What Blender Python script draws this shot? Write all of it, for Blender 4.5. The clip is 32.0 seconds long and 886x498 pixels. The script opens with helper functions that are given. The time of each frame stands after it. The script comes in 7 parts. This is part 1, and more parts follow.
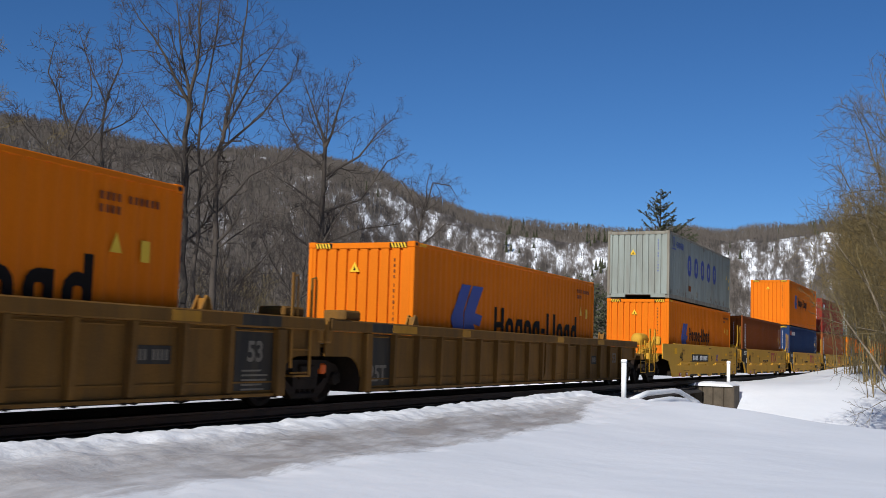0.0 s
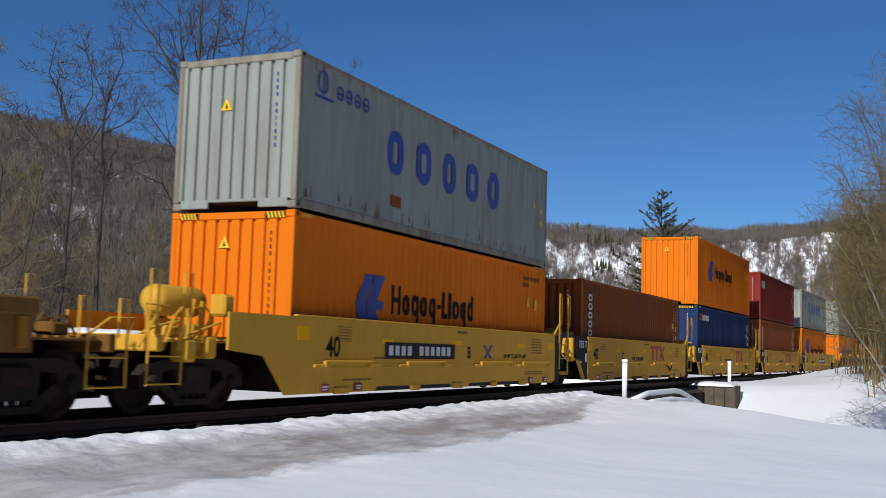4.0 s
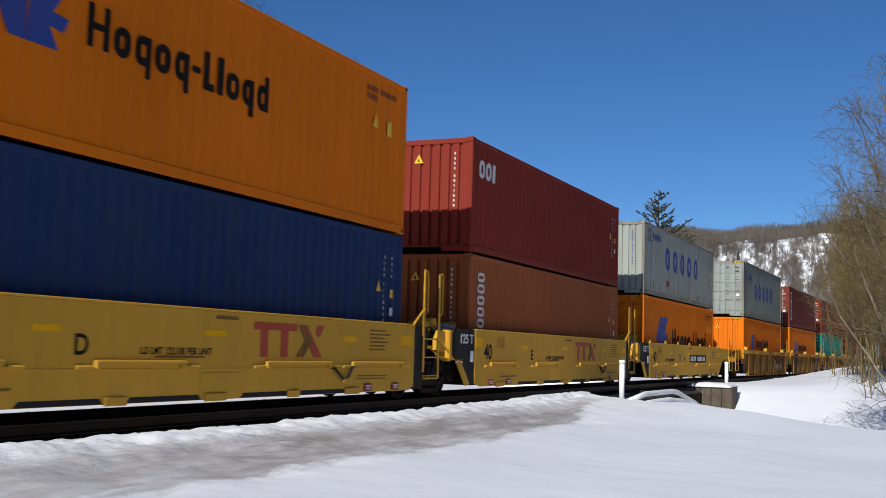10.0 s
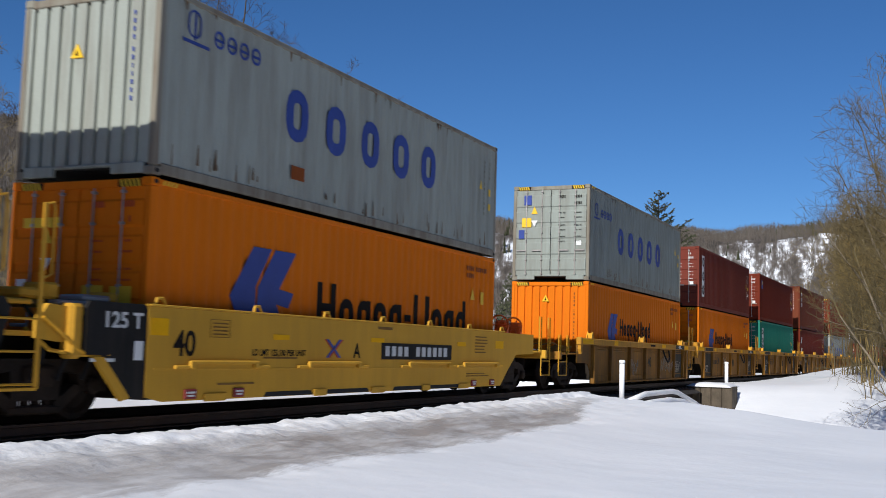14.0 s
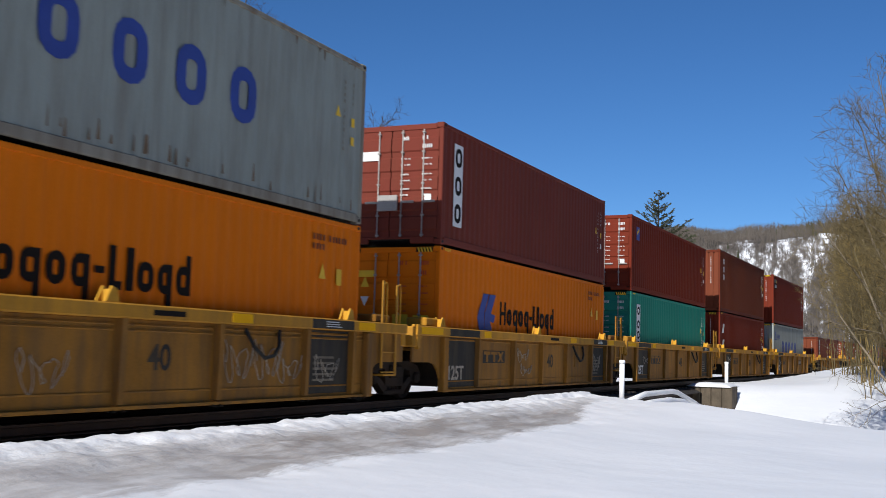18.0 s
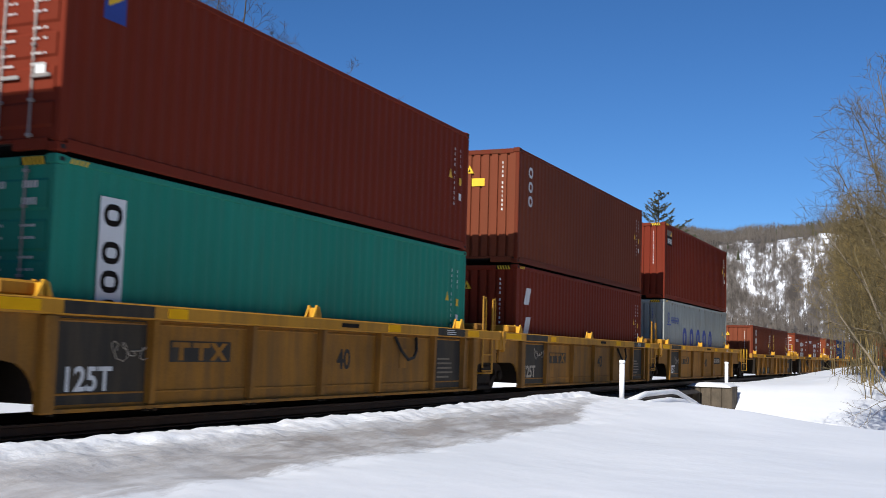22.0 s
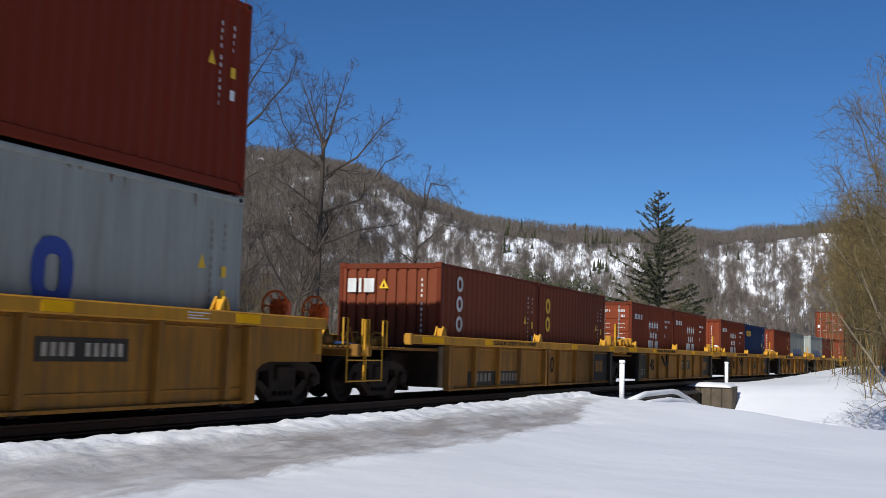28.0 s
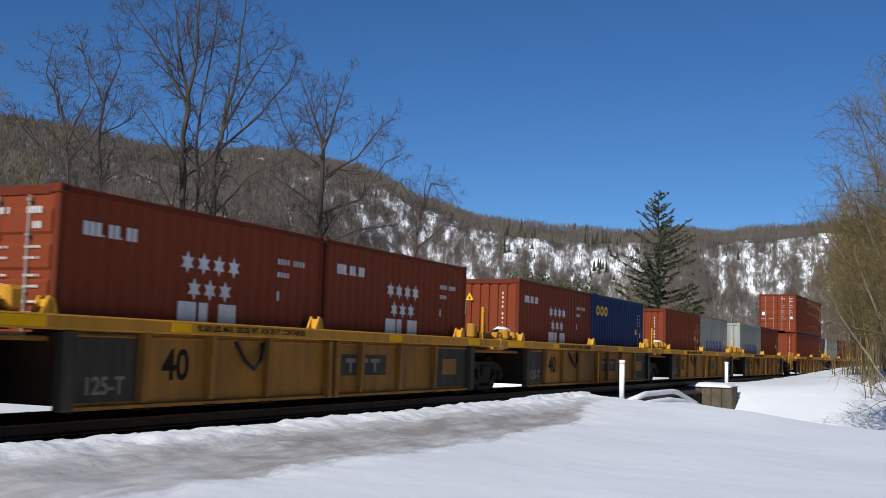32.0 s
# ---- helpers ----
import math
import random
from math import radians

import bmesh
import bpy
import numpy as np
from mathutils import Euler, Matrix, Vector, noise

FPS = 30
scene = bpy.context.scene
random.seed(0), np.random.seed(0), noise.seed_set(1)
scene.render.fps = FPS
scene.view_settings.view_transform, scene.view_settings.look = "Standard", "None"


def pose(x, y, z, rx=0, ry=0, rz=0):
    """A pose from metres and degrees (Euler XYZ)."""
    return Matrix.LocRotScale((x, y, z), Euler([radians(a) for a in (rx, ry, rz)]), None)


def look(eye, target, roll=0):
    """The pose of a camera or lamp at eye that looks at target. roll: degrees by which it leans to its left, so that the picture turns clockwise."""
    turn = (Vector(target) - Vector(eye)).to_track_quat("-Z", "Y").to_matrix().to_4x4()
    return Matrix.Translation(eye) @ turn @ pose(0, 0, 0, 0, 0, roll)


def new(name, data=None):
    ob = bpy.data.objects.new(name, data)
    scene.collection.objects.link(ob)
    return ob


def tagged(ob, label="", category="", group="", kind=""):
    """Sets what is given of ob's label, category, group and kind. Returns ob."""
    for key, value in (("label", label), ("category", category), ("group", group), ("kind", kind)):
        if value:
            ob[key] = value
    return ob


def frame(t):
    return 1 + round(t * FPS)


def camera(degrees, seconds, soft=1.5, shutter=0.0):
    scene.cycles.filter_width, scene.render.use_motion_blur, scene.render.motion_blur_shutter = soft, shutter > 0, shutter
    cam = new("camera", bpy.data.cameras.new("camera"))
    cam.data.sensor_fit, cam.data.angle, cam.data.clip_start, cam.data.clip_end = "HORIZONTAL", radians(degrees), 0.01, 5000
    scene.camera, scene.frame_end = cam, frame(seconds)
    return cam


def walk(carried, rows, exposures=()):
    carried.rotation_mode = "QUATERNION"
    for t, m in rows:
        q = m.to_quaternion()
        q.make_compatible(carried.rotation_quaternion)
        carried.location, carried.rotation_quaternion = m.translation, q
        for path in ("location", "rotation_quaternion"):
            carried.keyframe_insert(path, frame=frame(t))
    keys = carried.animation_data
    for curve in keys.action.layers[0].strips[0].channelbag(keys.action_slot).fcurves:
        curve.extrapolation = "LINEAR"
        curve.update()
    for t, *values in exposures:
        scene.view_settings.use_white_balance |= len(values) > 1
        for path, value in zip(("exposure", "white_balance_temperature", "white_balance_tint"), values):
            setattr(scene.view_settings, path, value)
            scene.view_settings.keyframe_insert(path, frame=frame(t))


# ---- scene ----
# The camera stands on its tripod beside the line, about 10.5 m from the track's centre.
EYE = Vector((0.0, -10.476, 0.97))


def aim(right, up):
    yaw, pitch = radians(65.639) - right / 1904.5, radians(5.388) + up / 1904.5
    way = Vector((math.sin(yaw) * math.cos(pitch), math.cos(yaw) * math.cos(pitch), math.sin(pitch)))
    return look(EYE, EYE + way * 50, 1.65)


cam = camera(44.75, 32.0, soft=0.5, shutter=0.3)
walk(cam, [(0.0, aim(3.3, -1.5)), (2.1, aim(3.3, -1.5)), (2.5, aim(4.6, -1.5)), (3.5, aim(4.6, -1.5)),
           (5.5, aim(6.0, -1.5)), (7.0, aim(6.0, -1.5)), (7.4, aim(0, 0)), (8.5, aim(0, 0)), (20.0, aim(0, 0)), (32.0, aim(0, 0))],
     exposures=[(0.0, -0.03, 5720, 10), (3.0, -0.08, 5720, 10), (7.0, 0.03, 5720, 10), (13.0, 0.04, 5720, 10), (18.0, 0.17, 5720, 10), (23.0, 0.28, 5720, 10), (25.0, 0.26, 5720, 10), (28.0, 0.0, 5720, 10), (30.0, -0.02, 5720, 10), (32.0, -0.02, 5720, 10)])

# Low winter sun, almost in line with the track, and a clear sky.
SUN_UP, SUN_SIDE = radians(29.7), radians(0.3)
sun_way = Vector((-math.cos(SUN_UP) * math.cos(SUN_SIDE), math.cos(SUN_UP) * math.sin(SUN_SIDE), math.sin(SUN_UP)))
sun = new("sun", bpy.data.lights.new("sun", "SUN"))
sun.data.energy, sun.data.angle, sun.data.color = 5.0, radians(0.5), (1.0, 0.915, 0.77)
sun.matrix_world = look(sun_way * 60, (0, 0, 0))
world = bpy.data.worlds.new("sky")
scene.world = world
world.use_nodes = True
wn = world.node_tree.nodes
sky = wn.new("ShaderNodeTexSky")
sky.sky_type, sky.sun_disc = "NISHITA", False
sky.sun_elevation, sky.sun_rotation = SUN_UP, math.atan2(sun_way.x, sun_way.y)
sky.altitude, sky.air_density, sky.dust_density, sky.ozone_density = 1500, 0.85, 0.0, 5.0
wn["Background"].inputs["Strength"].default_value = 0.073
deep = wn.new("ShaderNodeHueSaturation")
deep.inputs["Saturation"].default_value = 1.1
world.node_tree.links.new(sky.outputs[0], deep.inputs["Color"])
world.node_tree.links.new(deep.outputs[0], wn["Background"].inputs["Color"])

SPEED = 6.5564          # metres a second, towards -x


def track_y(x):
    """Centre line of the track, straight up to x = 15 and gently curving past it."""
    u = min(max(x, 15), 260) - 15
    y = -0.00032 * u * u
    if x > 260:
        y -= 0.00064 * 245 * (x - 260)
    return y


def track_turn(x):
    return math.degrees(math.atan(-0.00064 * (min(max(x, 15), 260) - 15)))


# ---- materials ----
def link(t, a, b):
    t.links.new(a, b)


def material(name, colour, rough=0.6, metal=0.0, vary=0.18, size=1.5, dirt=None, dirt_amount=0.35, streak=False, bump=0.15, fine=40.0, spec=0.22):
    """Painted, worn or natural surface: broad patches, fine grain, and grime that runs down where streak is set."""
    m = bpy.data.materials.new(name)
    m.use_nodes = True
    t = m.node_tree
    n = t.nodes
    b = n["Principled BSDF"]
    b.inputs["Roughness"].default_value, b.inputs["Metallic"].default_value = rough, metal
    b.inputs["Specular IOR Level"].default_value = spec
    co, info = n.new("ShaderNodeTexCoord"), n.new("ShaderNodeObjectInfo")
    shift = n.new("ShaderNodeVectorMath")
    shift.operation = "MULTIPLY_ADD"
    shift.inputs[1].default_value = (1, 1, 1)
    link(t, co.outputs["Object"], shift.inputs[0])
    spread = n.new("ShaderNodeVectorMath")
    spread.operation = "SCALE"
    spread.inputs[0].default_value = (37, 19, 53)
    link(t, info.outputs["Random"], spread.inputs["Scale"])
    link(t, spread.outputs[0], shift.inputs[2])
    big, small = n.new("ShaderNodeTexNoise"), n.new("ShaderNodeTexNoise")
    big.inputs["Scale"].default_value, big.inputs["Detail"].default_value = 1 / size, 5
    small.inputs["Scale"].default_value, small.inputs["Detail"].default_value = fine, 4
    for k in (big, small):
        link(t, shift.outputs[0], k.inputs["Vector"])
    mid = n.new("ShaderNodeMix")
    mid.data_type = "FLOAT"
    mid.inputs[0].default_value = 0.35
    link(t, big.outputs[0], mid.inputs[2])
    link(t, small.outputs[0], mid.inputs[3])
    ramp = n.new("ShaderNodeValToRGB")
    dark = [c * (1 - vary) for c in colour] + [1]
    light = [min(1, c * (1 + vary)) for c in colour] + [1]
    ramp.color_ramp.elements[0].position, ramp.color_ramp.elements[0].color = 0.3, dark
    ramp.color_ramp.elements[1].position, ramp.color_ramp.elements[1].color = 0.7, light
    link(t, mid.outputs[0], ramp.inputs[0])
    out = ramp.outputs[0]
    if dirt:
        run = n.new("ShaderNodeTexNoise")
        run.inputs["Scale"].default_value, run.inputs["Detail"].default_value = 1.3, 7
        run.inputs["Roughness"].default_value = 0.65
        mp = n.new("ShaderNodeMapping")
        mp.inputs["Scale"].default_value = (3.0, 3.0, 0.35) if streak else (1, 1, 1)
        link(t, shift.outputs[0], mp.inputs[0])
        link(t, mp.outputs[0], run.inputs["Vector"])
        cut = n.new("ShaderNodeValToRGB")
        cut.color_ramp.elements[0].position, cut.color_ramp.elements[0].color = 0.42, (0, 0, 0, 1)
        a = dirt_amount
        cut.color_ramp.elements[1].position, cut.color_ramp.elements[1].color = 0.78, (a, a, a, 1)
        link(t, run.outputs[0], cut.inputs[0])
        mix = n.new("ShaderNodeMix")
        mix.data_type = "RGBA"
        link(t, cut.outputs[0], mix.inputs[0])
        link(t, out, mix.inputs[6])
        mix.inputs[7].default_value = (*dirt, 1)
        out = mix.outputs[2]
    link(t, out, b.inputs["Base Color"])
    if bump:
        bp = n.new("ShaderNodeBump")
        bp.inputs["Strength"].default_value, bp.inputs["Distance"].default_value = bump, 0.02
        link(t, mid.outputs[0], bp.inputs["Height"])
        link(t, bp.outputs[0], b.inputs["Normal"])
    return m


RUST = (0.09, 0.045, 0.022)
GRIME = (0.06, 0.05, 0.038)


def box_paint(name, colour, amount=0.3, rough=0.62):
    return material(name, colour, rough, 0, 0.1, 2.2, RUST, amount, True, 0.08, spec=0.06)


ORANGE = box_paint("orange container paint", (0.64, 0.155, 0.002), 0.12)
GREY = box_paint("light grey container paint", (0.315, 0.335, 0.295), 0.4)
DULLGREY = box_paint("dull green-grey container paint", (0.262, 0.285, 0.255), 0.4)
GREYRAIL = box_paint("rust-stained grey frame paint", (0.24, 0.225, 0.18), 0.85)
REDRAIL = box_paint("grimy dark red frame paint", (0.12, 0.024, 0.011), 0.6)
PALE = box_paint("pale grey container paint", (0.30, 0.318, 0.29), 0.3)
BROWN = box_paint("red-brown container paint", (0.205, 0.055, 0.011), 0.25)
RUSTBROWN = box_paint("light red-brown container paint", (0.29, 0.085, 0.025), 0.2)
PLUM = box_paint("plum brown container paint", (0.155, 0.036, 0.024), 0.25)
RED = box_paint("faded red container paint", (0.205, 0.028, 0.017), 0.3)
MAROON = box_paint("dark maroon container paint", (0.15, 0.024, 0.011), 0.2)
TEXRED = box_paint("brick red container paint", (0.18, 0.040, 0.016), 0.2)
DUSKRED = box_paint("dusky brick red container paint", (0.158, 0.043, 0.02), 0.2)
NAVY = box_paint("navy blue container paint", (0.016, 0.037, 0.105), 0.25)
TEAL = box_paint("teal container paint", (0.033, 0.225, 0.155), 0.2)
TAN = material("tan railcar paint", (0.56, 0.305, 0.03), 0.65, 0, 0.1, 2.0, GRIME, 0.16, True, 0.06, spec=0.08)
BUFF = material("weathered yellow-brown railcar paint", (0.27, 0.125, 0.02), 0.7, 0, 0.28, 1.0, GRIME, 0.75, True, 0.12, spec=0.08)
BROWNCAR = material("grimy brown railcar paint", (0.175, 0.085, 0.018), 0.75, 0, 0.3, 1.2, (0.055, 0.04, 0.022), 0.6, True, 0.15, spec=0.08)
CHORD = material("yellow top chord paint", (0.46, 0.22, 0.02), 0.65, 0, 0.18, 1.2, GRIME, 0.5, True, 0.1, spec=0.1)
YELLOW = material("safety yellow paint", (0.6, 0.31, 0.02), 0.55, 0, 0.15, 0.8, GRIME, 0.35, True, 0.08, spec=0.15)
REFLECT = material("yellow reflective tape", (0.78, 0.40, 0.001), 0.55, 0, 0.08, 0.5, GRIME, 0.1, spec=0.03)
BLACK = material("black railcar paint", (0.016, 0.015, 0.014), 0.7, 0, 0.3, 1.0, (0.07, 0.055, 0.04), 0.4, True, 0.1, spec=0.1)
DARKPANEL = material("dark grey lettering panel paint", (0.036, 0.033, 0.028), 0.7, 0, 0.25, 1.0, (0.12, 0.085, 0.045), 0.5, True, 0.1, spec=0.08)
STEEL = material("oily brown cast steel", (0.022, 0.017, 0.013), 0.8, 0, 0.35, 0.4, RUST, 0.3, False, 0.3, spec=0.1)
WHEEL = material("worn wheel steel", (0.016, 0.012, 0.01), 0.7, 0.1, 0.3, 0.3, RUST, 0.35, spec=0.1)
ROD = material("galvanised steel rods", (0.33, 0.31, 0.29), 0.45, 0.3, 0.2, 0.5, RUST, 0.4)
# rubber black, also painted where holes and slots would be in shade
DARKGAP = material("black for rubber, undersides and painted hole shade", (0.015, 0.015, 0.015), 0.8)
MARKWHITE = material("white lettering paint", (0.62, 0.62, 0.6), 0.6, 0, 0.12, 0.3, GRIME, 0.3, True)
MARKBROWN = material("dark brown lettering paint", (0.16, 0.04, 0.008), 0.6, 0, 0.2, 0.3)
MARKBLACK = material("black lettering paint", (0.014, 0.011, 0.009), 0.7, 0, 0.2, 0.3, spec=0.05)
MARKBLUE = material("blue lettering paint", (0.035, 0.06, 0.26), 0.55, 0, 0.15, 0.4, GRIME, 0.15)
MARKRED = material("red lettering paint", (0.40, 0.055, 0.02), 0.6, 0, 0.15, 0.5, GRIME, 0.25)
SCRAWL = material("faded chalky paint", (0.36, 0.31, 0.24), 0.8, 0, 0.35, 0.15)
RUSTMARK = material("brown rust stain", (0.15, 0.105, 0.065), 0.85, 0, 0.3, 0.2)
TANINK = material("dark tan stencil ink", (0.2, 0.11, 0.03), 0.7, 0, 0.25, 0.3, spec=0.05)
MARKGREY = material("faded grey lettering paint", (0.17, 0.14, 0.10), 0.7, 0, 0.25, 0.4)
WARN = material("warning sticker yellow", (0.72, 0.45, 0.02), 0.5, 0, 0.1, 0.3)
STICKER = material("white sticker", (0.68, 0.68, 0.66), 0.5, 0, 0.08, 0.3)
MAROONSIGN = material("maroon jacking plate paint", (0.2, 0.03, 0.03), 0.6, 0, 0.15, 0.3)
ORANGEMARK = material("hand brake orange paint", (0.75, 0.13, 0.015), 0.5, 0, 0.15, 0.4)


# ---- mesh building ----
class Shape:
    """Collects vertices and faces for one mesh."""

    def __init__(self):
        self.v, self.f = [], []

    def add(self, verts, faces):
        o = len(self.v)
        self.v.extend(verts)
        self.f.extend([tuple(i + o for i in f) for f in faces])
        return self

    def box(self, x0, x1, y0, y1, z0, z1, bevel=0.012):
        lo, hi = (x0, y0, z0), (x1, y1, z1)
        b = min(bevel, 0.3 * min(hi[k] - lo[k] for k in range(3)))
        at, verts, faces = {}, [], []
        for sx in (0, 1):
            for sy in (0, 1):
                for sz in (0, 1):
                    s = (sx, sy, sz)
                    for k in range(3):
                        p = [(hi[j] if s[j] else lo[j]) if j == k else (hi[j] - b if s[j] else lo[j] + b) for j in range(3)]
                        at[s, k] = len(verts)
                        verts.append(tuple(p))
        for k in range(3):
            i, j = (k + 1) % 3, (k + 2) % 3
            for side in (0, 1):
                ring = []
                for a, c in ((0, 0), (1, 0), (1, 1), (0, 1)):
                    s = [0, 0, 0]
                    s[k], s[i], s[j] = side, a, c
                    ring.append(at[tuple(s), k])
                faces.append(tuple(ring if side else ring[::-1]))
            for a in (0, 1):
                for c in (0, 1):
                    s0, s1 = [0, 0, 0], [0, 0, 0]
                    s0[i], s0[j], s1[i], s1[j], s1[k] = a, c, a, c, 1
                    ring = (at[tuple(s0), i], at[tuple(s1), i], at[tuple(s1), j], at[tuple(s0), j])
                    faces.append(ring if (a + c) % 2 == 0 else ring[::-1])
        for sx in (0, 1):
            for sy in (0, 1):
                for sz in (0, 1):
                    s = (sx, sy, sz)
                    ring = (at[s, 0], at[s, 1], at[s, 2])
                    faces.append(ring if (sx + sy + sz) % 2 else ring[::-1])
        return self.add(verts, faces)

    def prism(self, outline, axis, a, b):
        """A flat outline of (u, w) pushed from a to b along axis: y takes (x, z), x takes (y, z), z takes (x, y)."""
        def put(u, w, d):
            return {"y": (u, d, w), "x": (d, u, w), "z": (u, w, d)}[axis]
        n = len(outline)
        verts = [put(u, w, a) for u, w in outline] + [put(u, w, b) for u, w in outline]
        faces = [tuple(range(n)), tuple(range(2 * n - 1, n - 1, -1))]
        faces += [(i, (i + 1) % n, n + (i + 1) % n, n + i) for i in range(n)]
        return self.add(verts, faces)

    def tube(self, path, radius, sides=6, end=None, caps=True):
        """A round bar along a path; end: its radius at the far end."""
        path = [Vector(p) for p in path]
        n, verts, faces = len(path), [], []
        for i, p in enumerate(path):
            d = (path[min(i + 1, n - 1)] - path[max(i - 1, 0)]).normalized()
            u = d.orthogonal().normalized() if i == 0 else (u - d * u.dot(d)).normalized()
            w = d.cross(u)
            r = radius + ((end if end is not None else radius) - radius) * i / max(1, n - 1)
            for k in range(sides):
                a = 2 * math.pi * k / sides
                verts.append(tuple(p + u * (r * math.cos(a)) + w * (r * math.sin(a))))
        for i in range(n - 1):
            for k in range(sides):
                faces.append((i * sides + k, i * sides + (k + 1) % sides, (i + 1) * sides + (k + 1) % sides, (i + 1) * sides + k))
        if caps:
            faces += [tuple(range(sides - 1, -1, -1)), tuple(range((n - 1) * sides, n * sides))]
        return self.add(verts, faces)

    def disc(self, centre, axis, profile, sides=20):
        """A turned shape: profile of (radius, offset along axis)."""
        c, verts, faces, n = Vector(centre), [], [], len(profile)
        ax = {"x": Vector((1, 0, 0)), "y": Vector((0, 1, 0)), "z": Vector((0, 0, 1))}[axis]
        u = ax.orthogonal().normalized()
        w = ax.cross(u)
        for r, d in profile:
            for k in range(sides):
                a = 2 * math.pi * k / sides
                verts.append(tuple(c + ax * d + u * (r * math.cos(a)) + w * (r * math.sin(a))))
        for i in range(n - 1):
            for k in range(sides):
                faces.append((i * sides + k, i * sides + (k + 1) % sides, (i + 1) * sides + (k + 1) % sides, (i + 1) * sides + k))
        faces += [tuple(range(sides - 1, -1, -1)), tuple(range((n - 1) * sides, n * sides))]
        return self.add(verts, faces)

    def mesh(self, name, mat, smooth=False, turn=True):
        me = bpy.data.meshes.new(name)
        me.from_pydata(self.v, [], self.f)
        if turn:
            bm = bmesh.new()
            bm.from_mesh(me)
            bmesh.ops.recalc_face_normals(bm, faces=bm.faces)
            bm.to_mesh(me)
            bm.free()
        me.materials.append(mat)
        if smooth:
            me.polygons.foreach_set("use_smooth", [True] * len(me.polygons))
        return me


def part(name, shape, mat, parent, label="", smooth=False):
    ob = new(name, shape if isinstance(shape, bpy.types.Mesh) else shape.mesh(name, mat, smooth))
    ob.parent = parent
    return tagged(ob, label)


def thing(name, label, category, group="", kind=""):
    return tagged(new(name), label, category, group, kind)


LETTERS = {}


def lettering(words, size, mat):
    """Words in the built-in font as a mesh in the x, z plane, facing -y, centred."""
    key = (words, round(size, 3), mat.name)
    if key not in LETTERS:
        cu = bpy.data.curves.new("writing", "FONT")
        cu.body, cu.size, cu.align_x, cu.align_y, cu.extrude, cu.offset = words, size, "CENTER", "CENTER", 0.002, size * 0.022
        ob = new("writing", cu)
        me = bpy.data.meshes.new_from_object(ob.evaluated_get(bpy.context.evaluated_depsgraph_get()))
        bpy.data.objects.remove(ob)
        me.transform(Matrix.Rotation(radians(90), 4, "X"))
        me.materials.clear()
        me.materials.append(mat)
        LETTERS[key] = me
    return LETTERS[key]


def write(words, size, mat, parent, x, y, z, name="writing", stretch=1.0):
    ob = new(name, lettering(words, size, mat))
    ob.parent = parent
    ob.location = (x, y, z)
    ob.scale = (stretch, 1, 1)
    return ob


def bars(parent, mat, x, y, z, width, height, lines, gap=0.5, name="lettering", seed=0):
    """Writing too small to read: uneven plain bars on the near side."""
    r = random.Random(seed)
    s = Shape()
    h = height / (lines + (lines - 1) * gap)
    for i in range(lines):
        top = z + height / 2 - i * h * (1 + gap)
        s.box(x - width / 2, x - width / 2 + width * r.uniform(0.65, 1.0), y - 0.004, y, top - h, top, 0.001)
    return tagged(part(name, s, mat, parent), kind="stuff")


# ---- ground, track and the far slopes ----
def smooth(a, b, x):
    t = min(1.0, max(0.0, (x - a) / (b - a)))
    return t * t * (3 - 2 * t)


def mix(a, b, t):
    return a + (b - a) * t


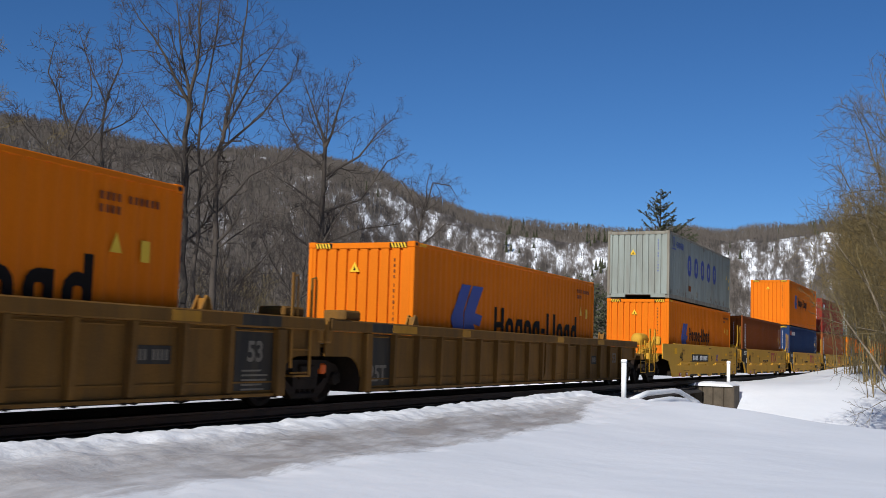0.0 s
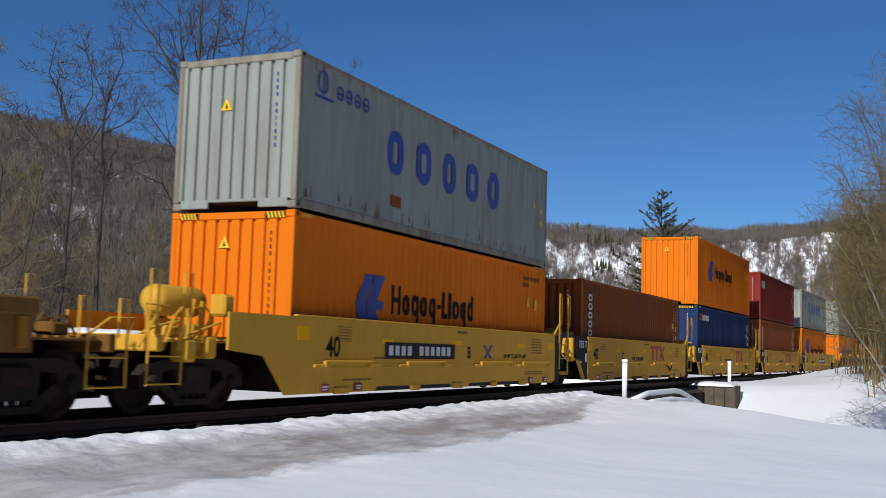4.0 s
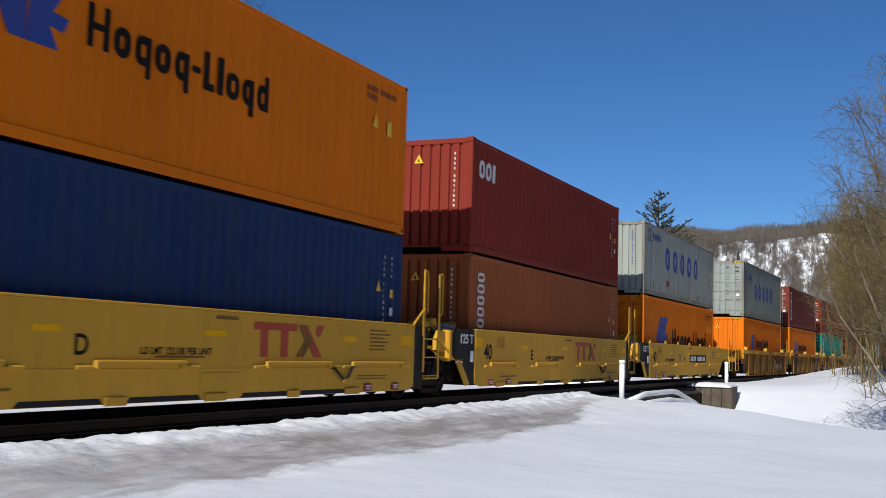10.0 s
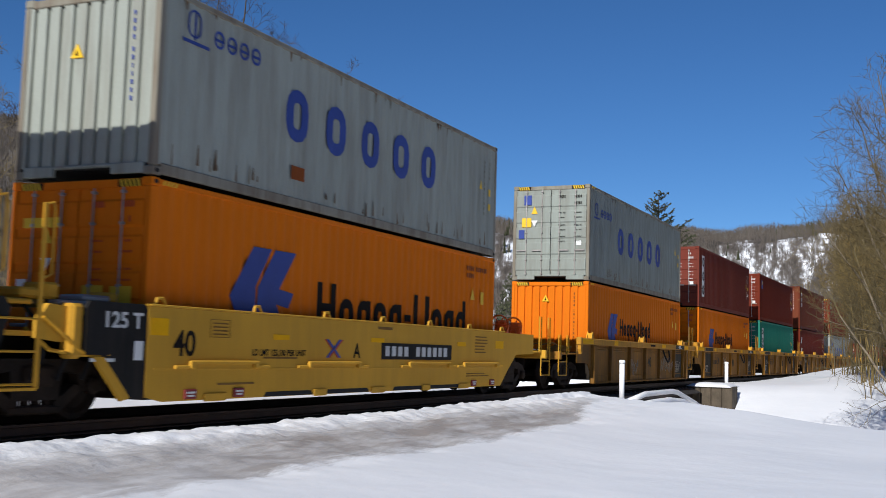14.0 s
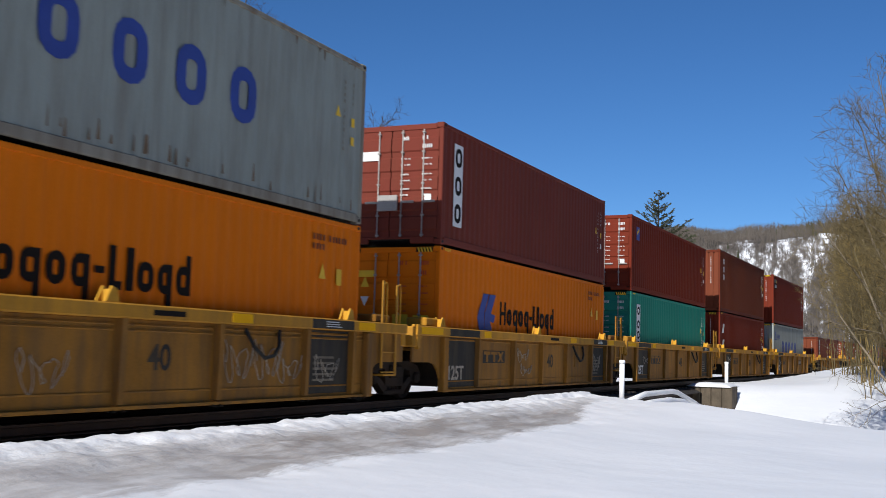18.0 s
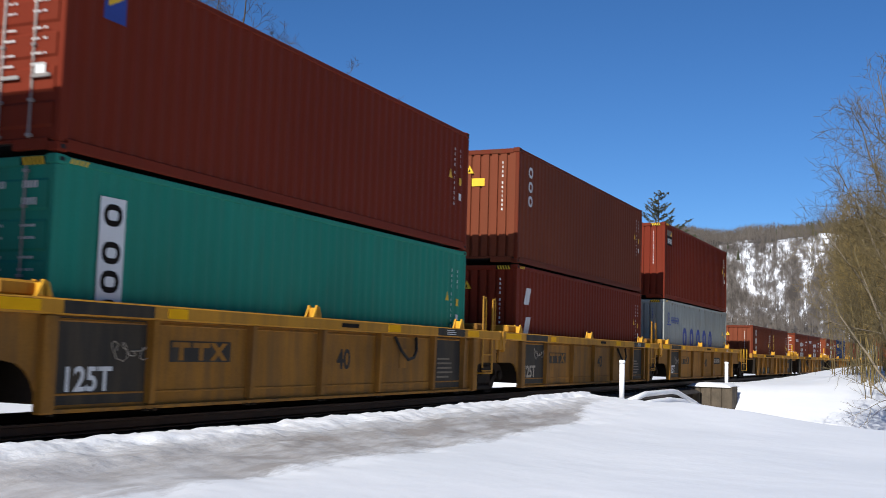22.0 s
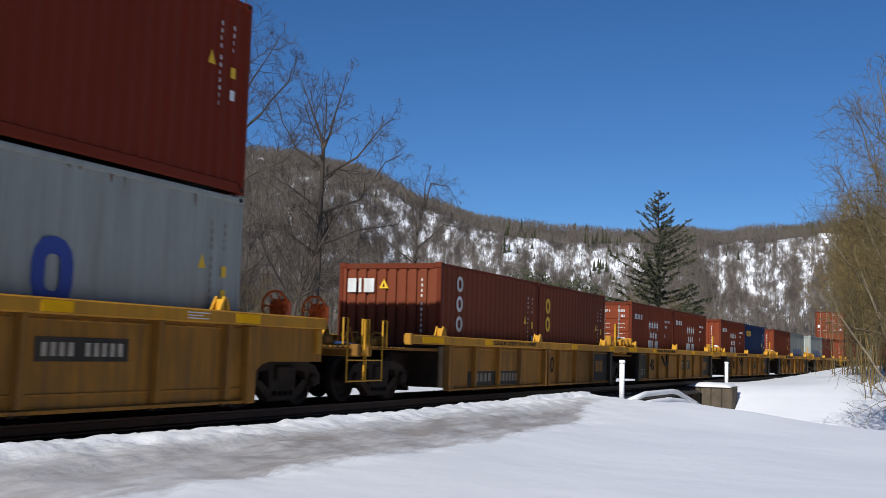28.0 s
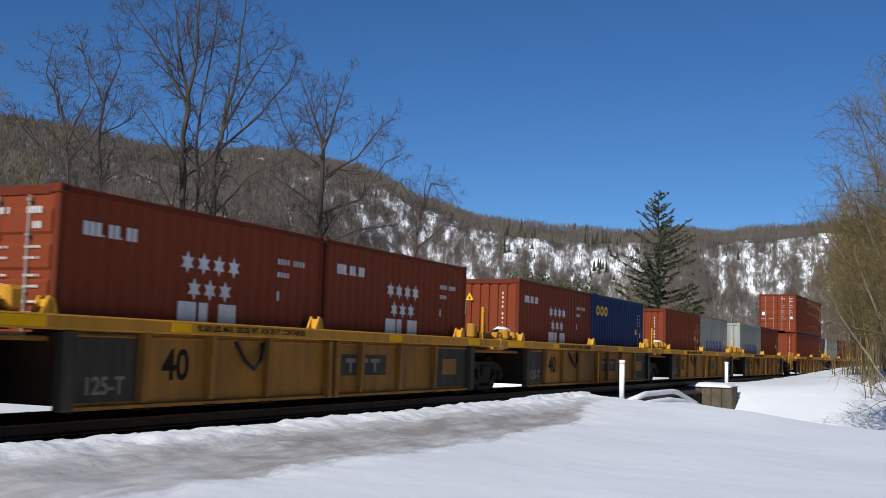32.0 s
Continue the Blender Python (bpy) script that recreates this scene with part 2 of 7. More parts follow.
def snow_height(x, y):
    d = y - track_y(x)
    n = 0.05 * noise.noise((x * 0.35, y * 0.35, 0)) + 0.02 * noise.noise((x * 1.3, y * 1.3, 4))
    if d > 0:
        z = mix(-0.42, -0.155, smooth(2.05, 2.25, d)) + 0.28 * smooth(2.3, 5.0, d) + n * 0.6
        z = mix(z, 0.6 * noise.noise((x * 0.02, y * 0.02, 2)) - 0.3, smooth(6, 60, d))
        cut = smooth(33, 35, x) * (1 - smooth(44, 46, x)) * (1 - smooth(8, 20, d))
        return mix(z, -2.4, cut)
    d = -d
    if d < 1.9:
        berm = -0.10 - 0.05 * math.sin(x * 0.13 + 0.4)
        z = mix(-0.38, berm, smooth(1.2, 1.75, d)) + n * (0.8 if d > 1.3 else 0.2) + (0.05 * noise.noise((x * 3, y * 3, 9)) + 0.024 * noise.noise((x * 7, y * 7, 5))) * smooth(1.35, 1.6, d)
    else:
        z = mix(-0.12, -0.34, smooth(1.7, 4.2, d))
        z = mix(z, -0.46, smooth(3.8, 6.5, d))
        z = mix(z, -0.58, smooth(6, 12, d))
        z += n * (0.5 if d < 4.3 else 0.35)
        if d < 3.0:
            z += (0.045 * noise.noise((x * 3, y * 3, 9)) + 0.024 * noise.noise((x * 7, y * 7, 5))) * (1 - smooth(2.3, 3.0, d))
        if d < 4.5:
            z += 0.05 * noise.noise((x * 0.9, y * 2.2, 9)) + 0.02 * noise.noise((x * 4, y * 6, 3))
    # the brook that passes under the line, its near brow and its far bank
    brow = 29.0 + 0.3 * math.sin(d * 1.1) - 2.4 * smooth(3.5, 7.5, d)
    far = 46.5 - 0.25 * (d - 2)
    bed = -2.3 - 0.05 * d
    z += smooth(22, 28, x) * (1 - smooth(33, 36, x)) * (0.06 * smooth(2, 3, d) + 0.17 * smooth(3, 5, d) * (1 - smooth(6.2, 8.5, d)))
    if x > brow - 1:
        low = smooth(brow - 0.6, brow + 3.2, x)
        z2 = mix(z, bed, low)
        high = -0.12 + 0.75 * smooth(55, 110, x) + 0.55 * smooth(3.5, 7, d) * smooth(47, 58, x)
        if d < 1.9:
            high = mix(-0.38, high, smooth(1.2, 1.75, d))
        up = smooth(far - 4.0 - 0.7 * d, far + 0.8 + 0.7 * d, x)
        z = mix(z2, high + n, up)
    return z


def spaced(stops):
    """Coordinates with the given spacing between stops (start, end, step)."""
    out = []
    for a, b, step in stops:
        k = max(1, round((b - a) / step))
        out += [a + (b - a) * i / k for i in range(k)]
    return out + [stops[-1][1]]


def snow_material():
    m = bpy.data.materials.new("trodden and ploughed snow")
    m.use_nodes = True
    t, n = m.node_tree, m.node_tree.nodes
    b = n["Principled BSDF"]
    b.inputs["Roughness"].default_value = 0.75
    b.inputs["Specular IOR Level"].default_value = 0.25
    b.inputs["Subsurface Weight"].default_value = 0.0
    geo = n.new("ShaderNodeNewGeometry")
    sep = n.new("ShaderNodeSeparateXYZ")
    link(t, geo.outputs["Position"], sep.inputs[0])
    # strip of dirty ploughed snow along the track, between about 2 and 4.3 m from its centre, with a ragged edge
    wob = n.new("ShaderNodeTexNoise")
    wob.inputs["Scale"].default_value, wob.inputs["Detail"].default_value = 0.55, 8
    mp = n.new("ShaderNodeMapping")
    mp.inputs["Scale"].default_value = (0.45, 1.4, 1.0)
    link(t, geo.outputs["Position"], mp.inputs[0])
    link(t, mp.outputs[0], wob.inputs["Vector"])

    def ramp(points):
        r = n.new("ShaderNodeValToRGB")
        e = r.color_ramp.elements
        while len(e) < len(points):
            e.new(0.5)
        for q, (p, c) in zip(e, points):
            q.position, q.color = p, (c, c, c, 1) if not isinstance(c, tuple) else (*c, 1)
        return r

    def maths(op, a, bb=None):
        q = n.new("ShaderNodeMath")
        q.operation = op
        for i, v in enumerate((a, bb)):
            if v is None:
                continue
            if isinstance(v, (int, float)):
                q.inputs[i].default_value = v
            else:
                link(t, v, q.inputs[i])
        return q.outputs[0]
    shift = maths("MULTIPLY_ADD", wob.outputs[0], 1.2)
    shift.node.inputs[2].default_value = -0.6
    flake = n.new("ShaderNodeTexNoise")
    flake.inputs["Scale"].default_value, flake.inputs["Detail"].default_value, flake.inputs["Roughness"].default_value = 2.4, 6, 0.7
    link(t, mp.outputs[0], flake.inputs["Vector"])
    ragged = maths("MULTIPLY_ADD", flake.outputs[0], 1.1)
    ragged.node.inputs[2].default_value = -0.55
    across = maths("ADD", maths("ADD", sep.outputs[1], shift), ragged)
    # across -y: 0 is the track centre, 10 m is the camera; past x = 20 the strip narrows towards the rails
    strip = maths("MULTIPLY", across, -0.1)
    narrow = maths("MULTIPLY", maths("MAXIMUM", maths("SUBTRACT", sep.outputs[0], 20.0), 0.0), 0.02)
    band = ramp([(0.21, 0.0), (0.245, 0.45), (0.30, 1.0)])
    link(t, strip, band.inputs[0])
    rim = ramp([(0.405, 1.0), (0.432, 0.0)])
    link(t, maths("ADD", strip, narrow), rim.inputs[0])
    along = maths("MULTIPLY", sep.outputs[0], 0.02)
    reach = ramp([(0.0, 0.75), (0.16, 0.8), (0.24, 1.0), (0.46, 0.9), (0.64, 0.0)])
    link(t, along, reach.inputs[0])
    amount = maths("MULTIPLY", maths("MULTIPLY", band.outputs[0], rim.outputs[0]), reach.outputs[0])
    grit = n.new("ShaderNodeTexNoise")
    grit.inputs["Scale"].default_value, grit.inputs["Detail"].default_value, grit.inputs["Roughness"].default_value = 1.6, 9, 0.65
    link(t, mp.outputs[0], grit.inputs["Vector"])
    gr = ramp([(0.34, 0.45), (0.6, 1.0)])
    link(t, grit.outputs[0], gr.inputs[0])
    amount = maths("MULTIPLY", amount, gr.outputs[0])
    base = n.new("ShaderNodeTexNoise")
    base.inputs["Scale"].default_value, base.inputs["Detail"].default_value = 0.25, 5
    link(t, geo.outputs["Position"], base.inputs["Vector"])
    white = ramp([(0.3, (0.74, 0.75, 0.78)), (0.7, (0.84, 0.84, 0.86))])
    link(t, base.outputs[0], white.inputs[0])
    mx = n.new("ShaderNodeMix")
    mx.data_type = "RGBA"
    link(t, amount, mx.inputs[0])
    link(t, white.outputs[0], mx.inputs[6])
    mx.inputs[7].default_value = (0.30, 0.27, 0.25, 1)
    link(t, mx.outputs[2], b.inputs["Base Color"])
    fine = n.new("ShaderNodeTexNoise")
    fine.inputs["Scale"].default_value, fine.inputs["Detail"].default_value = 2.2, 6
    link(t, geo.outputs["Position"], fine.inputs["Vector"])
    # crumbly crust where the plough has thrown the snow up
    crust = n.new("ShaderNodeTexNoise")
    crust.inputs["Scale"].default_value, crust.inputs["Detail"].default_value, crust.inputs["Roughness"].default_value = 3.2, 4, 0.5
    link(t, geo.outputs["Position"], crust.inputs["Vector"])
    near = ramp([(0.08, 0.0), (0.12, 1.0), (0.24, 1.0), (0.34, 0.3), (0.43, 0.0)])
    link(t, strip, near.inputs[0])
    lumps = maths("MULTIPLY", crust.outputs[0], near.outputs[0])
    total = maths("MULTIPLY_ADD", lumps, 2.6)
    link(t, maths("MULTIPLY", fine.outputs[0], 0.7), total.node.inputs[2])
    bp = n.new("ShaderNodeBump")
    bp.inputs["Strength"].default_value, bp.inputs["Distance"].default_value = 0.32, 0.06
    link(t, total, bp.inputs["Height"])
    link(t, bp.outputs[0], b.inputs["Normal"])
    return m


SNOW = snow_material()
CAP = material("clean snow", (0.82, 0.82, 0.84), 0.75, 0, 0.05, 0.6, None, bump=0.3, fine=8)
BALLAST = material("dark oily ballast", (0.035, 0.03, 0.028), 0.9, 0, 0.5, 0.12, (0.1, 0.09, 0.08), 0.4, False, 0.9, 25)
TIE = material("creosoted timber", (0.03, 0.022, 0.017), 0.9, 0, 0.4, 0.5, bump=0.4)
RAILSTEEL = material("rusty rail steel", (0.07, 0.042, 0.03), 0.55, 0.5, 0.3, 0.4, RUST, 0.6)
CONCRETE = material("stained grey-brown timber and concrete", (0.095, 0.075, 0.052), 0.85, 0, 0.35, 0.5, (0.05, 0.04, 0.03), 0.7, True, 0.5, 12)
PVC = material("white plastic pipe", (0.88, 0.88, 0.87), 0.4, 0, 0.05, 0.4, GRIME, 0.1)


def build_ground():
    xs = spaced([(-1500, -200, 130), (-200, -20, 12), (-20, 0, 1.5), (0, 30, 0.11), (30, 60, 0.4), (60, 130, 2), (130, 400, 15), (400, 2500, 150)])
    ys = spaced([(-1500, -200, 130), (-200, -40, 16), (-40, -14, 2), (-14, -9, 0.4), (-9, -3.2, 0.16), (-3.2, -1.1, 0.07), (-1.1, 2.4, 0.16), (2.4, 20, 1.5), (20, 200, 12), (200, 2500, 150)])
    verts = [(x, y, snow_height(x, y)) for y in ys for x in xs]
    w = len(xs)
    faces = [(j * w + i, j * w + i + 1, (j + 1) * w + i + 1, (j + 1) * w + i) for j in range(len(ys) - 1) for i in range(w - 1)]
    me = bpy.data.meshes.new("ground")
    me.from_pydata(verts, [], faces)
    me.materials.append(SNOW)
    me.polygons.foreach_set("use_smooth", [True] * len(faces))
    tagged(new("ground", me), "snow-covered ground with a dirty ploughed strip along the track", "ground", kind="structure")


def sweep(outline, x0, x1, step, offset=0.0):
    """A profile of (across, up) carried along the track."""
    s, n = Shape(), len(outline)
    k = int((x1 - x0) / step)
    verts = []
    for i in range(k + 1):
        x = x0 + (x1 - x0) * i / k
        a = radians(track_turn(x))
        for d, z in outline:
            d += offset
            verts.append((x - math.sin(a) * d, track_y(x) + math.cos(a) * d, z))
    faces = [(i * n + j, i * n + (j + 1) % n, (i + 1) * n + (j + 1) % n, (i + 1) * n + j) for i in range(k) for j in range(n)]
    faces += [tuple(range(n)), tuple(range(k * n + n - 1, k * n - 1, -1))]
    return s.add(verts, faces)


def build_track():
    rail = [(-0.07, -0.17), (0.07, -0.17), (0.07, -0.15), (0.012, -0.13), (0.012, -0.045), (0.037, -0.035), (0.037, -0.004), (0.028, 0.0), (-0.028, 0.0), (-0.037, -0.004), (-0.037, -0.035), (-0.012, -0.045), (-0.012, -0.13), (-0.07, -0.15)]
    t = thing("railway_track", "rusty steel rails on dark timber ties", "railway track", kind="structure")
    for k in (-0.755, 0.755):
        part("rail", sweep([(d, z - 0.03) for d, z in rail], -90, 330, 3.0, k), RAILSTEEL, t, "rusty rail with a worn bright head")
    s = Shape()
    x = -30.0
    while x < 150:
        a = radians(track_turn(x))
        q = Shape().box(-0.115, 0.115, -1.3, 1.3, -0.36, -0.205, 0.01)
        s.add([(x + vx * math.cos(a) - vy * math.sin(a), track_y(x) + vx * math.sin(a) + vy * math.cos(a), vz) for vx, vy, vz in q.v], q.f)
        x += 0.55
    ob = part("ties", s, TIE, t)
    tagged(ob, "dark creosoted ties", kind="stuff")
    # ballast
    verts, faces, w = [], [], 20
    xs = spaced([(-90, -10, 4), (-10, 33, 0.25), (33, 45.5, 0.5), (45.5, 330, 2)])
    for i, x in enumerate(xs):
        for j in range(w):
            d = -1.75 + 4.05 * j / (w - 1)
            z = (mix(-0.235, -0.17, smooth(1.3, 1.9, d)) if d > -1.3 else -0.235 - 0.45 * (abs(d) - 1.3)) + 0.03 * noise.noise((x * 5, d * 5, 1))
            verts.append((x, track_y(x) + d, z))
    n = len(xs)
    faces = [(i * w + j, (i + 1) * w + j, (i + 1) * w + j + 1, i * w + j + 1) for i in range(n - 1) for j in range(w - 1)]
    me = bpy.data.meshes.new("ballast")
    me.from_pydata(verts, [], faces)
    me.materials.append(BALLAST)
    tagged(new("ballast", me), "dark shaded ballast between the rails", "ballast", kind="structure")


def build_bridge():
    b = thing("railway_bridge", "short dark steel bridge over a snowy brook", "bridge", kind="structure")
    for d in (-1.35, 1.35):
        part("girder", sweep([(-0.12, -0.95), (0.12, -0.95), (0.12, -0.9), (0.02, -0.88), (0.02, -0.35), (0.12, -0.33), (0.12, -0.3), (-0.12, -0.3), (-0.12, -0.33), (-0.02, -0.35), (-0.02, -0.88), (-0.12, -0.9)], 31.5, 47.0, 2.0, d), STEEL, b, "dark riveted steel girder")
    part("deck", sweep([(-1.5, -0.42), (1.5, -0.42), (1.5, -0.36), (-1.5, -0.36)], 31.5, 47.0, 2.0), TIE, b)
    a = tagged(new("abutment"), "weathered grey-brown abutment capped with snow", "abutment", kind="structure")
    ya = track_y(45)
    s = Shape()
    for i in range(4):
        s.box(44.6, 45.9, ya - 2.95 + i * 0.43, ya - 2.53 + i * 0.43, -2.6, -0.16 + 0.01 * (i % 2), 0.03)
    part("stone", s, CONCRETE, a)
    part("wall", Shape().box(45.0, 47.4, ya - 1.3, ya + 1.9, -2.6, -0.5, 0.03), CONCRETE, a)
    part("snow_cap", snow_lump([(44.5, ya - 2.9), (46.6, ya - 2.9), (46.6, ya - 1.1), (44.5, ya - 1.1)], -0.17, 0.14), CAP, a, "smooth cap of snow", True)
    w = tagged(new("wing_wall"), "near bridge wall buried in snow", "wall", kind="structure")
    part("wall", Shape().box(31.0, 33.5, track_y(32) - 2.4, track_y(32) + 2.0, -2.6, -0.45, 0.04), CONCRETE, w)
    g = thing("guard_beam", "bent white pipe guard rail above the brook", "guard rail")
    path = [(30.5, -2.55, -0.34), (32.6, -2.6, -0.17), (36.2, -2.62, -0.17), (37.0, -2.64, -0.22), (39.8, -2.68, -0.66), (40.6, -2.7, -0.82)]
    part("beam", Shape().tube(path, 0.085, 12), PVC, g, "white bent pipe", True)
    lump = Shape()
    lump.tube([(30.6, -2.85, -0.50), (32.0, -2.9, -0.44), (34.5, -2.9, -0.43), (36.6, -2.92, -0.54), (38.5, -2.95, -0.84)], 0.13, 12)
    part("snow_load", lump, CAP, g, "ridge of snow lying below the rail", True)
    for x, y, z, h in ((30.2, -2.5, -0.45, 1.30), (47.3, -2.55, -0.3, 1.14)):
        p = thing("marker_post", "white plastic pipe marker post standing in snow", "post", "marker posts by the bridge")
        p.location = (x, y, z)
        part("pipe", Shape().tube([(0, 0, 0), (0.005, 0, h - 0.08)], 0.075, 14), PVC, p, smooth=True)
        part("cap", Shape().disc((0.005, 0, h - 0.1), "z", [(0.088, 0), (0.09, 0.06), (0.075, 0.095), (0.03, 0.1)], 14), PVC, p, smooth=True)


def snow_lump(corners, z, h):
    """A rounded slab of snow on a rectangle."""
    (x0, y0), (x1, y1) = corners[0], corners[2]
    s, n = Shape(), 9
    verts = []
    for j in range(n):
        for i in range(n):
            u, v = i / (n - 1), j / (n - 1)
            e = min(u, 1 - u, v, 1 - v) * 2
            verts.append((mix(x0, x1, u), mix(y0, y1, v), z + h * min(1, e * 2.2) ** 0.5 + 0.03 * noise.noise((u * 4, v * 4, 7))))
    faces = [(j * n + i, j * n + i + 1, (j + 1) * n + i + 1, (j + 1) * n + i) for j in range(n - 1) for i in range(n - 1)]
    o = len(verts)
    rim = [i for i in range(n)] + [j * n + n - 1 for j in range(1, n)] + [(n - 1) * n + i for i in range(n - 2, -1, -1)] + [j * n for j in range(n - 2, 0, -1)]
    verts += [(verts[i][0], verts[i][1], z - 0.02) for i in rim]
    m = len(rim)
    faces += [(rim[i], rim[(i + 1) % m], o + (i + 1) % m, o + i) for i in range(m)] + [tuple(range(o + m - 1, o - 1, -1))]
    return s.add(verts, faces)


build_ground()
build_track()
build_bridge()

# ---- the wooded mountain with its snowy cliffs ----
RIDGE = [(15, 10.12), (30, 10.92), (42.8, 11.22), (48.8, 10.32), (56.3, 10.42), (61.4, 9.72), (65.4, 8.3), (67.6, 7.65), (72.1, 7.0), (75.1, 6.85), (79.2, 6.82), (83.6, 7.25), (88, 7.5), (95, 6.62), (110, 5.12), (125, 3.12)]


def ridge_angle(az):
    for (a, e), (b, f) in zip(RIDGE, RIDGE[1:]):
        if az <= b:
            return mix(e, f, smooth(a, b, az) * 0.5 + 0.5 * min(1, max(0, (az - a) / (b - a))))
    return RIDGE[-1][1]


def cliff_share(az):
    """How much of the slope is a bare cliff at this bearing."""
    return max(smooth(58, 65, az) * (1 - smooth(75.5, 77.5, az)), smooth(78.5, 80.5, az), 0.0)


def slope(az, r):
    """Height of the mountain at a bearing (degrees from +y to +x) and distance from the camera."""
    top = 820 + 60 * math.sin(az * 0.11)
    h = top * math.tan(radians(ridge_angle(az))) - 8
    u = (r - 330) / (top - 330)
    gentle = smooth(0, 1, u) * 0.9 + 0.1 * min(1, max(0, u))
    face = 0.30 * smooth(0, 0.6, u) + 0.50 * smooth(0.56, 0.74, u) + 0.20 * smooth(0.72, 1.05, u)
    z = h * mix(gentle, face, cliff_share(az))
    x, y = r * math.sin(radians(az)), r * math.cos(radians(az))
    rough = smooth(0.05, 0.4, u) * (1 - smooth(0.95, 1.0, u) * 0.7)
    z += rough * (7 * noise.noise((x * 0.012, y * 0.012, 3)) + 3.5 * noise.noise((x * 0.04, y * 0.04, 5)) + 1.6 * noise.noise((x * 0.11, y * 0.11, 8)))
    if u > 1:
        z -= (u - 1) * 60
    return z - 1.5


def cliff_material():
    m = bpy.data.materials.new("snowy slope and rock with painted facet shade")
    m.use_nodes = True
    t, n = m.node_tree, m.node_tree.nodes
    b = n["Principled BSDF"]
    b.inputs["Roughness"].default_value = 0.9
    b.inputs["Specular IOR Level"].default_value = 0.1
    geo = n.new("ShaderNodeNewGeometry")
    mp = n.new("ShaderNodeMapping")
    mp.inputs["Scale"].default_value = (0.115, 1.0, 0.06)
    way, sep, face = n.new("ShaderNodeAttribute"), n.new("ShaderNodeSeparateXYZ"), n.new("ShaderNodeCombineXYZ")
    way.attribute_name = "along"
    link(t, geo.outputs["Position"], sep.inputs[0])
    link(t, way.outputs["Fac"], face.inputs[0])
    link(t, sep.outputs[2], face.inputs[2])
    link(t, face.outputs[0], mp.inputs[0])
    a = n.new("ShaderNodeTexNoise")
    a.inputs["Scale"].default_value, a.inputs["Detail"].default_value, a.inputs["Roughness"].default_value = 1.0, 8, 0.74
    link(t, mp.outputs[0], a.inputs["Vector"])
    c = n.new("ShaderNodeTexNoise")
    c.inputs["Scale"].default_value, c.inputs["Detail"].default_value = 0.02, 4
    link(t, geo.outputs["Position"], c.inputs["Vector"])
    at = n.new("ShaderNodeAttribute")
    at.attribute_name = "bare"
    lift = n.new("ShaderNodeMath")
    lift.operation = "MULTIPLY_ADD"
    link(t, at.outputs["Fac"], lift.inputs[0])
    lift.inputs[1].default_value = 0.09
    lift.inputs[2].default_value = -0.145
    ad = n.new("ShaderNodeMath")
    ad.operation = "MULTIPLY_ADD"
    link(t, c.outputs[0], ad.inputs[0])
    ad.inputs[1].default_value = 0.30
    link(t, a.outputs[0], ad.inputs[2])
    ad2 = n.new("ShaderNodeMath")
    link(t, ad.outputs[0], ad2.inputs[0])
    link(t, lift.outputs[0], ad2.inputs[1])
    ad = ad2
    r = n.new("ShaderNodeValToRGB")
    e = r.color_ramp.elements
    e.new(0.5)
    e.new(0.6)
    # dark rock to snow; the mid-grey stop paints the cliffs' shaded facets
    for q, (p, col) in zip(e, ((0.50, (0.065, 0.055, 0.047)), (0.595, (0.125, 0.108, 0.095)), (0.645, (0.30, 0.29, 0.29)), (0.70, (0.82, 0.82, 0.84)))):
        q.position, q.color = p, (*col, 1)
    link(t, ad.outputs[0], r.inputs[0])
    link(t, r.outputs[0], b.inputs["Base Color"])
    return m


SLOPE = cliff_material()
BARK = material("grey-brown winter bark", (0.07, 0.057, 0.046), 0.9, 0, 0.3, 0.8, bump=0.5, fine=15)
FARBARK = material("far bare woodland", (0.122, 0.103, 0.086), 0.95, 0, 0.35, 30.0, bump=0)
PALEBARK = material("pale tan bark", (0.22, 0.175, 0.12), 0.9, 0, 0.3, 0.6, (0.08, 0.07, 0.05), 0.4, False, 0.4, 15)
TWIG = material("purplish brown twigs", (0.06, 0.048, 0.04), 0.9, 0, 0.3, 1.0, bump=0)
OLIVE = material("olive brown twigs", (0.14, 0.108, 0.052), 0.9, 0, 0.3, 1.0, bump=0)
WILLOW = material("golden brown thicket twigs", (0.205, 0.145, 0.05), 0.85, 0, 0.3, 1.5, bump=0)
NEEDLE = material("dark green spruce needles", (0.055, 0.058, 0.03), 0.85, 0, 0.4, 1.5, bump=0)


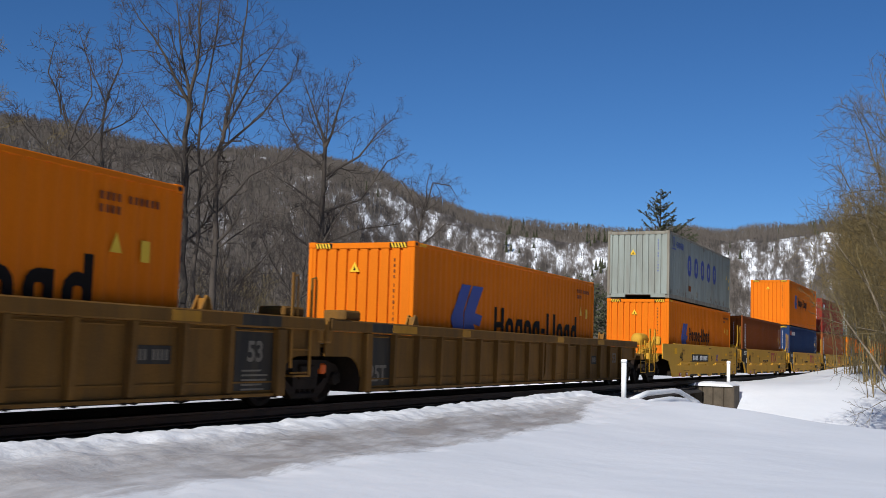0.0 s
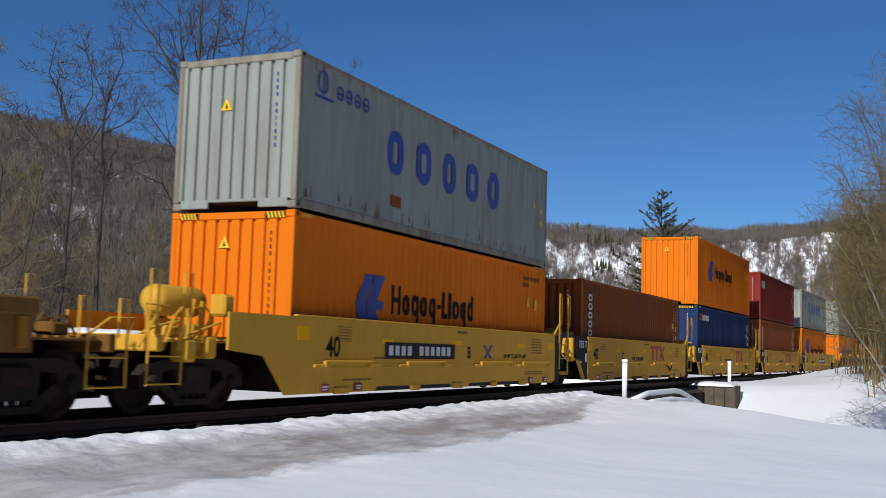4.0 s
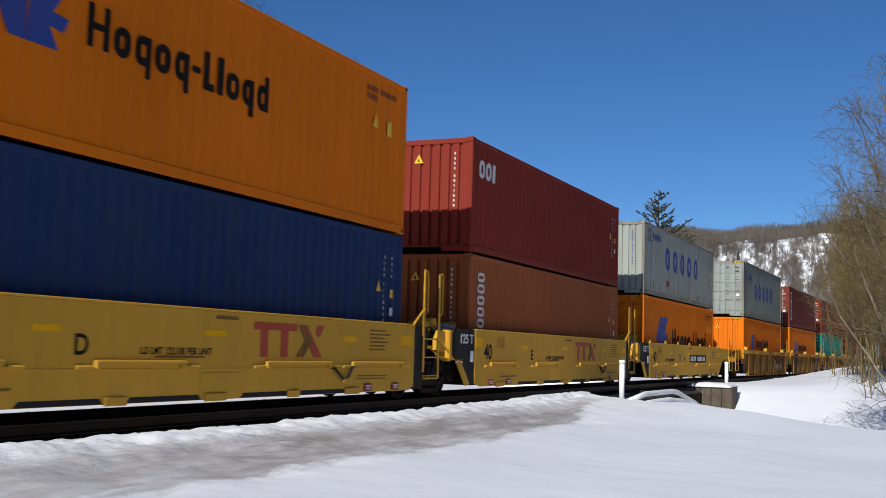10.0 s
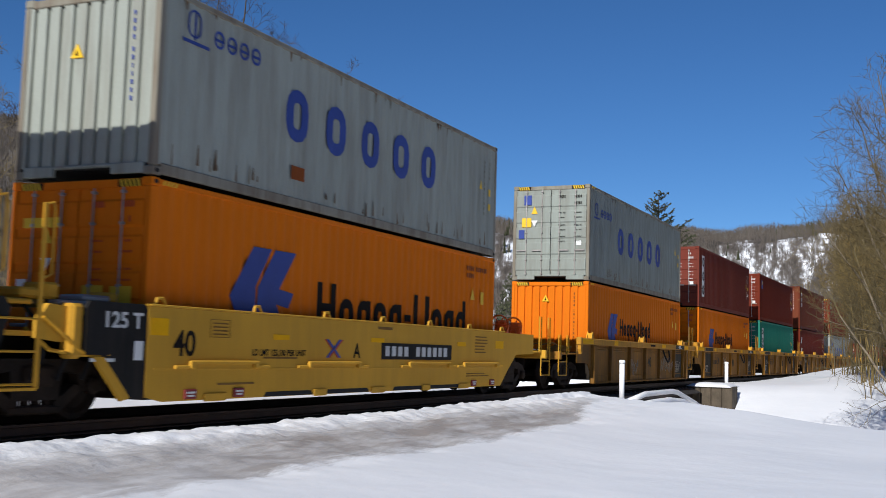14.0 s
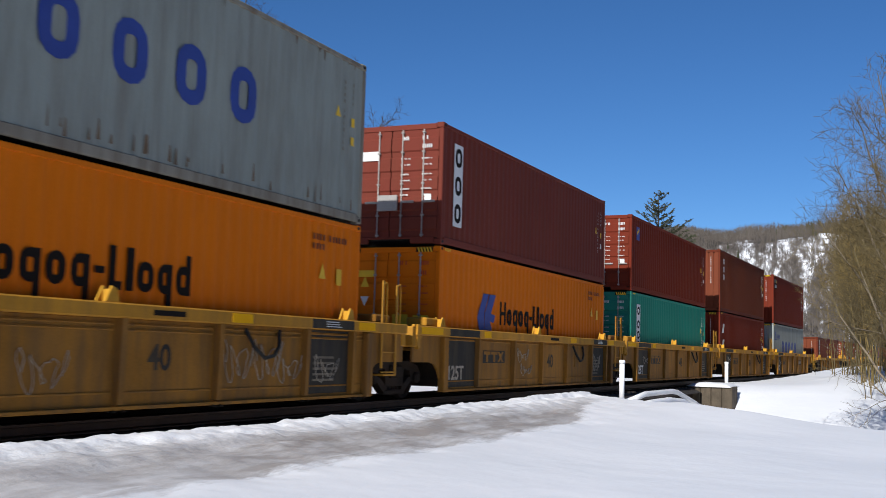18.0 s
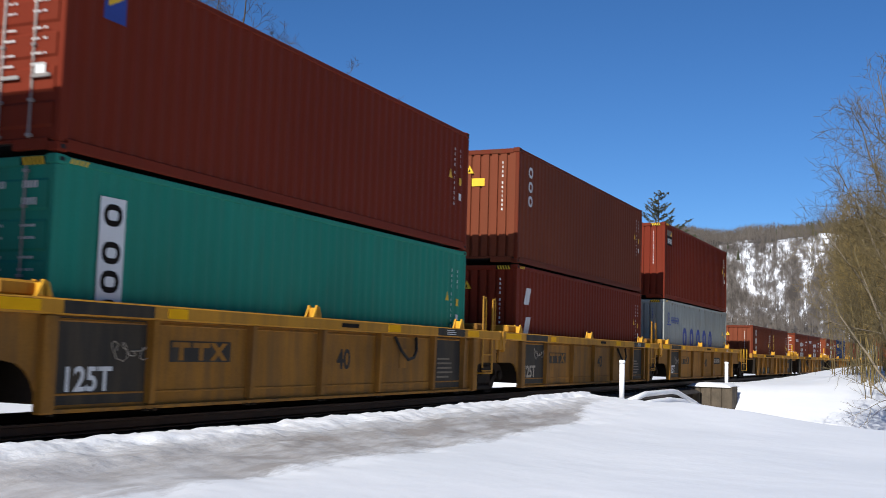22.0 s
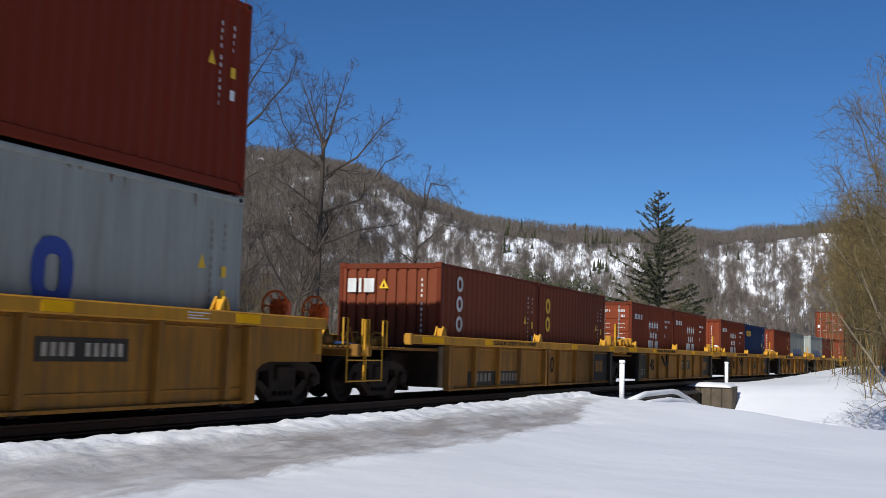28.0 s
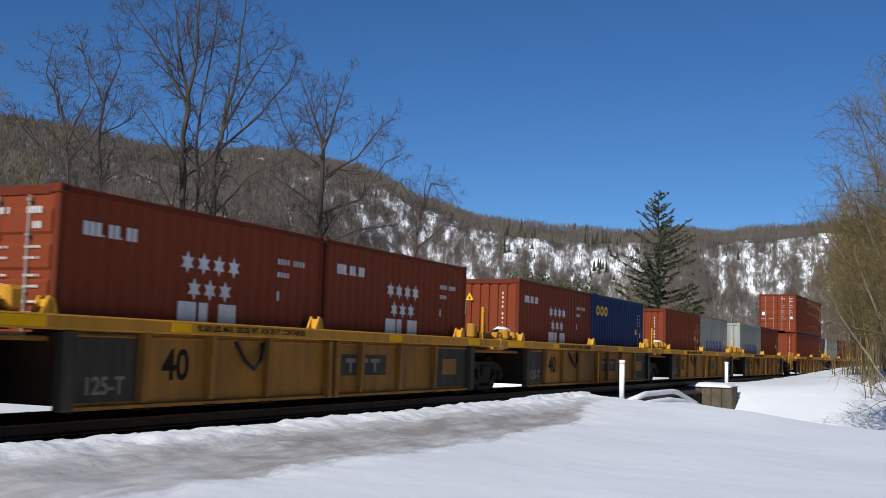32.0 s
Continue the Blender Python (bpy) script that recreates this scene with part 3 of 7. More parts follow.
def build_mountain():
    azs = [15 + 110 * i / 330 for i in range(331)]
    rs = spaced([(300, 400, 14), (400, 900, 6), (900, 1100, 25)])
    verts = []
    for r in rs:
        for az in azs:
            verts.append((EYE.x + r * math.sin(radians(az)), EYE.y + r * math.cos(radians(az)), slope(az, r)))
    w = len(azs)
    faces = [(j * w + i, (j + 1) * w + i, (j + 1) * w + i + 1, j * w + i + 1) for j in range(len(rs) - 1) for i in range(w - 1)]
    me = bpy.data.meshes.new("mountain")
    me.from_pydata(verts, [], faces)
    me.materials.append(SLOPE)
    cover = me.attributes.new("bare", "FLOAT", "POINT")
    values = []
    for r in rs:
        for az in azs:
            u = (r - 330) / (490 + 60 * math.sin(az * 0.11))
            band = smooth(0.40, 0.58, u) * (1 - smooth(0.74, 0.82, u))
            low = 0.62 * smooth(0.02, 0.2, u) * (1 - smooth(0.40, 0.58, u))
            left = (0.32 + 0.35 * smooth(56, 62, az)) * (1 - smooth(60, 68, az)) * smooth(0.1, 0.4, u) * (1 - smooth(0.6, 0.85, u))
            values.append(min(1.0, cliff_share(az) * (band + low) + left))
    cover.data.foreach_set("value", values)
    me.attributes.new("along", "FLOAT", "POINT").data.foreach_set("value", [az * 12.0 for r in rs for az in azs])
    tagged(new("mountain", me), "long wooded mountain with snow-covered grey cliffs", "mountain", kind="structure")


def far_trees(count, seed, evergreen=False):
    """Many small bare trees (or dark conifers) on the slope, each a few crossed slivers."""
    rnd = random.Random(seed)
    verts, faces = [], []
    done = 0
    while done < count:
        az, u = rnd.uniform(40, 93), rnd.random() ** 0.75
        r = 335 + u * 520
        share = cliff_share(az)
        if share > 0.4 and 0.42 < u < 0.80 and rnd.random() < (0.84 if not evergreen else 0.4) * share:
            continue
        if not evergreen and share > 0.4 and u <= 0.42 and rnd.random() < 0.65 * share:
            continue
        if evergreen and (u < 0.66 or noise.noise((az * 0.6, u * 6, 2)) < 0.05 or rnd.random() > 0.1 + 0.9 * smooth(66, 73, az)):
            continue
        done += 1
        x, y = EYE.x + r * math.sin(radians(az)), EYE.y + r * math.cos(radians(az))
        z = slope(az, r) - 0.3
        h = rnd.uniform(4.5, 8.5) if not evergreen else rnd.uniform(3.5, 8)
        sx, sy = math.cos(radians(az)), -math.sin(radians(az))
        if evergreen:
            for a in range(3):
                c, s2 = math.cos(a * 1.05), math.sin(a * 1.05)
                for k in range(4):
                    o = len(verts)
                    zb, wd = z + h * (0.12 + 0.2 * k), h * 0.2 * (1 - 0.2 * k)
                    verts += [(x - c * wd, y - s2 * wd, zb), (x + c * wd, y + s2 * wd, zb + rnd.uniform(-0.3, 0.3)), (x, y, zb + h * 0.34)]
                    faces.append((o, o + 1, o + 2))
            continue
        o = len(verts)
        verts += [(x - 0.13 * sx, y - 0.13 * sy, z), (x + 0.13 * sx, y + 0.13 * sy, z), (x, y, z + h)]
        faces.append((o, o + 1, o + 2))
        for k in range(7):
            b = z + h * rnd.uniform(0.25, 0.8)
            a, ln = rnd.uniform(0, 6.28), h * rnd.uniform(0.2, 0.38)
            ex, ey, ez = math.cos(a) * ln * 0.75, math.sin(a) * ln * 0.75, ln * rnd.uniform(0.5, 1.0)
            o = len(verts)
            t = 0.11
            verts += [(x - t * sx, y - t * sy, b), (x + t * sx, y + t * sy, b + 0.1), (x + ex, y + ey, b + ez)]
            faces.append((o, o + 1, o + 2))
    me = bpy.data.meshes.new("far_woods")
    me.from_pydata(verts, [], faces)
    me.materials.append(NEEDLE if evergreen else FARBARK)
    tagged(new("far_conifers" if evergreen else "far_woods", me), "scattered dark conifers along the mountain rim" if evergreen else "bare leafless woods covering the mountain", "woods", kind="stuff")


def build_shade_slope():
    """Unseen dark slopes, added behind the camera and up the line to block low sky light."""
    azs = [128 + 244 * i / 122 for i in range(123)]
    rs = spaced([(70, 200, 8), (200, 420, 30)])
    verts = []
    for r in rs:
        for az in azs:
            x, y = EYE.x + r * math.sin(radians(az)), EYE.y + r * math.cos(radians(az))
            ends = smooth(128, 150, az) * (1 - smooth(352, 372, az))
            line = 1 - 0.75 * smooth(20, 2, abs(az - 268))
            h = 62 * smooth(70, 260, r) * ends * line
            verts.append((x, y, h + (3 * noise.noise((x * 0.03, y * 0.03, 1)) + 1.5 * noise.noise((x * 0.1, y * 0.1, 2))) * smooth(75, 120, r) - 1.0))
    w = len(azs)
    faces = [(j * w + i, (j + 1) * w + i, (j + 1) * w + i + 1, j * w + i + 1) for j in range(len(rs) - 1) for i in range(w - 1)]
    me = bpy.data.meshes.new("valley_side")
    me.from_pydata(verts, [], faces)
    me.materials.append(FARBARK)
    tagged(new("valley_side", me), "unseen dark slopes added behind the camera to cut low sky light", "hillside", kind="structure")


build_mountain()
build_shade_slope()
far_trees(38000, 5)
far_trees(420, 6, True)


# ---- trees behind and beside the line ----
THIN = [0.0095]


def limb(rnd, twigs, limbs, p, d, length, radius, level, lift, close=0.36):
    """One side limb that bends as it grows, with its own side limbs down to fine twigs."""
    n = 3 if level == 0 else min(7, max(4, int(length / 0.45)))
    path, v = [Vector(p)], Vector(d).normalized()
    wig = 0.26 if level else 0.34
    for i in range(n):
        v = (v + Vector((rnd.uniform(-wig, wig), rnd.uniform(-wig, wig), rnd.uniform(-wig, wig) + lift))).normalized()
        path.append(path[-1] + v * (length / n))
    (limbs if radius > 0.022 else twigs).tube(path, radius, 5 if radius > 0.04 else 3, max(THIN[0] * 0.6, radius * 0.4), caps=False)
    if level == 0:
        return
    kids = max(3, min(11, int(length / close)))
    turn = rnd.uniform(0, 6.283)
    for i in range(kids):
        f = 0.15 + 0.85 * (i + rnd.random() * 0.8) / kids
        q = min(n - 1e-3, f * n)
        a = int(q)
        at = path[a].lerp(path[a + 1], q - a)
        axis = (path[a + 1] - path[a]).normalized()
        turn += 2.4 + rnd.uniform(-0.5, 0.5)
        side = Matrix.Rotation(turn, 3, axis) @ axis.orthogonal().normalized()
        dd = axis * rnd.uniform(0.45, 1.0) + side * rnd.uniform(0.5, 0.95)
        ln = max(0.3, (length * (1.05 - f) * 0.6 + length * 0.16) * rnd.uniform(0.6, 1.35))
        limb(rnd, twigs, limbs, at, dd, min(ln, 3.0), max(THIN[0], radius * rnd.uniform(0.42, 0.66)), level - 1, lift, close)


def leader(rnd, twigs, limbs, path, radius, tip, first, reach, level, lift, step, close):
    """A leading limb along a crooked path of points, with side limbs that shorten towards its tip."""
    fine = [Vector(path[0])]
    for a, b in zip(path, path[1:]):
        a, b = Vector(a), Vector(b)
        k = max(2, int((b - a).length / 0.9))
        for i in range(1, k + 1):
            fine.append(a.lerp(b, i / k) + Vector((rnd.uniform(-0.09, 0.09), rnd.uniform(-0.09, 0.09), 0)) * (i < k))
    n = len(fine) - 1
    for i in range(n):
        ra, rb = mix(radius, tip, i / n), mix(radius, tip, (i + 1) / n)
        (limbs if ra > 0.022 else twigs).tube([fine[i], fine[i + 1]], ra, 7 if ra > 0.08 else 5, rb, caps=False)
    total = sum((fine[i + 1] - fine[i]).length for i in range(n))
    at, turn = first * total, rnd.uniform(0, 6.283)
    while at < total * 0.99:
        q = at / total * n
        a = min(n - 1, int(q))
        f = at / total
        axis = (fine[a + 1] - fine[a]).normalized()
        turn += 2.4 + rnd.uniform(-0.6, 0.6)
        side = Matrix.Rotation(turn, 3, axis) @ axis.orthogonal().normalized()
        ln = reach * (0.35 + 0.65 * min(1.0, (1 - f) * 1.7)) * rnd.uniform(0.45, 1.2)
        limb(rnd, twigs, limbs, fine[a].lerp(fine[a + 1], q - a), axis * rnd.uniform(0.5, 0.9) + side * rnd.uniform(0.7, 1.0), ln,
             max(THIN[0], mix(radius, tip, f) * rnd.uniform(0.38, 0.6)), level, lift, close)
        at += step * rnd.uniform(0.5, 1.5)


def stem(rnd, twigs, limbs, x0, y0, x1, y1, h, radius, first, reach, level, lift, step=0.42, close=0.36):
    """A leading stem from its foot to its top, with side limbs that shorten upwards."""
    n = max(5, int(h / 1.3))
    path, wx, wy = [], 0.0, 0.0
    for i in range(n + 1):
        f = i / n
        bow = f ** 1.4
        path.append(Vector((x0 + (x1 - x0) * bow + wx, y0 + (y1 - y0) * bow + wy, h * f)))
        wx, wy = wx * 0.7 + rnd.uniform(-0.13, 0.13), wy * 0.7 + rnd.uniform(-0.13, 0.13)
    for i in range(n):
        ra, rb = radius * (1 - 0.88 * i / n), radius * (1 - 0.88 * (i + 1) / n)
        (limbs if ra > 0.022 else twigs).tube([path[i], path[i + 1]], ra, 7 if ra > 0.08 else 5, rb, caps=False)
    z, turn = first * h, rnd.uniform(0, 6.283)
    while z < h * 0.985:
        f = z / h
        q = f * n
        a = min(n - 1, int(q))
        at = path[a].lerp(path[a + 1], q - a)
        axis = (path[a + 1] - path[a]).normalized()
        turn += 2.4 + rnd.uniform(-0.6, 0.6)
        side = Vector((math.cos(turn), math.sin(turn), 0))
        splay = 0.6 + 0.55 * (1 - f)
        ln = reach * (0.3 + 0.7 * min(1.0, (1 - f) * 1.9)) * rnd.uniform(0.5, 1.2)
        limb(rnd, twigs, limbs, at, axis + side * splay * rnd.uniform(0.8, 1.2), ln, max(THIN[0], radius * (1 - 0.88 * f) * rnd.uniform(0.4, 0.62)), level, lift, close)
        z += step * rnd.uniform(0.5, 1.5)


def bare_tree(label, x, y, leaders, seed, lift=0.06, level=3, twig=None, step=0.52, close=0.38):
    """leaders: (radius, radius at the tip, share that is clear of limbs, reach of the limbs, path of (across, up)); across runs square to the view."""
    rnd = random.Random(seed)
    t = thing("bare_tree", label, "tree", "leafless trees behind the track")
    t.location = (x, y, snow_height(x, y) - 0.15)
    twigs, stems = Shape(), []
    az = math.atan2(x - EYE.x, y - EYE.y)
    for radius, tip, first, reach, way in leaders:
        radius, tip = radius * 0.82, tip * 0.85
        depth, path = rnd.uniform(-0.25, 0.25), []
        for i, (across, up) in enumerate(way):
            back = 0.0 if i == 0 or way[0][1] == 0 else depth * (up - way[0][1]) + rnd.uniform(-0.2, 0.2)
            path.append((across * math.cos(az) + back * math.sin(az), -across * math.sin(az) + back * math.cos(az), up))
        if way[0][1] == 0:
            stems.append((way[1][0], Shape()))
        limbs = min(stems, key=lambda q: abs(q[0] - way[0][0]))[1]
        leader(rnd, twigs, limbs, path, radius, tip, first, reach, level, lift, step, close)
    for q, limbs in stems:
        part("trunk", limbs.mesh("trunk", BARK, True, False), BARK, t, "forked grey-brown trunk and limbs")
    part("crown", twigs.mesh("crown", twig or TWIG, False, False), twig or TWIG, t, "open crown of fine bare twigs")
    return t


THIN[0] = 0.0075
bare_tree("tall leafless tree with several stems and a fan-shaped crown", 40.0, 20.0, [
    (0.24, 0.12, 0.45, 2.6, [(-0.6, 0), (-0.65, 6.5), (-0.8, 9.5), (-0.75, 12.4)]),
    (0.11, 0.014, 0.12, 2.2, [(-0.75, 12.0), (-1.9, 14.0), (-3.6, 16.4)]),
    (0.10, 0.014, 0.05, 2.2, [(-0.75, 12.4), (-1.3, 15.0), (-1.7, 18.0)]),
    (0.11, 0.014, 0.05, 2.2, [(-0.75, 12.4), (-0.4, 15.0), (-0.5, 18.8)]),
    (0.15, 0.016, 0.42, 2.2, [(-0.2, 0), (-0.1, 7.0), (-0.15, 11.5), (0.3, 15.0), (0.5, 18.6)]),
    (0.22, 0.10, 0.4, 2.6, [(0.6, 0), (0.75, 6.0), (0.6, 9.6), (0.95, 11.5)]),
    (0.10, 0.014, 0.08, 2.3, [(0.95, 11.5), (1.5, 14.0), (1.7, 18.4)]),
    (0.09, 0.014, 0.10, 2.2, [(0.8, 10.6), (2.2, 13.4), (3.4, 15.6)]),
    (0.09, 0.014, 0.10, 2.2, [(0.65, 9.8), (2.6, 11.8), (3.9, 13.6), (4.3, 14.8)]),
    (0.08, 0.013, 0.15, 2.0, [(0.7, 7.0), (2.2, 8.9), (3.9, 9.8), (4.8, 11.2)]),
    (0.07, 0.013, 0.15, 1.8, [(-0.7, 9.0), (-1.9, 10.6), (-3.1, 12.3)]),
    (0.07, 0.013, 0.15, 1.8, [(-0.65, 6.4), (-1.8, 8.2), (-3.2, 8.8), (-3.9, 9.9)]),
    (0.06, 0.012, 0.15, 1.6, [(0.7, 5.2), (2.4, 6.6), (3.6, 7.0)])], 3)
bare_tree("leafless tree with a broad crooked crown", 51.4, 20.0, [
    (0.24, 0.13, 0.5, 2.4, [(-0.3, 0), (-0.35, 6.5), (-0.3, 9.4), (-0.3, 12.0)]),
    (0.11, 0.014, 0.05, 2.2, [(-0.3, 12.0), (-0.9, 14.0), (-1.7, 16.2)]),
    (0.11, 0.014, 0.05, 2.2, [(-0.3, 12.0), (0.3, 14.0), (0.9, 16.3)]),
    (0.08, 0.013, 0.1, 1.9, [(-0.3, 11.6), (-0.2, 14.0), (-0.3, 15.6)]),
    (0.10, 0.014, 0.15, 2.1, [(-0.3, 10.4), (1.6, 11.6), (2.6, 13.0), (3.6, 13.9)]),
    (0.09, 0.014, 0.15, 2.1, [(-0.3, 8.4), (1.8, 9.2), (3.2, 11.4), (4.2, 11.9)]),
    (0.08, 0.014, 0.15, 2.0, [(-0.3, 11.0), (-1.8, 12.0), (-2.6, 13.4), (-3.0, 14.6)]),
    (0.08, 0.014, 0.15, 2.0, [(-0.3, 8.6), (-2.0, 9.8), (-3.4, 10.6)]),
    (0.08, 0.013, 0.15, 2.0, [(-0.3, 6.6), (1.8, 7.6), (4.0, 8.0), (5.2, 9.2)]),
    (0.08, 0.013, 0.15, 2.0, [(-0.3, 6.0), (-2.2, 7.4), (-4.0, 7.6)])], 8)
bare_tree("slim leafless tree at the wood's edge", 34.4, 20.5, [
    (0.14, 0.05, 0.5, 1.7, [(-0.2, 0), (-0.35, 9.0), (-0.2, 11.2)]),
    (0.05, 0.012, 0.05, 1.3, [(-0.2, 11.2), (0.3, 12.6), (0.1, 13.8)]),
    (0.05, 0.012, 0.05, 1.3, [(-0.25, 10.8), (-0.9, 12.2), (-1.5, 13.9)]),
    (0.045, 0.012, 0.1, 1.3, [(-0.3, 9.6), (0.9, 10.4), (1.3, 11.4)]),
    (0.05, 0.012, 0.1, 1.5, [(-0.35, 8.2), (-1.7, 10.0), (-2.3, 11.8)]),
    (0.05, 0.012, 0.1, 1.5, [(-0.3, 7.4), (1.0, 8.4), (1.9, 8.8)])], 12)
bare_tree("leafless tree with tangled twigs", 32.4, 21.0, [
    (0.12, 0.04, 0.4, 1.8, [(0.1, 0), (0.3, 7.0), (-0.2, 10.4)]),
    (0.05, 0.012, 0.05, 1.6, [(0.1, 8.6), (0.9, 10.8), (0.8, 12.6)]),
    (0.05, 0.012, 0.05, 1.6, [(-0.2, 10.0), (-0.8, 11.6), (-0.6, 12.8)]),
    (0.05, 0.012, 0.05, 1.6, [(0.2, 8.2), (1.6, 10.2), (2.0, 11.6)]),
    (0.05, 0.012, 0.1, 1.5, [(0.2, 7.6), (-1.4, 9.2), (-2.0, 10.0)])], 17, 0.03)
bare_tree("bushy leafless tree with pale olive twigs", 29.6, 21.5, [
    (0.12, 0.03, 0.2, 2.4, [(0.2, 0), (0.1, 5.5), (-0.2, 10.2)]),
    (0.08, 0.02, 0.2, 2.2, [(0.3, 0), (1.2, 5.0), (1.8, 8.8)]),
    (0.08, 0.02, 0.2, 2.2, [(0.0, 0), (-0.9, 5.0), (-1.4, 9.4)]),
    (0.05, 0.012, 0.1, 1.4, [(-0.4, 9.0), (-0.9, 11.2), (-0.8, 12.8)])], 31, 0.03, 3, OLIVE, 0.5, 0.36)
bare_tree("leafless tree with drooping outer twigs", 67.4, 22.0, [
    (0.2, 0.08, 0.45, 2.2, [(-0.2, 0), (-0.3, 6.0), (0.1, 10.0)]),
    (0.09, 0.013, 0.1, 2.0, [(0.1, 10.0), (0.8, 12.6), (2.0, 12.4), (2.8, 11.0)]),
    (0.09, 0.013, 0.1, 2.0, [(0.0, 9.0), (-0.6, 11.6), (-1.4, 12.8), (-2.2, 12.0)]),
    (0.09, 0.013, 0.1, 1.9, [(0.1, 9.6), (0.4, 12.4), (0.6, 13.4)]),
    (0.08, 0.013, 0.1, 1.9, [(-0.2, 8.0), (1.8, 9.8), (3.2, 9.6)]),
    (0.08, 0.013, 0.1, 1.9, [(-0.2, 7.0), (-2.2, 8.6), (-3.6, 8.2)])], 21, -0.06)
bare_tree("crooked leafless tree with slanting limbs", 44.8, 18.0, [
    (0.14, 0.04, 0.3, 2.4, [(0.0, 0), (0.4, 3.4), (1.4, 6.0), (2.6, 8.2)]),
    (0.08, 0.013, 0.1, 2.0, [(0.4, 3.4), (2.4, 4.8), (4.4, 6.4)]),
    (0.07, 0.013, 0.1, 2.0, [(0.3, 3.0), (-1.0, 5.2), (-1.8, 7.0)]),
    (0.06, 0.013, 0.1, 2.0, [(0.9, 5.0), (0.4, 7.0), (0.6, 8.8)])], 23, 0.03)
bare_tree("crooked leafless tree near the track", 56.0, 24.0, [
    (0.14, 0.04, 0.3, 2.6, [(0.1, 0), (0.2, 4.4), (1.0, 7.0), (1.6, 10.2)]),
    (0.09, 0.013, 0.1, 2.2, [(0.2, 4.2), (-1.4, 6.4), (-2.8, 8.6)]),
    (0.08, 0.013, 0.1, 2.2, [(0.3, 5.0), (2.2, 6.4), (3.8, 8.0)]),
    (0.07, 0.013, 0.1, 2.0, [(0.6, 6.0), (0.0, 8.4), (-0.6, 9.6)])], 29, 0.03)
bare_tree("low leafless tree with crossing limbs", 47.0, 23.0, [
    (0.13, 0.03, 0.25, 2.4, [(0.0, 0), (-0.4, 4.0), (-1.0, 7.2), (-1.2, 9.4)]),
    (0.08, 0.013, 0.1, 2.2, [(-0.3, 3.6), (1.4, 5.4), (2.8, 7.6)]),
    (0.08, 0.013, 0.1, 2.2, [(-0.4, 4.2), (-2.4, 5.8), (-3.8, 7.4)])], 37, 0.02)


def thicket(name, label, x, y, count, height, seed, mat, width, group="", radius=0.03, reach=1.3, level=1, lean=0.0, clear=0.04):
    """A clump of many thin stems with dense fine twigs."""
    rnd = random.Random(seed)
    t = thing(name, label, "bush", group)
    t.location = (x, y, snow_height(x, y) - 0.1)
    stems, twigs = Shape(), Shape()
    for i in range(count):
        px, py = rnd.gauss(0, width * 0.45), rnd.gauss(0, width * 0.45)
        h = height * rnd.uniform(0.55, 1.0)
        out = h * 0.16
        stem(rnd, twigs, stems, px, py, px + px / width * out + rnd.uniform(-0.5, 0.5) * out, py + (py / width + lean) * out + rnd.uniform(-0.5, 0.5) * out, h, radius * rnd.uniform(0.7, 1.4), clear, reach * rnd.uniform(0.7, 1.2), level, 0.1, 0.36, 0.3)
    tagged(part("stem_mass", stems.mesh("stem_mass", mat, False, False), mat, t), kind="stuff")
    tagged(part("twig_mass", twigs.mesh("twig_mass", mat, False, False), mat, t, "dense fine twigs"), kind="stuff")
    return t


for i in range(12):
    bx, by = 26 + 4.0 * i + (i % 3), 20 + 2.4 * ((i * 7) % 4)
    thicket("brush", "tangled bare brush at the wood's edge", bx, by, 9, 4.6 + (i * 5 % 4) * 0.7, 40 + i, TWIG if i % 3 else OLIVE, 2.6, "brush behind the track", 0.03, 2.2, 2)


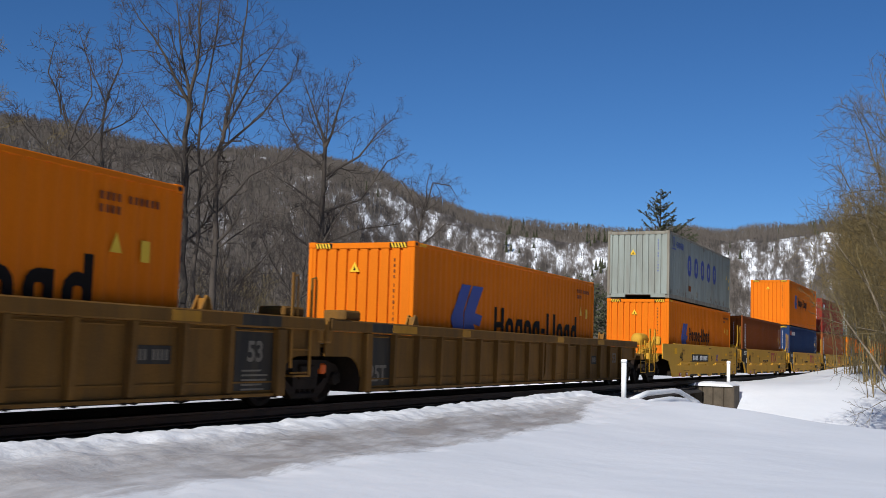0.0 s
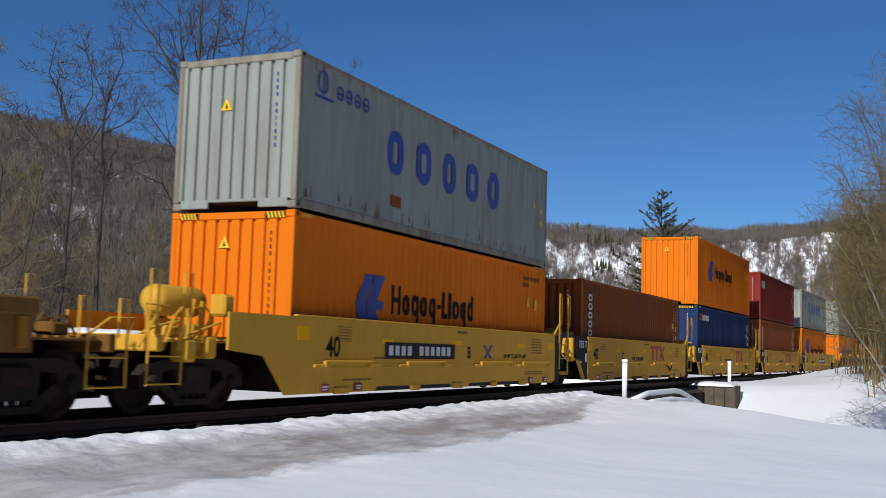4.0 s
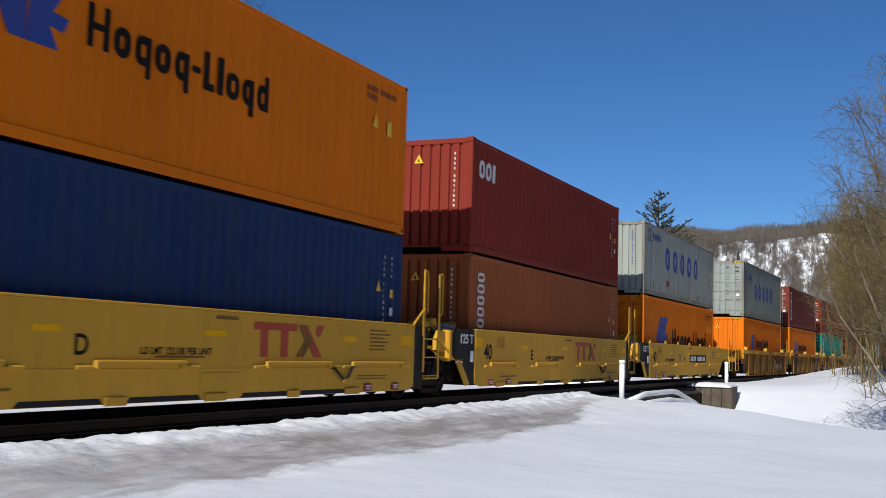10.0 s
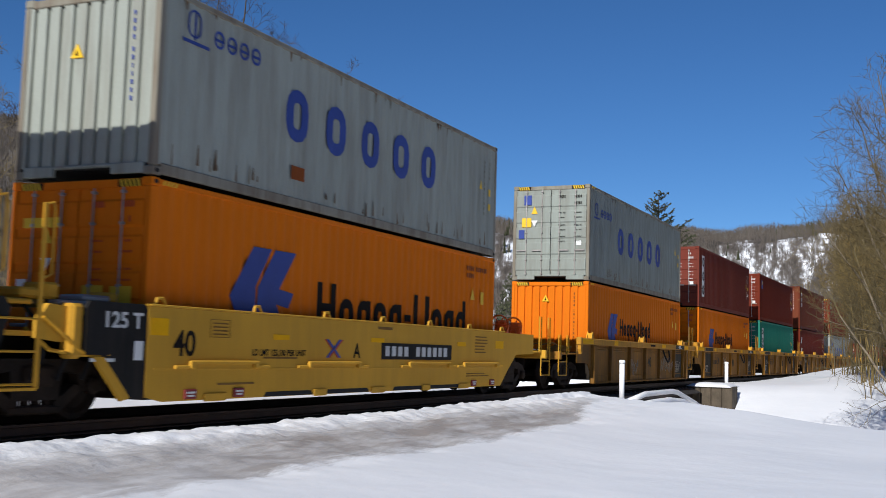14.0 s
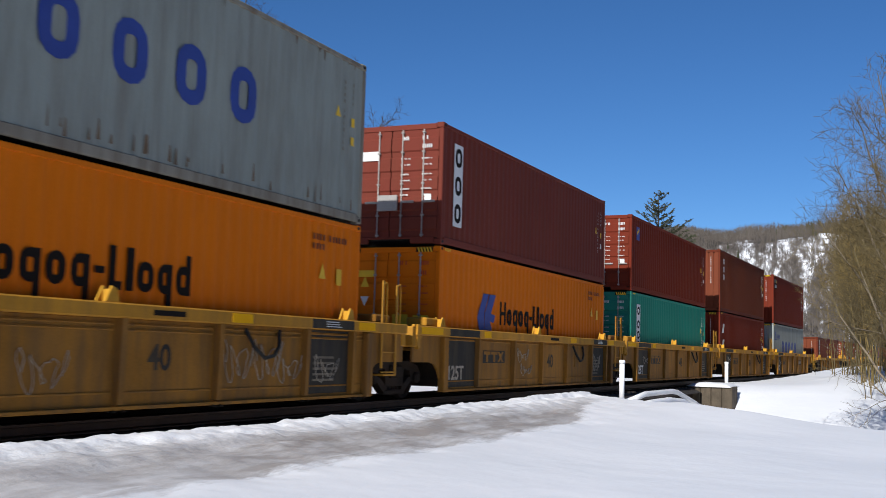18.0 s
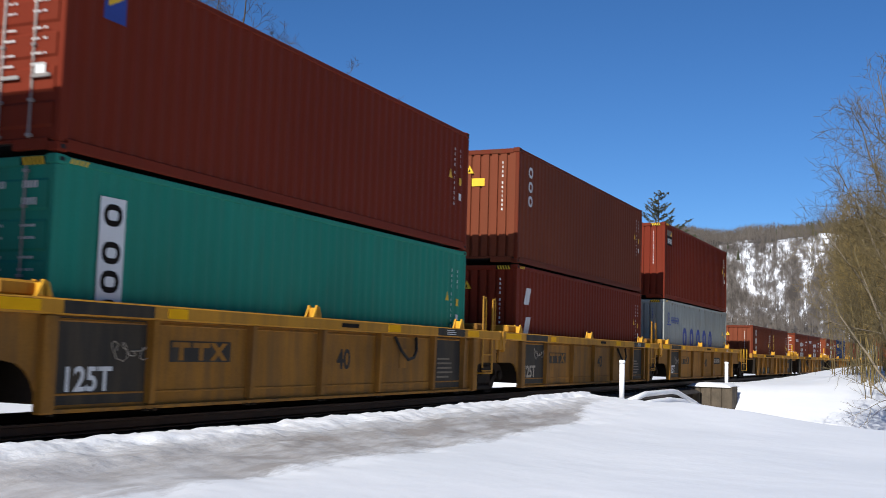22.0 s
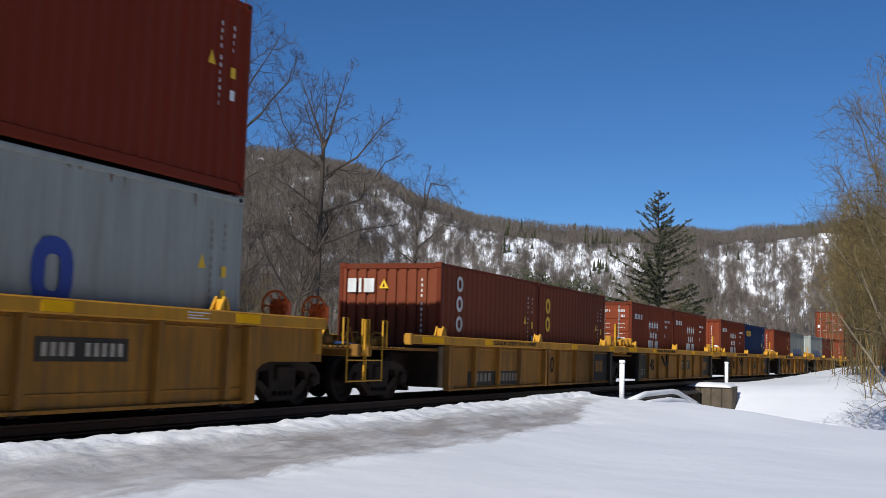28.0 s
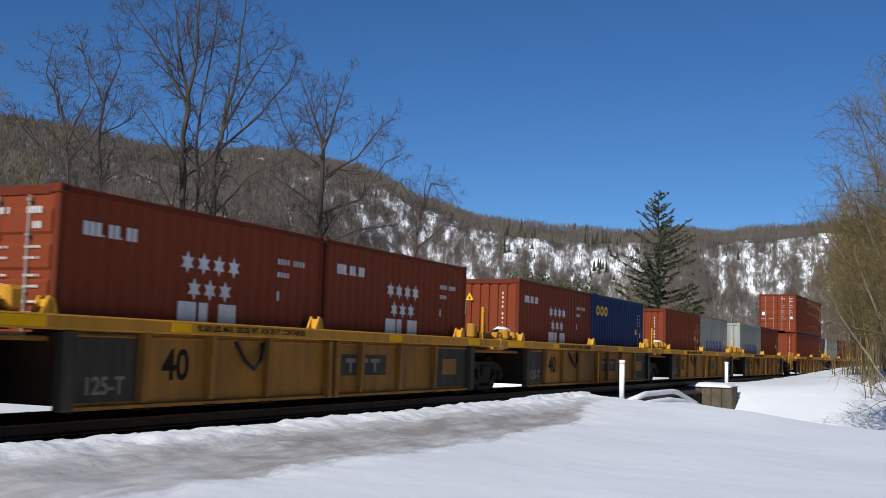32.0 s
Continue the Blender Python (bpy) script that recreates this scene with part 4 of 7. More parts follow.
def spruce(label, x, y, h, seed, name="spruce_tree"):
    rnd = random.Random(seed)
    t = thing(name, label, "conifer")
    t.location = (x, y, -1.0)
    part("trunk", Shape().tube([(0, 0, 0), (0.05, 0, h * 0.5), (0, 0, h)], h * 0.017, 8, 0.03), BARK, t)
    limbs, needles = Shape(), Shape()
    z = h * 0.08
    while z < h * 0.985:
        f = z / h
        reach = (h * 0.31 * min(1.0, (1 - f) * 1.62) ** 0.9 + 0.35) * rnd.uniform(0.86, 1.1)
        for k in range(rnd.randint(5, 7)):
            if rnd.random() < 0.12 + 0.2 * f:
                continue
            a, ln = rnd.uniform(0, 6.283), reach * rnd.uniform(0.55, 1.12)
            dip = mix(-0.34, 0.52, f) + rnd.uniform(-0.1, 0.1)
            path = [Vector((0, 0, z)) + Vector((math.cos(a), math.sin(a), 0)) * ln * q + Vector((0, 0, ln * (dip * q + 0.24 * q * q))) for q in (0, 0.35, 0.7, 1.0)]
            limbs.tube(path, 0.035 + 0.03 * (1 - f), 4, 0.012, caps=False)
            m = int((16 + ln * 22) * mix(1.35, 0.42, f))
            for j in range(m):
                q = rnd.uniform(0.1, 1.0) * 2.99
                i = int(q)
                p = path[i].lerp(path[i + 1], q - i)
                s1 = rnd.uniform(0.18, 0.46) * mix(1.15, 0.8, f)
                v = Vector((rnd.uniform(-1, 1), rnd.uniform(-1, 1), rnd.uniform(-1.1, 0.35))).normalized() * s1
                w = v.cross(Vector((rnd.uniform(-1, 1), rnd.uniform(-1, 1), rnd.uniform(-1, 1)))).normalized() * s1 * 0.28
                needles.add([tuple(p + w), tuple(p - w), tuple(p + v - w * 0.3), tuple(p + v + w * 0.3)], [(0, 1, 2, 3)])
        z += h * 0.021 * rnd.uniform(0.7, 1.4)
    tagged(part("limb_mass", limbs.mesh("limb_mass", BARK, False, False), BARK, t), kind="stuff")
    part("crown", needles.mesh("crown", NEEDLE, False, False), NEEDLE, t, "ragged tiers of dark green needles")


spruce("tall ragged spruce standing behind the train", 132.0, 20.0, 22.6, 4)

thicket("brush", "pale bare brush beside the spruce", 124.0, 20.5, 12, 8.0, 61, OLIVE, 3.6, "brush behind the track", 0.05, 3.2, 2)
thicket("brush", "pale bare brush beside the spruce", 150.0, 22.0, 10, 9.0, 62, OLIVE, 3.6, "brush behind the track", 0.05, 3.2, 2)


def shrub(label, x, y, rx, h, seed):
    rnd = random.Random(seed)
    t = thing("evergreen_shrub", label, "shrub", "rounded evergreens behind the train")
    t.location = (x, y, -0.4)
    part("stem", Shape().tube([(0, 0, 0), (0, 0, h * 0.6)], 0.15, 6), BARK, t)
    s = Shape()
    for i in range(2600):
        a, b, q = rnd.uniform(0, 6.283), rnd.uniform(-0.5, 1.0), rnd.random() ** 0.3
        lump = 1 + 0.25 * noise.noise((math.cos(a) * 2, math.sin(a) * 2, b * 2 + seed))
        e = math.sqrt(max(0, 1 - b * b))
        p = Vector((math.cos(a) * e * rx * q * lump, math.sin(a) * e * rx * q * lump, h * 0.55 + b * h * 0.45 * q * lump))
        v = Vector((rnd.uniform(-1, 1), rnd.uniform(-1, 1), rnd.uniform(-0.4, 1))).normalized() * 0.35
        w = v.orthogonal().normalized() * 0.13
        s.add([tuple(p + w), tuple(p - w), tuple(p + v)], [(0, 1, 2)])
    part("crown", s.mesh("crown", NEEDLE, False, False), NEEDLE, t, "dense clipped dark foliage")


shrub("rounded dark evergreen shrub behind the train", 89.0, 21.0, 3.4, 8.6, 3)
shrub("broad dark evergreen shrub behind the train", 101.0, 21.0, 3.6, 8.8, 5)


# ---- containers ----
LONG, SHORT, WIDE, HIGH, LOW = 12.192, 6.058, 2.438, 2.896, 2.591
SHARED = {}


def ring(s, x0, x1, z0, z1, stroke, y, lean=0.0):
    """A plain block with cut corners, hollow where stroke is set, on the near side."""
    def outline(a0, a1, b0, b1, c):
        pts = []
        for cx, cz, turn in ((a1 - c, b0 + c, -1), (a1 - c, b1 - c, 0), (a0 + c, b1 - c, 1), (a0 + c, b0 + c, 2)):
            for k in range(4):
                a = (turn + k / 3) * math.pi / 2
                pts.append((cx + c * math.cos(a), cz + c * math.sin(a)))
        return [(x + lean * (z - z0), z) for x, z in pts]
    c = 0.46 * min(x1 - x0, z1 - z0)
    if not stroke:
        return s.prism(outline(x0, x1, z0, z1, c * 0.1), "y", y - 0.004, y)
    a, b = outline(x0, x1, z0, z1, c), outline(x0 + stroke, x1 - stroke, z0 + stroke, z1 - stroke, max(0.004, c - stroke))
    n = len(a)
    verts = [(x, y - 0.004, z) for x, z in a + b] + [(x, y, z) for x, z in a + b]
    faces = []
    for i in range(n):
        j = (i + 1) % n
        faces += [(i, j, n + j, n + i), (2 * n + j, 2 * n + i, 3 * n + i, 3 * n + j), (j, i, 2 * n + i, 2 * n + j), (n + i, n + j, 3 * n + j, 3 * n + i)]
    return s.add(verts, faces)


def shared_mesh(key, make, mat, smooth=False):
    key = key + (mat.name,)
    if key not in SHARED:
        s = Shape()
        make(s)
        SHARED[key] = s.mesh(key[0], mat, smooth)
    return SHARED[key]


def corrugated(s, a0, a1, z0, z1, out, depth, flat, slope, groove, axis, sign):
    """Pressed sheet with upright folds; out is the outer face, depth is how far the folds go in."""
    pts, a = [(a0, 0.0)], a0
    while a + flat + 2 * slope + groove < a1:
        a += flat
        pts.append((a, 0.0))
        pts.append((a + slope, depth))
        pts.append((a + slope + groove, depth))
        a += 2 * slope + groove
        pts.append((a, 0.0))
    pts.append((a1, 0.0))
    verts = []
    for d2 in (0.0, 0.012):
        for z in (z0, z1):
            for u, d in pts:
                w = out - sign * (d + d2)
                verts.append((u, w, z) if axis == "y" else (w, u, z))
    n, faces = len(pts), []
    for i in range(n - 1):
        faces.append((i, i + 1, n + i + 1, n + i))
        faces.append((2 * n + i + 1, 2 * n + i, 3 * n + i, 3 * n + i + 1))
        faces.append((n + i, n + i + 1, 3 * n + i + 1, 3 * n + i))
        faces.append((i + 1, i, 2 * n + i, 2 * n + i + 1))
    faces += [(0, n, 3 * n, 2 * n), (n - 1, 3 * n - 1, 4 * n - 1, 2 * n - 1)]
    s.add(verts, faces)


def container(label, length, height, paint, doors=False, hazard=False, group="containers on the train", seed=0):
    """A steel shipping container; its origin is the middle of its underside and its front end looks to -x."""
    r = random.Random(seed)
    c = thing("shipping_container", label, "container", group)
    hx, hy, dim = length / 2, WIDE / 2, (length, height)
    rail = GREYRAIL if paint in (GREY, DULLGREY) else (REDRAIL if paint in (TEXRED, DUSKRED) else paint)
    for sgn in (-1, 1):
        part("side_panel", shared_mesh(("side_panel", sgn) + dim, lambda s: corrugated(
            s, -hx + 0.10, hx - 0.10, 0.15, height - 0.09, sgn * (hy - 0.012), 0.024, 0.07, 0.068, 0.072, "y", sgn), paint), paint, c)
        part("top_rail", shared_mesh(("top_rail", sgn) + dim, lambda s: s.box(
            -hx + 0.16, hx - 0.16, min(sgn * hy, sgn * (hy - 0.07)), max(sgn * hy, sgn * (hy - 0.07)), height - 0.10, height - 0.015), rail), rail, c)
        part("bottom_rail", shared_mesh(("bottom_rail", sgn) + dim, lambda s: s.box(
            -hx + 0.16, hx - 0.16, min(sgn * hy, sgn * (hy - 0.06)), max(sgn * hy, sgn * (hy - 0.06)), 0.02, 0.17), rail), rail, c)
        for e in (-1, 1):
            def post(s):
                xa, xb, ya, yb = sorted((e * hx, e * (hx - 0.12))) + sorted((sgn * hy, sgn * (hy - 0.10)))
                s.box(xa, xb, ya, yb, 0.118, height - 0.118, 0.015)
            part("corner_post", shared_mesh(("corner_post", sgn, e) + dim, post, rail), rail, c)
            for z in (0, height - 0.118):
                def casting(s):
                    xa, xb, ya, yb = sorted((e * (hx + 0.002), e * (hx - 0.178))) + sorted((sgn * (hy + 0.002), sgn * (hy - 0.162)))
                    s.box(xa, xb, ya, yb, z, z + 0.118, 0.014)
                part("corner_casting", shared_mesh(("corner_casting", sgn, e, z) + dim, casting, rail), rail, c)
            for z in (0, height - 0.118):
                # flat dark piece on the casting, painting the shade inside its hole
                hole = shared_mesh(("casting_hole", sgn, e, z) + dim, lambda s: s.prism(
                    [(e * (hx - 0.09) + 0.045 * math.cos(k * math.pi / 4), z + 0.06 + 0.03 * math.sin(k * math.pi / 4)) for k in range(8)],
                    "y", sgn * (hy + 0.003), sgn * (hy + 0.007)), DARKGAP)
                part("casting_hole", hole, DARKGAP, c, "dark patch painted as the shade in a casting hole")
    part("roof", shared_mesh(("roof",) + dim, lambda s: s.box(-hx + 0.05, hx - 0.05, -hy + 0.06, hy - 0.06, height - 0.05, height - 0.022), paint), paint, c)
    part("floor", shared_mesh(("floor",) + dim, lambda s: s.box(-hx + 0.05, hx - 0.05, -hy + 0.05, hy - 0.05, 0.10, 0.15), DARKGAP), DARKGAP, c, "dark underside with cross members")
    ends = [(1, False), (-1, doors)]
    for e, door in ends:
        xo = e * (hx - 0.02)
        if not door:
            part("end_panel", shared_mesh(("end_panel", e) + dim, lambda s: corrugated(
                s, -hy + 0.10, hy - 0.10, 0.16, height - 0.12, xo, 0.05, 0.165, 0.007, 0.062, "x", e), paint), paint, c)
        else:
            for k in (-1, 1):
                def leaf(s):
                    y0, y1 = sorted((k * 0.012, k * (hy - 0.105)))
                    pts = [(xo + 0.045, height - 0.13), (xo + 0.045, 0.15), (xo, 0.15)]
                    n = 5
                    for i in range(n):
                        za, zb = 0.24 + (height - 0.48) * i / n + 0.05, 0.24 + (height - 0.48) * (i + 1) / n - 0.05
                        pts += [(xo, za), (xo - 0.024, za + 0.035), (xo - 0.024, zb - 0.035), (xo, zb)]
                    s.prism(pts + [(xo, height - 0.13)], "y", y0, y1)
                part("door", shared_mesh(("door", k) + dim, leaf, paint), paint, c, "ribbed steel door leaf")
                for q in (0.28, 0.78):
                    def rod(s):
                        s.tube([(xo - 0.045, k * q, 0.16), (xo - 0.045, k * q, height - 0.14)], 0.015, 6)
                        for z in (0.2, 0.62, height * 0.5, height - 0.62, height - 0.2):
                            s.box(xo - 0.07, xo - 0.01, k * q - 0.032, k * q + 0.032, z - 0.02, z + 0.02, 0.006)
                        s.box(xo - 0.075, xo - 0.05, min(k * q, k * (q + 0.3)), max(k * q, k * (q + 0.3)), 0.88, 0.93, 0.008)
                    part("lock_rod", shared_mesh(("lock_rod", k, q) + dim, rod, ROD), ROD, c, "galvanised lock rod with handle")
        part("end_header", shared_mesh(("end_header", e) + dim, lambda s: s.box(min(e * hx, e * (hx - 0.06)), max(e * hx, e * (hx - 0.06)), -hy + 0.16, hy - 0.16, height - 0.14, height - 0.02), rail), rail, c)

        def sill(s):
            xa, xb = sorted((e * hx, e * (hx - 0.06)))
            s.box(xa, xb, -hy + 0.16, -0.5, 0.02, 0.17)
            s.box(xa, xb, 0.5, hy - 0.16, 0.02, 0.17)
            s.box(xa, xb, -0.5, 0.5, 0.12, 0.17)
        part("end_sill", shared_mesh(("end_sill", e) + dim, sill, paint), paint, c)
    if hazard:
        for ya, yb in ([(-hy + 0.17, hy - 0.17)] if hazard == "full" else [(-hy + 0.17, -hy + 0.56), (hy - 0.56, hy - 0.17)]):
            part("hazard_band", shared_mesh(("hazard_band", ya, yb) + dim, lambda s: s.box(-hx - 0.003, -hx, ya, yb, height - 0.13, height - 0.03, 0.0005), MARKBLACK), MARKBLACK, c, "black hazard band")

        def stripes(s):
            for y0 in ([-hy + 0.18 + 0.35 * q for q in range(6)] if hazard == "full" else (-hy + 0.18, hy - 0.52)):
                for i in range(5):
                    y = y0 + i * 0.07
                    s.prism([(y, height - 0.13), (y + 0.035, height - 0.13), (y + 0.07, height - 0.03), (y + 0.035, height - 0.03)], "x", -hx - 0.007, -hx - 0.003)
            for i in range(4):
                x = -hx + 0.22 + i * 0.08
                s.prism([(x, height - 0.095), (x + 0.04, height - 0.095), (x + 0.08, height - 0.03), (x + 0.04, height - 0.03)], "y", -hy - 0.004, -hy)
        tagged(part("hazard_stripes", shared_mesh(("hazard_stripes", hazard) + dim, stripes, WARN), WARN, c, "yellow hazard stripes"), kind="stuff")
    return c


def shapes(c, mat, blocks, label=""):
    """Plain painted blocks, each one a part: (x0, x1, z0, z1, stroke, y, lean)."""
    for q in blocks:
        part("name_shape", ring(Shape(), *q), mat, c, label)


SIDE = -1.2075            # outer face of the near side panel


def warning(c, length, height, y=0.12, z=None):
    """Yellow triangle on the front end, a sticker and a triangle near the far end of the side."""
    x, z = -length / 2 - 0.004, z or height * 0.82
    part("warning_sign", Shape().prism([(y - 0.11, z - 0.09), (y + 0.11, z - 0.09), (y, z + 0.11)], "x", x, x + 0.03), WARN, c, "yellow warning triangle")
    part("warning_mark", Shape().prism([(y - 0.03, z - 0.06), (y + 0.03, z - 0.06), (y, z + 0.03)], "x", x - 0.003, x), MARKBLACK, c)


def side_codes(c, length, height, mat, seed, yellow=True):
    """Columns of number bars by the far end of the near side."""
    r = random.Random(seed)
    hx, s = length / 2, Shape()
    for x, n in ((hx - 0.74, 11), (hx - 0.44, 4)):
        for i in range(n):
            z = height - 0.5 - i * 0.112 - (0.06 if i > 3 else 0)
            w = r.choice((0.014, 0.028, 0.032))
            s.box(x, x + w, SIDE - 0.004, SIDE, z, z + 0.062, 0.001)
    tagged(part("number_lettering", s, mat, c), kind="stuff")
    if yellow:
        x = hx - 0.47
        part("sticker", Shape().box(x, x + 0.11, SIDE - 0.004, SIDE, height - 1.22, height - 1.06, 0.001), WARN, c, "yellow sticker")
        part("sticker", Shape().box(x, x + 0.11, SIDE - 0.004, SIDE, height - 1.55, height - 1.4, 0.001), STICKER if mat is MARKWHITE else WARN, c, "small square sticker")
        part("sticker", Shape().prism([(x - 0.55, height - 1.12), (x - 0.38, height - 1.12), (x - 0.465, height - 0.92)], "y", SIDE - 0.004, SIDE), WARN, c, "yellow warning triangle")


def end_codes(c, length, height, mat, y=-0.78, n=11):
    s, r = Shape(), random.Random(n)
    for i in range(n):
        z = height - 0.4 - i * 0.112 - (0.06 if i > 3 else 0)
        w = r.choice((0.008, 0.015, 0.017))
        s.box(-length / 2 + 0.005, -length / 2 + 0.018, y - w, y + w, z, z + 0.06, 0.001)
    tagged(part("number_lettering", s, mat, c), kind="stuff")


def door_marks(c, length, height, mat, seed, badge=None):
    """Plain bars for the small print on the doors."""
    r = random.Random(seed)
    x, s = -length / 2 - 0.024, Shape()
    for i, z in enumerate((0.86, 0.79, 0.70, 0.65, 0.57, 0.52, 0.45, 0.40)):
        z *= height
        for y0, w in ((-0.36, 0.22), (-0.86, 0.24)):
            if i == 1 and y0 > -0.5:
                continue
            h, k = (0.085, 5) if i < 2 else (0.032, 8)
            for q in range(k):
                if r.random() < 0.85:
                    ya = y0 + w * (0.5 - (q + 0.8) / k)
                    s.box(x - 0.004, x, ya, ya + w / k * 0.6, z, z + h, 0.001)
    tagged(part("number_lettering", s, mat, c), kind="stuff")
    if mat is not MARKWHITE:
        part("sticker", Shape().prism([(0.42, height * 0.70), (0.62, height * 0.70), (0.52, height * 0.78)], "x", x - 0.004, x), WARN, c, "yellow warning triangle")
        part("sticker", Shape().prism([(0.42, height * 0.63), (0.62, height * 0.63), (0.52, height * 0.56)], "x", x - 0.004, x), STICKER, c, "white triangular label")
    part("sticker", Shape().box(x - 0.004, x, 0.84, 1.02, height * 0.44, height * 0.53, 0.001), badge or STICKER, c, "square door label")
    part("sticker", Shape().box(x - 0.004, x, -0.98, -0.82, height * 0.36, height * 0.41, 0.001), STICKER, c, "white door label")


def wing_logo(c, x0, z0, w, h):
    """Blue slanted wing shapes."""
    y = SIDE
    for pts in ([(0.0, 0.36), (0.32, 1.0), (0.60, 1.0), (0.37, 0.5), (0.385, 0.0), (0.16, 0.0)],
                [(0.41, 0.5), (0.66, 1.0), (1.0, 1.0), (0.74, 0.50), (0.98, 0.46), (0.9, 0.26), (0.70, 0.30), (0.84, 0.0), (0.395, 0.0)]):
        part("logo", Shape().prism([(x0 + a * w, z0 + b * h) for a, b in pts], "y", y - 0.005, y), MARKBLUE, c, "blue wing-shaped logo")


def wing_name(c, x0, x1, z0, cap):
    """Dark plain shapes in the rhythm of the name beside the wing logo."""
    st = cap * 0.2
    rhythm = [(1.0, 0, 1, 4), (0.8, 0, 0.72, 1), (0.8, -0.28, 0.72, 1), (0.8, 0, 0.72, 1), (0.8, -0.28, 0.72, 1), (0.45, 0.34, 0.5, 0),
              (0.6, 0, 1, 2), (0.32, 0, 1, 0), (0.8, 0, 0.72, 1), (0.75, -0.28, 0.72, 1), (0.8, 0, 1, 1)]
    total = sum(q[0] for q in rhythm) + 0.22 * (len(rhythm) - 1)
    k, x = (x1 - x0) / total, x0
    for w, lo, hi, how in rhythm:
        a, b, s = x, x + w * k, Shape()
        if how == 1:
            ring(s, a, b, z0 + (lo if lo > 0 else 0) * cap, z0 + min(hi, 0.72) * cap, st, SIDE)
            if hi == 1 or lo < 0:
                s.box(b - st, b, SIDE - 0.0035, SIDE, z0 + min(lo, 0.3) * cap, z0 + hi * cap, 0.001)
        elif how == 4:
            s.box(a, a + st, SIDE - 0.004, SIDE, z0, z0 + cap, 0.001)
            s.box(b - st, b, SIDE - 0.004, SIDE, z0, z0 + cap, 0.001)
            s.box(a + st, b - st, SIDE - 0.0035, SIDE, z0 + 0.42 * cap, z0 + 0.58 * cap, 0.001)
        elif how == 2:
            s.box(a, a + st, SIDE - 0.004, SIDE, z0 + st, z0 + cap, 0.001)
            s.box(a, b, SIDE - 0.0035, SIDE, z0, z0 + st, 0.001)
        else:
            s.box(a, b if lo else a + st * 1.2, SIDE - 0.004, SIDE, z0 + lo * cap, z0 + hi * cap, 0.001)
        part("name_shape", s, MARKBLACK, c, "black painted name shape")
        x = b + 0.22 * k


def five_rings(c, x0=-2.96, x1=2.69, z0=1.07, z1=1.92, seed=0):
    """Five blue hollow blocks in a row and a small crest group before them."""
    pitch = (x1 - x0 - 0.66) / 4
    shapes(c, MARKBLUE, [(x0 + i * pitch, x0 + i * pitch + 0.66, z0, z1, 0.21, SIDE) for i in range(5)], "blue painted name shape")
    s = Shape()
    if x1 - x0 > 4:
        ring(s, -5.5, -5.2, 2.02, 2.42, 0.03, SIDE)
        s.box(-5.36, -5.32, SIDE - 0.004, SIDE, 2.0, 2.4, 0.001)
        s.box(-5.6, -5.0, SIDE - 0.004, SIDE, 1.93, 1.98, 0.001)
        for i in range(4):
            ring(s, -4.9 + i * 0.31, -4.66 + i * 0.31, 2.02, 2.28, 0.04, SIDE)
            s.box(-4.9 + i * 0.31, -4.66 + i * 0.31, SIDE - 0.004, SIDE, 2.12, 2.16, 0.001)
        part("crest", s, MARKBLUE, c, "small dark blue crest and marks")


def stack_marks(c, x, w, tops, h, mat, panel=None, stroke=0.09):
    """Shapes one below another near the front corner, on a panel where there is one."""
    y = SIDE
    if panel:
        part("name_panel", Shape().box(x - 0.06, x + w + 0.06, y - 0.004, y, tops[-1] - h - 0.08, tops[0] + 0.08, 0.001), panel, c, "white upright name panel")
        y -= 0.004
    shapes(c, mat, [(x, x + w, z - h, z, stroke, y) for z in tops])


def star(s, x, z, r):
    s.prism([(x + (r if k % 2 == 0 else r * 0.5) * math.sin(k * math.pi / 6), z + (r if k % 2 == 0 else r * 0.5) * math.cos(k * math.pi / 6)) for k in range(12)],
            "y", SIDE - 0.004, SIDE)


def seven_stars(c, near):
    x = near
    for i in range(7):
        s = Shape()
        star(s, x + (2.45 + i * 0.36 if i < 4 else 2.62 + (i - 4) * 0.36), 1.86 if i < 4 else 1.5, 0.155)
        part("star", s, MARKWHITE, c, "white painted star")
    s = Shape()
    for i in range(9):
        w = 0.09 if i not in (3, 6) else 0.03
        s.box(x + 0.42 + i * 0.11, x + 0.42 + i * 0.11 + w, SIDE - 0.004, SIDE, 2.02, 2.02 + (0.17 if i not in (3, 6) else 0.03), 0.001)
    tagged(part("small_lettering", s, MARKWHITE, c, "line of small white bars"), kind="stuff")
    shapes(c, MARKWHITE, [(x + 2.28 + i * 0.46, x + 2.28 + i * 0.46 + (0.4, 0.2, 0.42)[i], 1.02, 1.32, 0, SIDE) for i in range(3)], "white painted name shape")
    s = Shape()
    for i in range(3):
        for k in range((9, 4, 1)[i]):
            if k != 4:
                s.box(x + 4.7 + k * 0.09, x + 4.75 + k * 0.09, SIDE - 0.004, SIDE, (2.02, 1.82, 1.45)[i], (2.11, 1.90, 1.6)[i], 0.001)
    tagged(part("number_lettering", s, MARKWHITE, c), kind="stuff")


